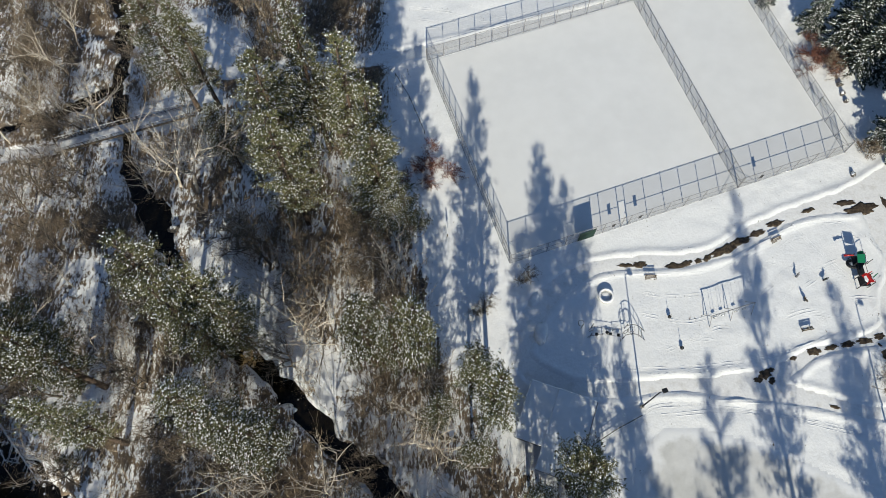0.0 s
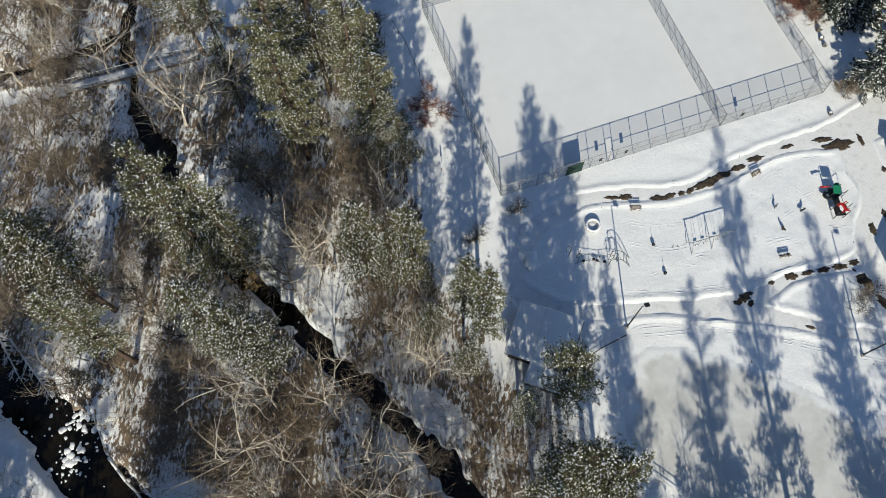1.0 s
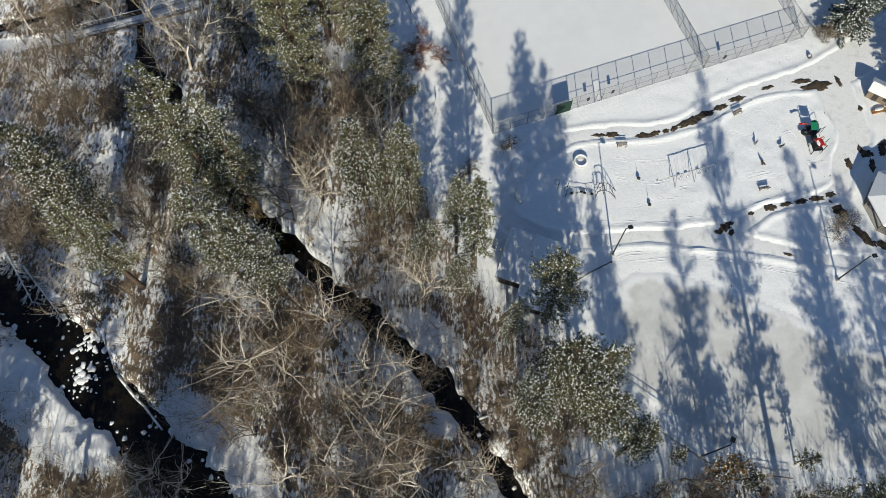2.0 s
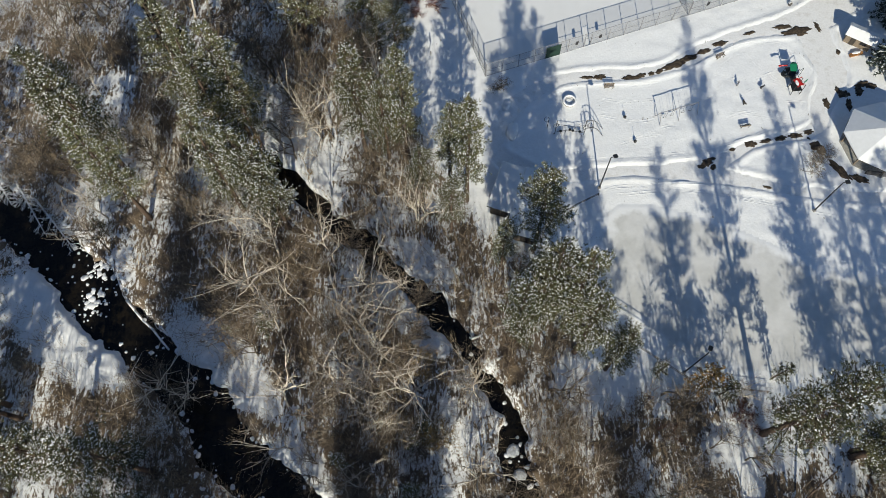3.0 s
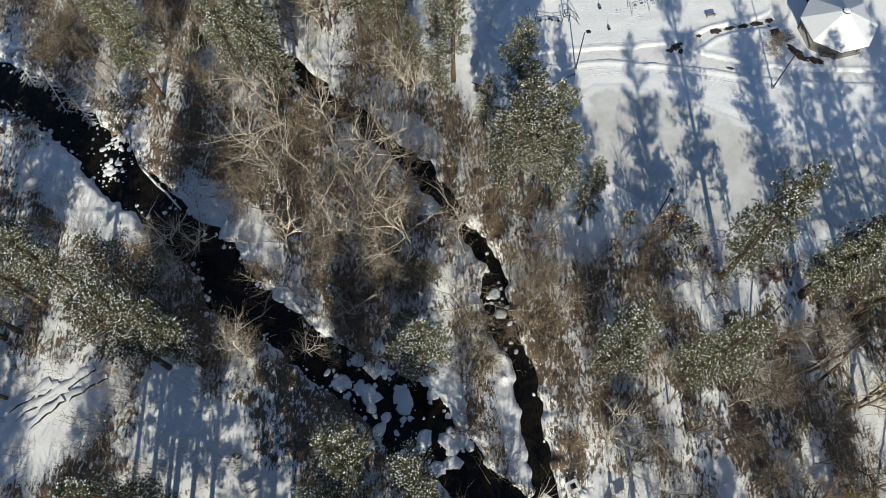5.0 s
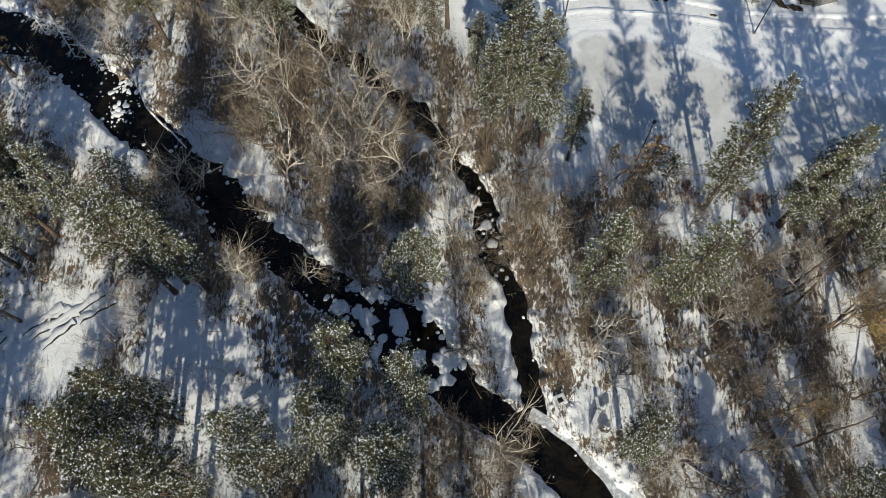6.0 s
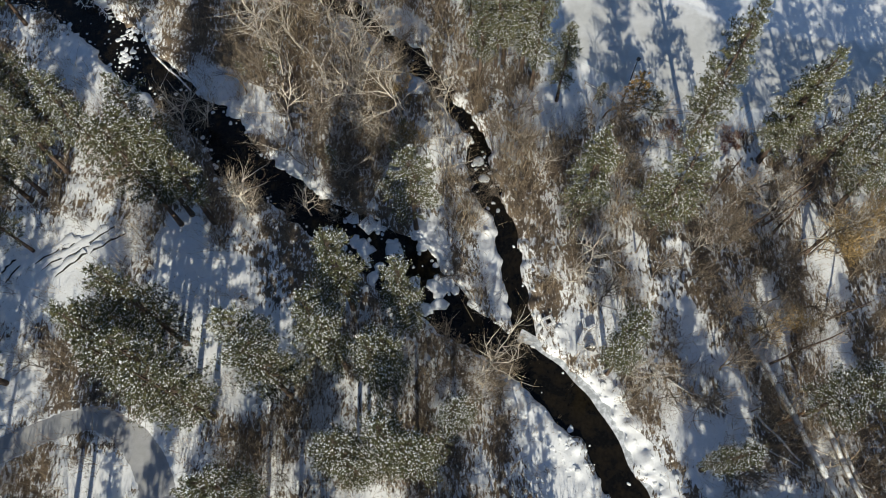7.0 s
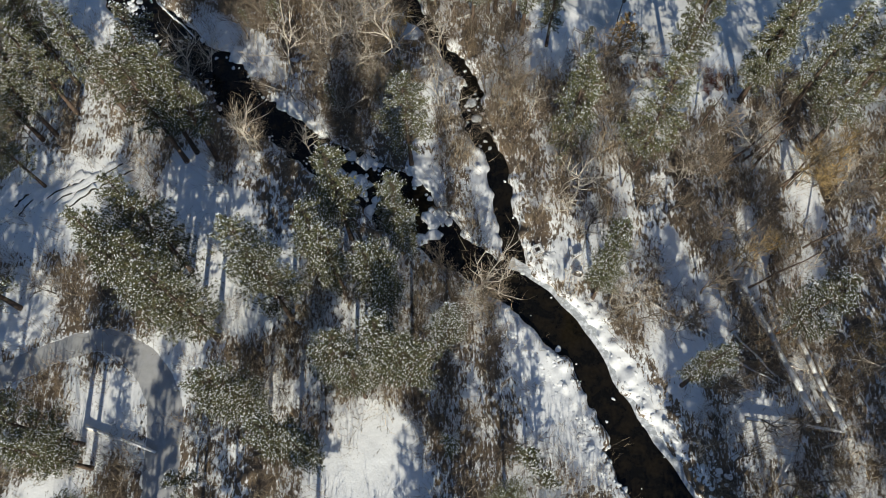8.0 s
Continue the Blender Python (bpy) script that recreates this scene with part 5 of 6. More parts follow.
for x, y, a, b, turn in ((27.4, 42.2, 1.0, 0.3, 0), (29.6, 42.3, 1.1, 0.42, 0), (34.9, 41.9, 1.3, 0.5, 4), (36.8, 42.4, 1.0, 0.42, 20), (38.9, 42.9, 0.6, 0.3, 20), (40.4, 43.4, 0.8, 0.35, 30), (43.4, 44.8, 2.3, 0.6, 28),
                         (46.0, 46.2, 1.6, 0.5, 24), (48.9, 47.6, 1.2, 0.45, 26), (52.0, 49.3, 1.4, 0.4, 20), (57.8, 51.6, 1.0, 0.3, 14)):
    bed(x, y, a, b, turn)
for x, y, a, b, turn in ((46.4, 24.7, 0.8, 0.65, 20), (47.4, 25.4, 0.45, 0.3, 0), (45.3, 23.9, 0.6, 0.35, 10), (47.3, 23.8, 0.5, 0.4, 50), (54.3, 28.2, 0.9, 0.55, 10), (51.0, 27.2, 0.5, 0.3, 20), (57.0, 28.8, 1.0, 0.3, 10), (59.6, 29.3, 1.1, 0.35, 8),
                         (62.2, 29.8, 1.3, 0.35, 8), (64.6, 30.5, 0.9, 0.35, 16), (65.4, 27.6, 1.6, 0.7, 118), (68.4, 23.0, 2.0, 0.6, 130), (71.4, 21.3, 1.4, 0.5, 150), (68.8, 36.3, 0.9, 0.5, 100), (71.8, 38.4, 0.9, 0.4, 120), (75.0, 38.9, 0.7, 0.5, 0), (55.8, 19.9, 0.7, 0.2, 170),
                         (66.3, 51.7, 2.4, 0.9, 10), (64.0, 52.9, 1.6, 0.4, 10), (75.7, 40.1, 1.1, 0.5, 30), (72.2, 38.0, 0.7, 0.7, 80), (77.2, 39.8, 0.9, 0.5, 0), (72.6, 35.9, 0.5, 0.9, 0), (74.9, 38.3, 0.8, 0.35, 50), (71.3, 39.0, 0.4, 0.6, 0), (70.4, 52.8, 0.4, 0.9, 20), (73.1, 47.2, 0.6, 0.3, 60)):
    bed(x, y, a, b, turn)


def rock(x, y, s, turn=0, snow=True, flat=0.6):
    ob = thing("boulder", "dark boulder with a cap of snow" if snow else "bare dark rock in the snow", "rock", (x, y, height_at(x, y) - 0.1 * s), turn, "boulders")
    part("stone", Geo().lump((0, 0, 0.25 * s), (0.62 * s, 0.44 * s, flat * s), random, 0.38, 4, 9), rock_mat, ob)
    if snow:
        part("snow_cap", Geo().lump((0.05 * s, 0.07 * s, 0.28 * s + flat * s * 0.42), (0.44 * s, 0.30 * s, flat * s * 0.62), random, 0.3, 3, 11, True), snow_mat, ob, smooth=True)


rock(67.6, 75.6, 1.0, 20)
rock(67.7, 73.8, 0.9, 60)
rock(68.0, 72.2, 0.8, 10)
rock(66.2, 57.9, 0.9, 80)
rock(-13.4, 89.0, 0.9, 10, False)
rock(-15.1, 91.0, 0.7, 40, False)
rock(-16.7, 89.1, 0.7, 0, False)
rock(-19.4, 92.5, 1.2, 0, False)
rock(-12.2, 91.9, 0.5, 0, False)
rock(-45.0, 48.9, 1.5, 30)
rock(-48.3, 46.8, 1.2, 70)
rock(14.2, -62.6, 1.4, 0, False)
rock(28.6, -57.0, 1.3, 0)
rock(-27.2, -48.3, 1.0, 0)


# ---- terraced rock ledges under snow ----
def ledge(x, y, ln, wide, turn, high):
    ob = thing("rock_ledge", "long snow-covered rock ledge with a dark edge", "rock ledge", (x, y, height_at(x, y) - 0.15), turn, "rock ledges")
    n = 9
    front = [(-ln / 2 + ln * k / (n - 1), -wide / 2 + 0.07 * math.sin(2.1 * k + x) + 0.10 * math.sin(12.9 * k + 7 * y), 0) for k in range(n)]
    back = [(p[0], wide / 2 + 0.3 * math.sin(1.3 * k + y), 0) for k, p in enumerate(front)]
    verts = front + back + [(p[0], p[1] + (0.22 + 0.16 * math.sin(1.7 * k + y)) * min(1, k, n - 1 - k) + 0.1, high) for k, p in enumerate(front)] + [(p[0], p[1], high * 0.8) for p in back]
    faces = [(k, k + 1, 2 * n + k + 1, 2 * n + k) for k in range(n - 1)] + [(2 * n + k, 2 * n + k + 1, 3 * n + k + 1, 3 * n + k) for k in range(n - 1)]
    faces += [(n + k + 1, n + k, 3 * n + k, 3 * n + k + 1) for k in range(n - 1)] + [(0, 2 * n, 3 * n, n), (n - 1, 2 * n - 1, 4 * n - 1, 3 * n - 1)]
    # the sloped front carries the crevice's shade in its colour
    part("stone", Geo().add(verts, faces), wet_shaded_rock_mat, ob)
    cap = [(p[0], p[1] + 0.1 + (0.24 + 0.16 * math.sin(1.7 * k + y)) * min(1, k, n - 1 - k), high + 0.02) for k, p in enumerate(front)] + [(p[0], p[1] + 0.55 * wide, high + 0.05) for p in front] + [(p[0], p[1], high * 0.8 + 0.06) for p in back] + [(p[0], p[1] + 0.25, 0.10) for p in back]
    part("snow_cap", Geo().add(cap, [(r * n + k, r * n + k + 1, (r + 1) * n + k + 1, (r + 1) * n + k) for r in range(3) for k in range(n - 1)]), snow_mat, ob, smooth=True)


ledge(-60.3, -39.2, 7.5, 1.4, 37, 0.3)
ledge(-58.7, -40.2, 8.0, 1.4, 35, 0.3)
ledge(-57.2, -41.6, 6.2, 1.3, 42, 0.3)
ledge(-53.2, -36.3, 5.5, 1.4, 38, 0.3)
ledge(-57.7, -38.2, 3.8, 1.2, 32, 0.3)
ledge(-56.5, -39.5, 5.0, 1.2, 33, 0.3)
ledge(-66.8, -43.3, 3.6, 1.4, 58, 0.3)
ledge(-67.8, -41.9, 3.1, 1.3, 57, 0.3)
ledge(-51.5, -37.8, 6.5, 1.1, 32, 0.3)


# ---- fallen logs ----
def log(x0, y0, x1, y1, r, mat=pale_bark_mat, snow=True, z=0.0, rise=0.0, label="fallen bare log half covered by snow"):
    a, b = Vector((x0, y0, z + r)), Vector((x1, y1, z + r + rise))
    ob = thing("fallen_log", label, "log", tuple(a), 0, "fallen logs")
    d = b - a
    pts = [d * (k / 5) + Vector((0.2 * math.sin(k * 2 + x0), 0.2 * math.cos(k * 1.7 + y0), 0)) * (0.6 if 0 < k < 5 else 0) for k in range(6)]
    g = Geo()
    for k in range(5):
        g.tube(pts[k], pts[k + 1], r * (1 - 0.12 * k), r * (1 - 0.12 * (k + 1)), 8)
    part("trunk", g, mat, ob, smooth=True)
    for k, s in ((3, 1), (4, -1)):
        side = Vector((-d.y, d.x, 0)).normalized() * s
        part("branch", Geo().tube(pts[k], pts[k] + side * 4 * r + d.normalized() * 4 * r + Vector((0, 0, r)), r * 0.28, r * 0.08), mat, ob)
    if snow:
        g = Geo()
        for k in range(5):
            g.tube(pts[k] + Vector((0, 0, r * 0.45)), pts[k + 1] + Vector((0, 0, r * 0.45)), r * 0.78, r * 0.62, 7)
        part("snow_cover", g, snow_mat, ob, smooth=True)


log(-49.2, 0.8, -41.2, -7.4, 0.24, z=-0.75)
log(54.6, -58.8, 62.8, -81.7, 0.60, z=0.5)
log(56.4, -64.6, 61.4, -76.5, 0.41, z=0.5)
log(62.1, -68.4, 66.4, -83.2, 0.53, z=0.5)
log(64.5, -72.1, 66.9, -82.6, 0.31, z=0.5)
log(52.1, -80.9, 66.6, -83.1, 0.34, z=0.5)
log(52.8, -67.6, 58.1, -74.5, 0.22)
log(62.0, -79.6, 56.9, -88.7, 0.2)
log(67.7, -83.9, 62.9, -85.4, 0.25)
log(56.5, -55.8, 53.3, -64.6, 0.3)
log(53.5, -38.7, 64.5, -32.3, 0.26, bark_mat, False, rise=8, label="slanting dead trunk caught among the bare trees")
log(64.1, -41.7, 71.4, -38.1, 0.24, bark_mat, False, rise=7, label="slanting dead trunk caught among the bare trees")
log(55.5, -60.1, 65.2, -56.6, 0.2, bark_mat, False, rise=7, label="slanting dead trunk caught among the bare trees")
log(60.3, -37.9, 65.3, -32.6, 0.24, bark_mat, False, rise=7, label="slanting dead trunk caught among the bare trees")
log(65.0, -41.8, 68.5, -37.9, 0.22, bark_mat, False, rise=6, label="slanting dead trunk caught among the bare trees")
log(66.3, -52.9, 71.2, -51.5, 0.18, bark_mat, False, rise=6, label="slanting dead trunk caught among the bare trees")
log(51.1, -30.9, 55.1, -26.5, 0.18, bark_mat, False, rise=6, label="slanting dead trunk caught among the bare trees")
log(58.7, -36.4, 65.9, -33.1, 0.22, bark_mat, False, rise=6, label="slanting dead trunk caught among the bare trees")
log(-48.9, -81.3, -37.4, -85.3, 0.34)
log(5.8, -6.0, 12.0, -3.4, 0.2, z=-0.4, rise=0.5)
log(40.0, -62.0, 50.0, -68.5, 0.16)
log(50.2, -70.5, 58.0, -75.5, 0.2)
log(55.7, -69.1, 60.5, -67.3, 0.3, fresh_wood_mat, False, rise=1.2, label="snapped red-brown log lying among the brush")


# ---- frosted tree that has fallen towards the creek ----
def fallen_tree(x0, y0, x1, y1, seed):
    rng = np.random.default_rng(seed)
    ob = thing("fallen_tree", "fallen tree whose branches are thick with frost", "fallen tree", (x0, y0, 0.2), math.degrees(math.atan2(y1 - y0, x1 - x0)), "frosted fallen trees")
    ln = math.hypot(x1 - x0, y1 - y0)
    part("trunk", Geo().tube((0, 0, 0.1), (ln, 0, -0.5), 0.22, 0.06, 7), grey_bark_mat, ob)
    part("trunk_snow", Geo().tube((0, 0, 0.25), (ln, 0, -0.42), 0.2, 0.06, 6), snow_mat, ob)
    starts, ends, r = [], [], []
    for k in range(34):
        t = rng.uniform(0.15, 1.0)
        p = np.array([ln * t, 0, 0.1 - 0.6 * t])
        d = unit(np.array([0.75, rng.choice([-1.0, 1.0]) * rng.uniform(0.3, 1.0), rng.uniform(-0.05, 0.5)]))
        size = rng.uniform(1.2, 2.9) * (1.15 - 0.5 * t)
        starts.append(p), ends.append(p + d * size), r.append(0.06)
        for _ in range(7):
            q = p + d * size * rng.uniform(0.25, 1.0)
            w = unit(d + rng.normal(size=3) * np.array([0.6, 0.6, 0.35]))
            starts.append(q), ends.append(q + w * size * rng.uniform(0.2, 0.4)), r.append(0.035)
    v, q = limb_tubes(starts, ends, np.array(r), np.array(r) * 0.5)
    part("frosted_crown", triangles("frosted_crown", v, q, clump_snow_mat), parent=ob, label="branches coated in white frost")


fallen_tree(-71.4, 22.2, -64.6, 12.4, 5)
fallen_tree(-67.1, 18.5, -59.0, 9.4, 6)
fallen_tree(-76.0, 24.1, -71.3, 17.7, 7)


# ---- shelter, kiosk, shed ----
def pavilion():
    ob = thing("picnic_shelter", "octagonal picnic shelter with snow-covered roof", "shelter", (75.7, 27.7, 0), 37)
    ring = [(6.9 * math.cos(k * math.pi / 4), 6.9 * math.sin(k * math.pi / 4)) for k in range(8)]
    inner = [(0.75 * math.cos(k * math.pi / 4), 0.75 * math.sin(k * math.pi / 4)) for k in range(8)]
    part("floor_slab", Geo().prism([(x * 0.92, y * 0.92) for x, y in ring], -0.2, 0.08), concrete_mat, ob)
    for k in range(8):
        (ax, ay), (bx, by), (cx, cy), (dx, dy) = ring[k], ring[(k + 1) % 8], inner[(k + 1) % 8], inner[k]
        e0, e1, t = 2.75, 5.5, 0.22
        g = Geo().add([(ax, ay, e0), (bx, by, e0), (cx, cy, e1), (dx, dy, e1), (ax, ay, e0 + t), (bx, by, e0 + t), (cx, cy, e1 + t), (dx, dy, e1 + t)],
                      [(3, 2, 1, 0), (4, 5, 6, 7), (0, 1, 5, 4), (1, 2, 6, 5), (2, 3, 7, 6), (3, 0, 4, 7)])
        part("roof_panel", g, roof_snow_mat, ob, "roof panel under smooth snow")
        part("fascia", Geo().tube((ax * 0.985, ay * 0.985, e0 - 0.1), (bx * 0.985, by * 0.985, e0 - 0.1), 0.12, sides=4), dark_wood_mat, ob)
        part("post", Geo().tube((ax * 0.86, ay * 0.86, 0), (ax * 0.86, ay * 0.86, 2.9), 0.16, sides=8), wood_mat, ob)
        part("bracket", Geo().tube((ax * 0.86, ay * 0.86, 1.7), (ax * 1.0, ay * 1.0, 2.7), 0.09, sides=4), dark_wood_mat, ob)
    cap = part("cupola", Geo().prism(inner, 5.3, 5.95), dark_wood_mat, ob)
    part("cupola_snow", Geo().lump((0, 0, 5.95), (0.72, 0.72, 0.22), random, 0.05, 3, 8, True), roof_snow_mat, cap, smooth=True)
    part("low_wall", Geo().box((-4.9, -3.3, 0.5), (2.8, 0.3, 1.0), pose(0, 0, 0, 0, 0, -45), 0.05), rock_mat, ob, "low dark stone wall")


def kiosk():
    ob = thing("kiosk", "small wooden kiosk with a snowy gable roof", "kiosk", (76.8, 49.2, 0), -32)
    part("wall", Geo().box((0, 0, 1.1), (4.6, 2.2, 2.2), bevel=0.04), wood_mat, ob)
    part("door", Geo().box((-0.9, -1.13, 1.0), (0.9, 0.06, 1.95), bevel=0.02), dark_wood_mat, ob)
    part("window", Geo().box((0.9, -1.13, 1.35), (1.1, 0.05, 0.8), bevel=0.02), dark_steel_mat, ob)
    for s in (-1, 1):
        part("roof_side", Geo().box((0, 0.78 * s, 2.55), (5.4, 1.75, 0.28), pose(0, 0, 0, -24 * s, 0, 0), 0.08), roof_snow_mat, ob)
    ob = thing("timber_stack", "stack of orange-brown timber beside the kiosk", "timber", (75.8, 46.6, 0.1), 15)
    for k in range(6):
        part("plank", Geo().box((0.0 + 0.05 * k, -0.45 + 0.26 * (k % 3), 0.1 + 0.16 * (k // 3)), (2.4, 0.2, 0.12), bevel=0.02), fresh_wood_mat, ob)
    part("snow_cover", Geo().lump((0.2, 0, 0.3), (0.9, 0.3, 0.14), random, 0.15, flat=True), snow_mat, ob)


def shed():
    """Low building with an L-shaped roof under snow and dark walls to the south."""
    ob = thing("park_building", "low dark building with an L-shaped snowy roof", "building", (11.6, 23.2, 0), -19.5)
    part("east_wall", Geo().box((6.6, -5.8, 1.55), (5.0, 11.0, 3.1), bevel=0.04), dark_wood_mat, ob)
    part("west_wall", Geo().box((2.2, -4.2, 1.55), (3.7, 7.8, 3.1), bevel=0.04), dark_wood_mat, ob)
    part("east_roof", Geo().box((6.75, -5.8, 3.3), (5.9, 11.9, 0.36), pose(0, 0, 0, 2, 3, 0), 0.12), roof_snow_mat, ob, "flat roof under snow")
    part("west_roof", Geo().box((1.9, -4.2, 3.28), (4.3, 8.6, 0.36), pose(0, 0, 0, 2, -2, 0), 0.12), roof_snow_mat, ob, "flat roof under snow")
    part("fascia", Geo().box((6.75, -11.72, 3.05), (5.8, 0.1, 0.25)), dark_steel_mat, ob)
    part("fascia", Geo().box((1.9, -8.45, 3.05), (4.2, 0.1, 0.25)), dark_steel_mat, ob)
    part("door", Geo().box((6.0, -11.34, 1.05), (1.0, 0.08, 2.05), bevel=0.02), wood_mat, ob)
    part("ridge_flashing", Geo().box((9.6, -5.8, 3.5), (0.14, 11.6, 0.12), bevel=0.03), steel_mat, ob)


def little_hut(x, y, turn, s, label):
    ob = thing("garden_hut", label, "hut", (x, y, 0), turn)
    part("wall", Geo().box((0, 0, 0.9 * s), (2.4 * s, 1.9 * s, 1.8 * s), bevel=0.03), wood_mat, ob)
    for k in (-1, 1):
        part("roof_side", Geo().box((0, 0.6 * s * k, 2.15 * s), (2.9 * s, 1.6 * s, 0.16), pose(0, 0, 0, -38 * k, 0, 0), 0.04), roof_snow_mat, ob)
    part("door", Geo().box((1.22 * s, 0, 0.75 * s), (0.05, 0.7 * s, 1.4 * s), bevel=0.01), fresh_wood_mat, ob)


pavilion()
kiosk()
shed()
little_hut(-72.2, -19.8, 35, 1.1, "small wooden hut with a steep snowy roof")
little_hut(-68.8, -17.6, 20, 0.6, "tiny wooden hutch with a snowy roof")


# ---- footbridge ----
def footbridge():
    a, b = Vector((-67.2, 64.0, 0.0)), Vector((-44.6, 71.2, 0.0))
    ln = (b - a).length
    ob = thing("footbridge", "narrow wooden footbridge under snow with railings", "footbridge", (a.x, a.y, 0.25), math.degrees(math.atan2(b.y - a.y, b.x - a.x)))
    part("deck", Geo().box((ln / 2, 0, 0), (ln, 2.3, 0.24), bevel=0.04), wood_mat, ob)
    part("deck_snow", Geo().box((ln / 2, 0.05, 0.18), (ln - 0.1, 1.9, 0.14), bevel=0.06), path_mat, ob, "trodden snow on the deck")
    for s in (-1.12, 1.12):
        n = 11
        rail = part("handrail", Geo().box((ln / 2, s, 1.25), (ln, 0.16, 0.07), bevel=0.02), dark_wood_mat, ob)
        part("lower_rail", Geo().box((ln / 2, s, 0.42), (ln, 0.08, 0.08), bevel=0.02), dark_wood_mat, ob)
        part("rail_snow", Geo().box((ln / 2, s, 1.31), (ln - 0.4, 0.12, 0.06), bevel=0.025), snow_mat, rail)
        post = Geo().box((0, 0, 0.6), (0.12, 0.12, 1.4), bevel=0.02).mesh("post", dark_wood_mat)
        bar = Geo().box((0, 0, 0.82), (0.05, 0.05, 0.82)).mesh("baluster", dark_wood_mat)
        for k in range(n):
            part("post", post, parent=ob).location = (ln * k / (n - 1), s, 0)
        for k in range(60):
            part("baluster", bar, parent=ob).location = (ln * (k + 0.5) / 60, s, 0)
    for x in (0.35, 0.65):
        part("pier", Geo().box((ln * x, 0, -0.9), (0.5, 2.2, 1.7), bevel=0.05), concrete_mat, ob)


footbridge()


# ---- rink rails, field fence, table, intake works ----
def low_rail(points, high, label, mat, rails=2):
    ob = thing("low_fence", label, "fence", (*points[0], 0), 0, "low fences")
    o = Vector((*points[0], 0))
    for p, q in zip(points, points[1:]):
        p, q = Vector((*p, 0)) - o, Vector((*q, 0)) - o
        n = max(1, round((q - p).length / 2.4))
        for k in range(n + 1):
            c = p + (q - p) * k / n
            part("post", Geo().tube(c + Vector((0, 0, -0.3)), c + Vector((0, 0, high)), 0.06), mat, ob)
        for r in range(rails):
            z = high * (1 - 0.5 * r) - 0.05
            part("rail", Geo().tube(p + Vector((0, 0, z)), q + Vector((0, 0, z)), 0.05), mat, ob)
    return ob


low_rail([(26.0, 0.6), (30.5, -2.7), (38.9, -9.0)], 1.1, "low white rail round the rink's corner", white_mat)
low_rail([(19.8, 14.3), (23.5, 16.6), (27.4, 18.6)], 0.9, "low dark rail beside the building", dark_steel_mat)
low_rail([(31.5, -7.6), (38.1, -12.3), (42.0, -13.6), (50, -14.6)], 1.1, "weathered wooden rail fence at the wood's edge", wood_mat)
low_rail([(-9.8, 78.2), (-7.3, 73.5), (-4.6, 66.5)], 0.9, "low wire fence beside the court", dark_steel_mat, 1)
low_rail([(-36.8, 87.7), (-34.0, 81.5), (-30.8, 74.5)], 1.1, "dark rail fence beside the woodland path", dark_wood_mat)


def trail_board():
    ob = thing("trail_board", "narrow dark trail board capped with snow", "sign", (-0.8, 48.2, 0), 96)
    for s in (-0.9, 0.9):
        part("post", Geo().tube((s, 0, -0.2), (s, 0, 1.5), 0.06), wood_mat, ob)
    board = part("board", Geo().box((0, 0, 1.1), (2.2, 0.08, 0.8), bevel=0.02), dark_wood_mat, ob)
    part("snow_cap", Geo().box((0, 0, 1.55), (2.2, 0.2, 0.12), bevel=0.05), snow_mat, board)


def picnic_table(x, y, turn):
    ob = thing("picnic_table", "wooden picnic table under thick snow", "table", (x, y, height_at(x, y)), turn)
    ob.scale = (1.25, 1.25, 1.1)
    part("tabletop", Geo().box((0, 0, 0.74), (1.9, 0.8, 0.06), bevel=0.02), wood_mat, ob)
    part("snow_cover", Geo().box((0, 0, 0.87), (1.85, 0.76, 0.2), bevel=0.08), snow_mat, ob)
    for s in (-0.75, 0.75):
        seat = part("seat", Geo().box((0, s, 0.45), (1.9, 0.28, 0.05), bevel=0.015), wood_mat, ob)
        part("seat_snow", Geo().box((0, s, 0.53), (1.8, 0.24, 0.12), bevel=0.05), snow_mat, seat)
        part("leg", Geo().tube((s * 0.85, -0.75, 0), (s * 0.85, 0.25, 0.74), 0.05).tube((s * 0.85, 0.75, 0), (s * 0.85, -0.25, 0.74), 0.05), wood_mat, ob)


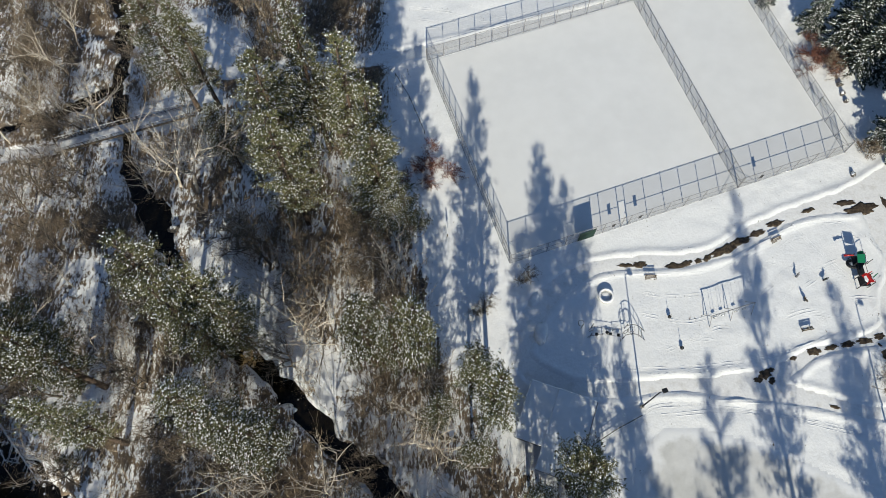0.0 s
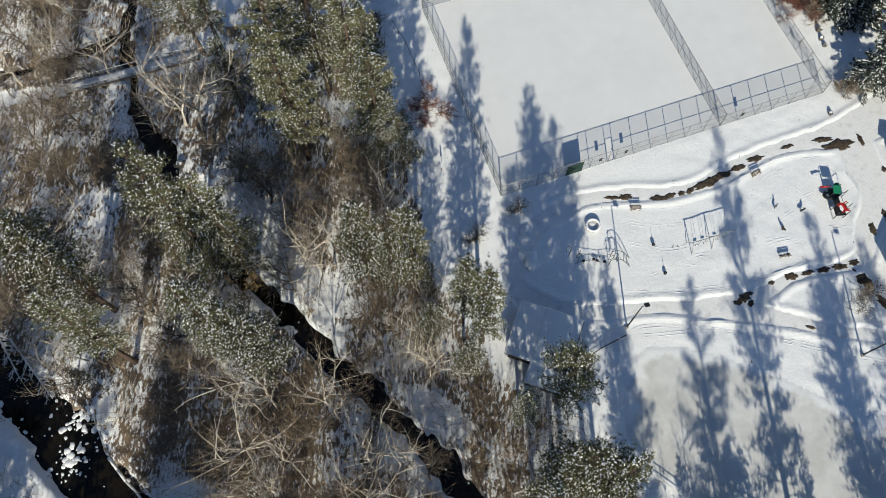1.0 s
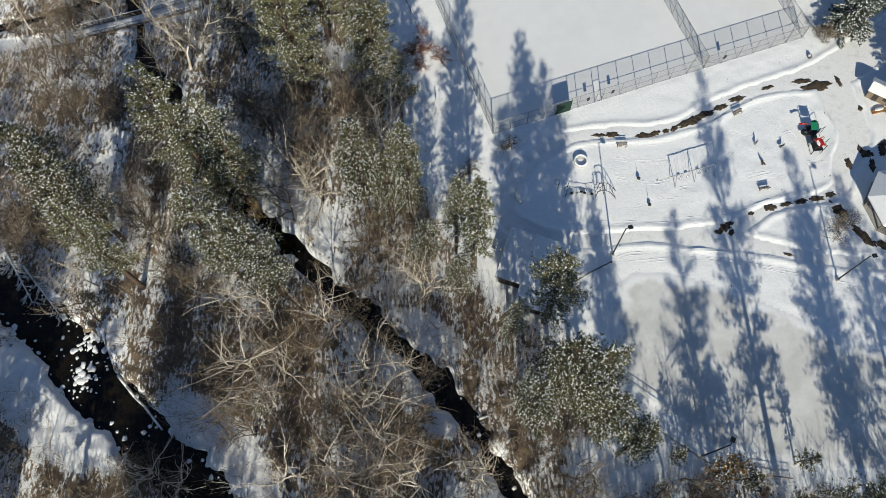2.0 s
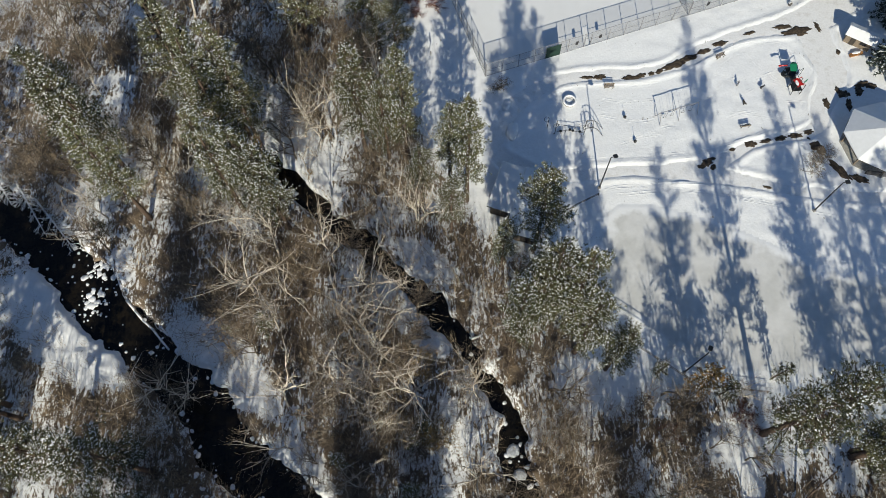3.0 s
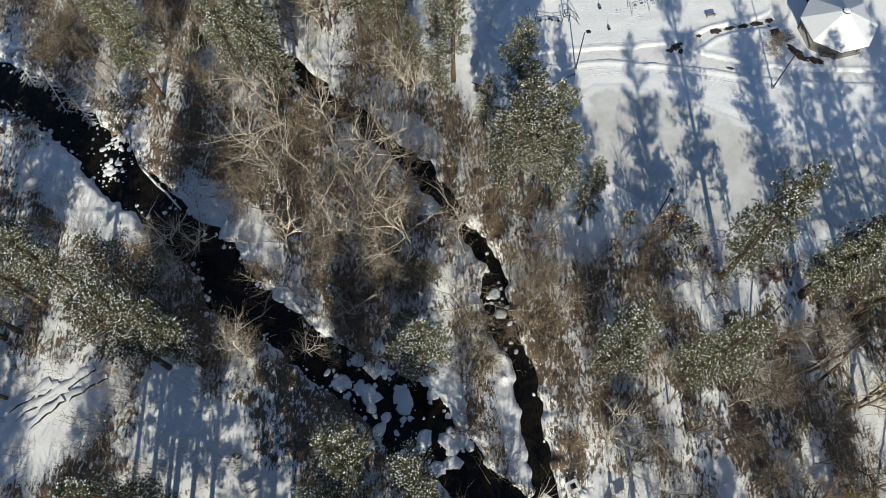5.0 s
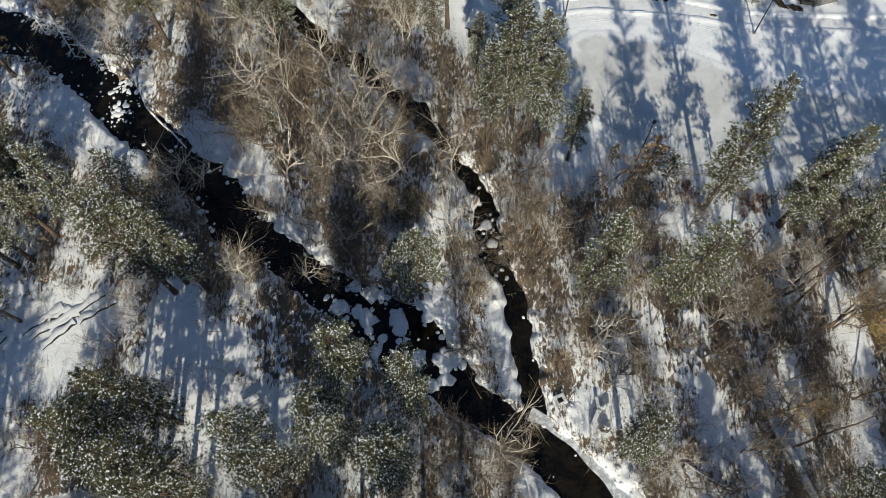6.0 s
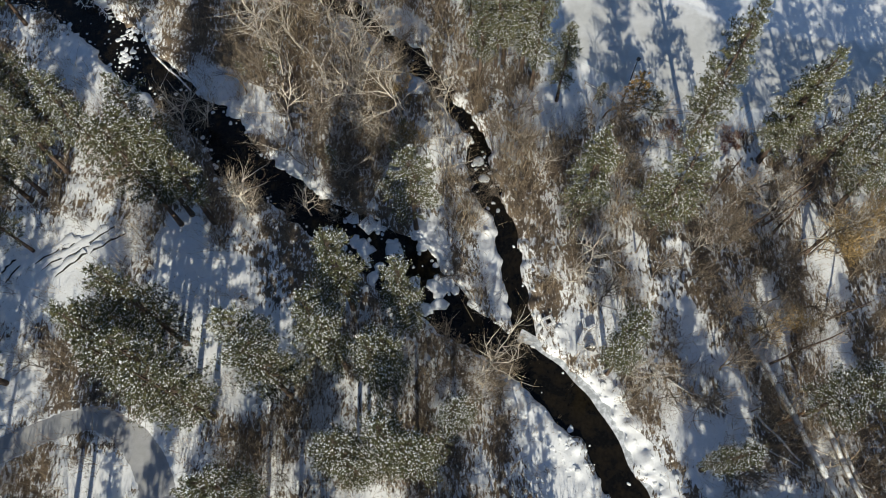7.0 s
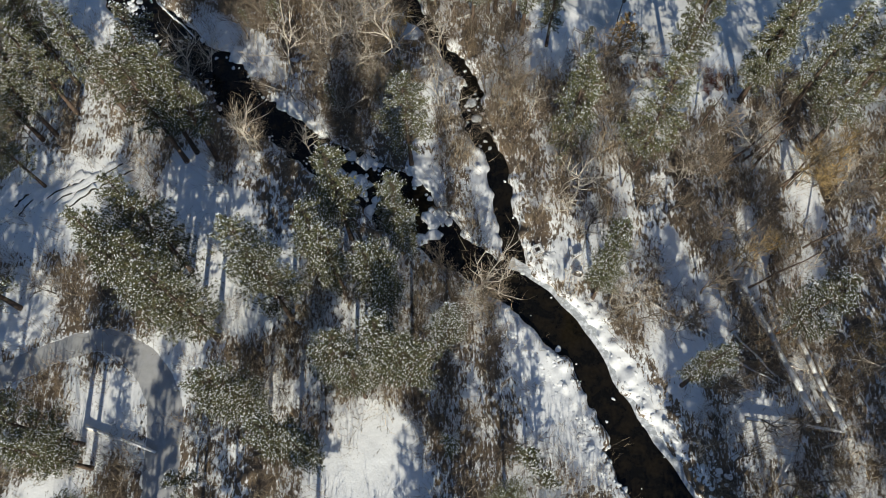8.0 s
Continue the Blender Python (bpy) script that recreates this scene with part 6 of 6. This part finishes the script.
def water_intake():
    ob = thing("concrete_vault", "square concrete vault with a dark open hatch", "vault", (22.2, -52.7, -0.2), 24)
    ob.scale = (0.75, 0.75, 0.8)
    w = Geo()
    for x, y, a, b in ((0, 0.8, 2.3, 0.6), (0, -0.8, 2.3, 0.6), (0.85, 0, 0.6, 1.0), (-0.85, 0, 0.6, 1.0)):
        w.box((x, y, 0.35), (a, b, 1.1), bevel=0.05)
    part("wall", w, concrete_mat, ob)
    part("hatch", Geo().box((0, 0, 0.45), (1.1, 1.0, 0.05)), dark_steel_mat, ob)
    rim = Geo()
    for x, y, a, b in ((0, 0.82, 2.35, 0.62), (0, -0.82, 2.35, 0.62), (0.86, 0, 0.6, 1.02), (-0.86, 0, 0.6, 1.02)):
        rim.box((x, y, 0.98), (a, b, 0.22), bevel=0.09)
    part("snow_rim", rim, snow_mat, ob)
    ob = thing("headgate", "concrete wing walls of a headgate under snow", "headgate", (27.8, -54.4, -0.3), 62)
    ob.scale = (0.8, 0.8, 0.8)
    part("wall", Geo().box((-1.2, 0, 0.5), (3.4, 0.8, 1.6), bevel=0.05).box((1.2, 0.7, 0.5), (2.4, 0.6, 1.6), pose(0, 0, 0, 0, 0, 35), 0.05).box((1.2, -0.7, 0.5), (2.4, 0.6, 1.6), pose(0, 0, 0, 0, 0, -35), 0.05), concrete_mat, ob)
    part("snow_cap", Geo().box((-1.2, 0, 1.38), (3.4, 0.84, 0.22), bevel=0.09).box((1.2, 0.7, 1.38), (2.4, 0.64, 0.22), pose(0, 0, 0, 0, 0, 35), 0.09).box((1.2, -0.7, 1.38), (2.4, 0.64, 0.22), pose(0, 0, 0, 0, 0, -35), 0.09), snow_mat, ob)


trail_board()
picnic_table(-24.9, -52.4, 30)
water_intake()


# ---- ice and snow-capped stones in the creeks ----
def domes(name, x, y, r, z, rng, mat, label, category, high=0.5):
    """Many rounded caps in one mesh."""
    n, k = len(x), 8
    a = np.arange(k) * 2 * math.pi / k
    wob = rng.uniform(0.7, 1.3, (n, k))
    long, turn = rng.uniform(1.0, 1.6, n)[:, None], rng.uniform(0, math.pi, n)[:, None]
    wob = wob * (1 + (long - 1) * np.abs(np.cos(a[None] - turn)))
    rows = []
    for lift, width in ((-0.25, 0.9), (0.25, 1.0), (0.8, 0.65)):
        rows.append(np.stack([x[:, None] + np.cos(a) * r[:, None] * wob * width, y[:, None] + np.sin(a) * r[:, None] * wob * width, np.broadcast_to((z + lift * high * r)[:, None], (n, k))], 2))
    top = np.stack([x, y, z + high * r], 1)[:, None]
    verts = np.concatenate(rows + [top], 1).reshape(-1, 3)
    base = np.arange(n)[:, None, None] * (3 * k + 1)
    f = []
    for q in range(2):
        for j in range(k):
            u, v = q * k + j, q * k + (j + 1) % k
            f += [(u, v, v + k), (u, v + k, u + k)]
    f += [(2 * k + j, 2 * k + (j + 1) % k, 3 * k) for j in range(k)]
    faces = (base + np.array(f)[None]).reshape(-1, 3)
    return tagged(new(name, triangles(name, verts, faces, mat, True)), label, category, kind="stuff")


def along_stream(line, rng, n, lo, hi, edge, stray=0.5):
    """Places along a stretch of a stream; edge: how strongly they keep to the banks."""
    keep = line[(line[:, 1] > lo) & (line[:, 1] < hi) & (np.abs(line[:, 0]) < 95)]
    i = rng.integers(0, len(keep) - 1, n)
    d = np.gradient(keep[:, :2], axis=0)[i]
    d /= np.linalg.norm(d, axis=1)[:, None]
    s = rng.uniform(-1, 1, n)
    s = np.sign(s) * np.abs(s) ** edge
    off = keep[i, 2] * s * 1.05
    return keep[i, 0] - d[:, 1] * off + rng.normal(size=n) * stray, keep[i, 1] + d[:, 0] * off + rng.normal(size=n) * stray


def creek_ice():
    rng = np.random.default_rng(9)
    spots = [(cx + rng.normal(size=n) * 1.1, cy + rng.normal(size=n) * 1.1) for cx, cy, n in ((-54.7, 0.2, 60), (-54.8, 6.0, 40), (-57.0, -4.5, 22))]
    spots += [along_stream(RIVER, rng, 26, -10, 12, 0.9), along_stream(RIVER, rng, 230, -40, 24, 0.13), along_stream(RIVER, rng, 90, -50, -33, 0.6), along_stream(RIVER, rng, 30, -110, -56, 0.15),
             along_stream(BROOK, rng, 14, -50, -12, 0.4), along_stream(BROOK, rng, 26, -12, 100, 0.3)]
    x, y = np.concatenate([s[0] for s in spots]), np.concatenate([s[1] for s in spots])
    r = 0.09 + 0.36 * rng.random(len(x)) ** 2.0
    domes("stream_stones", x, y, r, np.full(len(x), WATER + 0.02), rng, snow_mat, "snow-capped stones and ice cakes in the dark creek", "stones", 0.32)
    x, y = along_stream(RIVER, rng, 46, -51, -35, 0.8)
    domes("ice_pans", x, y, rng.uniform(0.3, 1.25, len(x)), np.full(len(x), WATER), rng, snow_mat, "snow-covered ice pans at the meeting of the creeks", "ice", 0.22)
    a, b = along_stream(BROOK, rng, 9, -36, -12, 0.6)
    a, b = np.append(a, (11.8, 12.6)), np.append(b, (-22.6, -26.2))
    domes("snow_pillows", a, b, np.append(rng.uniform(0.2, 0.5, 9), (0.8, 0.85)), np.full(len(a), WATER + 0.02), rng, ice_mat, "grey pillows of ice on stones in the narrow brook", "stones", 0.24)
    spots = []
    for line, n, lo, hi in ((RIVER, 620, -100, -57), (RIVER, 110, -56, 24), (BROOK, 80, -56, 30)):
        wide = line.copy()
        wide[:, 2] += 2.2 if n < 500 else 4.5
        spots.append(along_stream(wide, rng, n, lo, hi, 0.2 if n < 500 else 0.45))
    x, y = np.concatenate([s[0] for s in spots]), np.concatenate([s[1] for s in spots])
    far = stream_gap(x, y) > 0.4
    x, y = x[far], y[far]
    domes("bank_hummocks", x, y, 0.10 + 0.34 * rng.random(len(x)) ** 1.8, land(x, y)[0] - 0.03, rng, snow_mat, "low hummocks of snow along the creek banks", "snow", 0.22)
    g = RIVER[(RIVER[:, 1] < -57) & (RIVER[:, 1] > -100)].copy()
    d = np.gradient(g[:, :2], axis=0)
    d /= np.linalg.norm(d, axis=1)[:, None]
    g[:, 0] -= d[:, 1] * (g[:, 2] + 0.2)
    g[:, 1] += d[:, 0] * (g[:, 2] + 0.2)
    g[:, 2] = 0.5 + 0.8 * wavy(g[:, 0], g[:, 1], 3.0, 33)
    verts, quads = strip(g, WATER + 0.05, 0, 0.04, 3)
    tagged(new("ice_shelf", triangles("ice_shelf", verts, quads, ice_mat, True)), "grey shelf ice along the creek's bank", "ice", kind="structure")


creek_ice()


TRAILS = ([(19.8, 14.4), (27.6, 18.8), (31.3, 20.2), (41.1, 19.6), (50.7, 17.9), (55.3, 16.7), (72, 13)], [(16, 33), (20, 38.5), (28, 40.3), (36, 40.4), (42, 41.6), (49, 46), (57, 49.2), (63, 49), (67, 44), (66, 36), (58, 31), (50, 28), (42, 26.4), (30, 25.6), (20, 26.2)],
              [(29.5, 37.6), (34, 37.0), (38.5, 37.4)], [(50, 33.2), (53, 34.2), (55.5, 34.8)], [(58, 44), (61, 46), (65, 47)], [(54, 38), (59, 41), (62, 40)], [(44, 33), (49, 38), (52, 41)], [(36, 30), (41, 32), (44, 31)],
          [(-10.2, 93.8), (0.2, 92.2), (6.4, 89.8), (13.7, 91.0), (21.1, 94.1)],
          [(-8.1, 91.2), (-0.8, 89.9), (5.4, 92.1), (8.6, 94.4)],
          [(-3.9, 88.9), (6.4, 88.3), (18.8, 91.2), (29.4, 94.4)],
          [(3.4, 94.0), (9.5, 91.0), (16.8, 92.5)],
          [(54.7, 48.9), (58.5, 44.2), (62.3, 40.2), (66.9, 37.8)],
          [(49.7, 42.8), (56.5, 41.5), (60.8, 42.9)],
          [(30.1, 37.6), (34.0, 37.0), (38.0, 37.2)],
          [(58.6, 35.6), (62.7, 36.7), (67.5, 36.1)],
          [(55.0, 31.6), (60.9, 37.9), (66.0, 43.8), (70.3, 45.0)],
          [(51.5, 34.5), (56.3, 33.9), (62.0, 32.7)],
          [(47.4, 40.4), (53.2, 45.8), (56.4, 47.0)],
          [(60.2, 33.8), (67.3, 40.2), (71.5, 41.3)],
          [(31.2, 27.9), (37.2, 30.1), (43.9, 28.9)],
          [(50.7, 35.7), (53.2, 39.2), (52.7, 42.8)],
          [(28.8, 34.2), (35.6, 32.9), (40.6, 34.0)],
          [(41.5, 25.0), (49.3, 26.1), (54.3, 27.4)],
          [(30.4, 18.7), (40.8, 19.3), (51.9, 17.8), (60.8, 15.6)],
          [(33.4, 20.3), (46.6, 20.7), (59.5, 19.0), (72.4, 17.8)])


def tracks():
    """Thin ridges of snow that skis, sledges and boots have pushed up along the trails."""
    verts, quads, n = [], [], 0
    for k, t in enumerate(TRAILS):
        line = spline([(*p, 0.13) for p in t], 0.35)
        for shift in (-0.24, 0.24):
            d = np.gradient(line[:, :2], axis=0)
            d /= np.linalg.norm(d, axis=1)[:, None] + 1e-9
            side = np.stack([-d[:, 1], d[:, 0]], 1)
            mid = line[:, :2] + side * (shift + 0.12 * (wavy(line[:, 0], line[:, 1], 1.1, k) - 0.5)[:, None])
            rows = [mid - side * 0.14, mid, mid + side * 0.14]
            lift = 0.075 * wavy(mid[:, 0], mid[:, 1], 0.8, k + 3)
            pts = np.concatenate([np.column_stack([q, land(q[:, 0], q[:, 1])[0] + (lift if j == 1 else -0.05)]) for j, q in enumerate(rows)])
            m = len(line)
            i = np.arange(m - 1)
            quads += [np.stack([j * m + i, (j + 1) * m + i, (j + 1) * m + i + 1, j * m + i + 1], 1) + n for j in range(2)]
            verts.append(pts)
            n += 3 * m
    tagged(new("snow_tracks", triangles("snow_tracks", np.concatenate(verts), np.concatenate(quads), snow_mat, True)), "low ridges of snow along ski and sledge tracks", "snow", kind="stuff")


def clods():
    """Clods of snow thrown up along the path edges and along trodden trails."""
    rng = np.random.default_rng(12)
    xs, ys = [], []
    for name, line, _ in PATHS[:3]:
        wide = line.copy()
        wide[:, 2] += 0.5
        x, y = along_stream(wide, rng, 1300, -20, 60, 0.06, 0.3)
        xs.append(x)
        ys.append(y)
    for t in TRAILS:
        line = spline([(*p, 0.25) for p in t], 0.5)
        n = len(line) * 4
        x, y = along_stream(line, rng, n, -20, 120, 1.0, 0.08)
        xs.append(x)
        ys.append(y)
    x, y = np.concatenate(xs), np.concatenate(ys)
    r = rng.uniform(0.02, 0.075, len(x))
    v, f = blobs(np.stack([x, y, land(x, y)[0]], 1), rng.normal(size=(len(x), 3)) * np.array([1, 1, 0]), r, rng)
    tagged(new("snow_clods", triangles("snow_clods", v, f, snow_mat, True)), "clods of snow along paths and trodden trails", "snow", kind="stuff")


clods()
tracks()


def snow_heap(x, y, a, b, turn):
    ob = thing("snow_heap", "lumpy heap of shovelled snow beside the path", "snow heap", (x, y, height_at(x, y) - 0.1), turn, "snow heaps")
    part("heap", Geo().lump((0, 0, 0), (a, b, 0.7), random, 0.16, 5, 14, True), snow_mat, ob, smooth=True)


snow_heap(13.5, 31.0, 1.9, 1.1, 75)
snow_heap(12.7, 36.6, 1.2, 0.8, 60)

# ---- garden shrubs ----
for x, y, h in ((5.1, 35.0, 2.4), (12.0, 40.0, 2), (64.2, 24.4, 3), (-13.8, 76.5, 3), (70.3, 61.2, 3.2), (69.5, 63.5, 3), (-19.5, 92.0, 2.5), (66.5, 79.0, 3)):
    shrub(x, y, h)
STOCK["redbush", 0] = ("red_shrub", bare_meshes(73, 3, 1.5, red_wood_mat, 5, 6), "dense leafless shrub with dark red twigs", "shrub", "red shrubs", 3)
STOCK["redbush", 0][1][1].materials[0] = red_wood_mat
plant("redbush", 0, -4.5, 60.2, 3)
for x, y, h in ((65.0, 81.5, 2.6), (67.8, 79.5, 2.4), (35.2, -19.8, 1.1), (45.8, -18.6, 1.5), (55.6, -19.5, 1.7)):
    plant("redbush", 0, x, y, h)


# ---- undergrowth ----
def brush_template(rng, stems, height, spread):
    """Triangles of one thicket: thin stems that fork into twigs."""
    tri = []
    for _ in range(stems):
        p = np.array([rng.normal() * spread * 0.35, rng.normal() * spread * 0.35, -0.1])
        d = unit(np.array([rng.normal() * 0.35, rng.normal() * 0.35, 1.0]))
        h = height * rng.uniform(0.5, 1.1)
        s = unit(np.cross(d, rng.normal(size=3))) * 0.03
        tip = p + d * h
        tri.append((p + s, p - s, tip))
        for _ in range(4):
            t = rng.uniform(0.3, 0.9)
            w = unit(d + rng.normal(size=3) * np.array([0.8, 0.8, 0.4]))
            q = p + d * h * t
            s2 = unit(np.cross(w, rng.normal(size=3))) * 0.021
            tri.append((q + s2, q - s2, q + w * h * rng.uniform(0.2, 0.42)))
    return np.array(tri)


def scatter(rng, n, box, density):
    x, y = rng.uniform(box[0], box[1], n), rng.uniform(box[2], box[3], n)
    keep = rng.random(n) < density(x, y)
    return x[keep], y[keep]


def strew(name, templates, x, y, rng, lo, hi, mat, label, category, sink=0.0):
    """Many turned and scaled copies of the templates in one mesh."""
    z = land(x, y)[0] - sink
    out = []
    for k, t in enumerate(templates):
        pick = np.arange(len(x)) % len(templates) == k
        n = pick.sum()
        a, s = rng.uniform(0, 6.283, n), rng.uniform(lo, hi, n)
        c, sn = np.cos(a) * s, np.sin(a) * s
        v = t.reshape(-1, 3)
        px = v[None, :, 0] * c[:, None] - v[None, :, 1] * sn[:, None] + x[pick][:, None]
        py = v[None, :, 0] * sn[:, None] + v[None, :, 1] * c[:, None] + y[pick][:, None]
        pz = v[None, :, 2] * s[:, None] + z[pick][:, None]
        out.append(np.stack([px, py, pz], 2).reshape(-1, 3))
    verts = np.concatenate(out)
    me = triangles(name, verts, np.arange(len(verts)).reshape(-1, 3), mat)
    return tagged(new(name, me), label, category, kind="stuff")


VIEW = (-92, 98, -112, 104)


def clear_of_bridge(x, y):
    """0 beside the footbridge, whose sunny side is kept open, and 1 elsewhere."""
    u = (x + 67.2) * 0.953 + (y - 64.0) * 0.304
    v = -(x + 67.2) * 0.304 + (y - 64.0) * 0.953
    return 1 - step(-3, 0, u) * step(-27, -24, -u) * step(-4.5, -3.0, v) * step(-2.5, -1.2, -v)


def thicket(x, y):
    # brush thins out in the same streaks of sun and shade
    return wood_share(x, y) * step(0.4, 1.2, stream_gap(x, y)) * step(0.2, 0.8, path_gap(x, y)) * np.clip(0.6 + 1.5 * (wavy(x, y, 8, 21) - 0.5) + 1.6 * (wavy(x * 2.2, y * 0.6, 5, 27) - 0.5), 0.03, 1) * clear_of_bridge(x, y)


rng = np.random.default_rng(5)
x, y = scatter(rng, 11500, VIEW, thicket)
strew("undergrowth", [brush_template(rng, 15, 2.5, 1.7) for _ in range(6)], x, y, rng, 0.6, 1.4, brush_mat, "leafless brown undergrowth of thin twigs", "undergrowth")
x, y = scatter(rng, 15000, VIEW, thicket)
strew("saplings", [brush_template(rng, 8, 5.5, 2.2) for _ in range(6)], x, y, rng, 0.6, 1.3, sapling_mat, "thin leafless saplings that stand close together", "saplings")
x, y = scatter(rng, 22000, VIEW, lambda x, y: thicket(x, y) * step(0.35, 0.65, wavy(x, y, 6, 22)))


def grass_template(rng):
    tri = []
    for _ in range(14):
        p = np.array([rng.normal() * 0.22, rng.normal() * 0.22, -0.05])
        d = unit(np.array([rng.normal() * 0.5, rng.normal() * 0.5, 1.0]))
        s = unit(np.cross(d, rng.normal(size=3))) * 0.02
        tri.append((p + s, p - s, p + d * rng.uniform(0.4, 0.9)))
    return np.array(tri)


strew("dead_grass", [grass_template(rng) for _ in range(5)], x, y, rng, 0.7, 1.5, grass_mat, "straw-coloured dead grass that sticks out of the snow", "grass")

x, y = scatter(rng, 11000, VIEW, thicket)
z = land(x, y)[0] + rng.uniform(0.2, 2.2, len(x))
v, f = blobs(np.stack([x, y, z], 1), rng.normal(size=(len(x), 3)) * np.array([1, 1, 0.2]), rng.uniform(0.05, 0.15, len(x)), rng)
tagged(new("brush_snow", triangles("brush_snow", v, f, clump_snow_mat, True)), "small pads of snow caught in the undergrowth", "snow", kind="stuff")
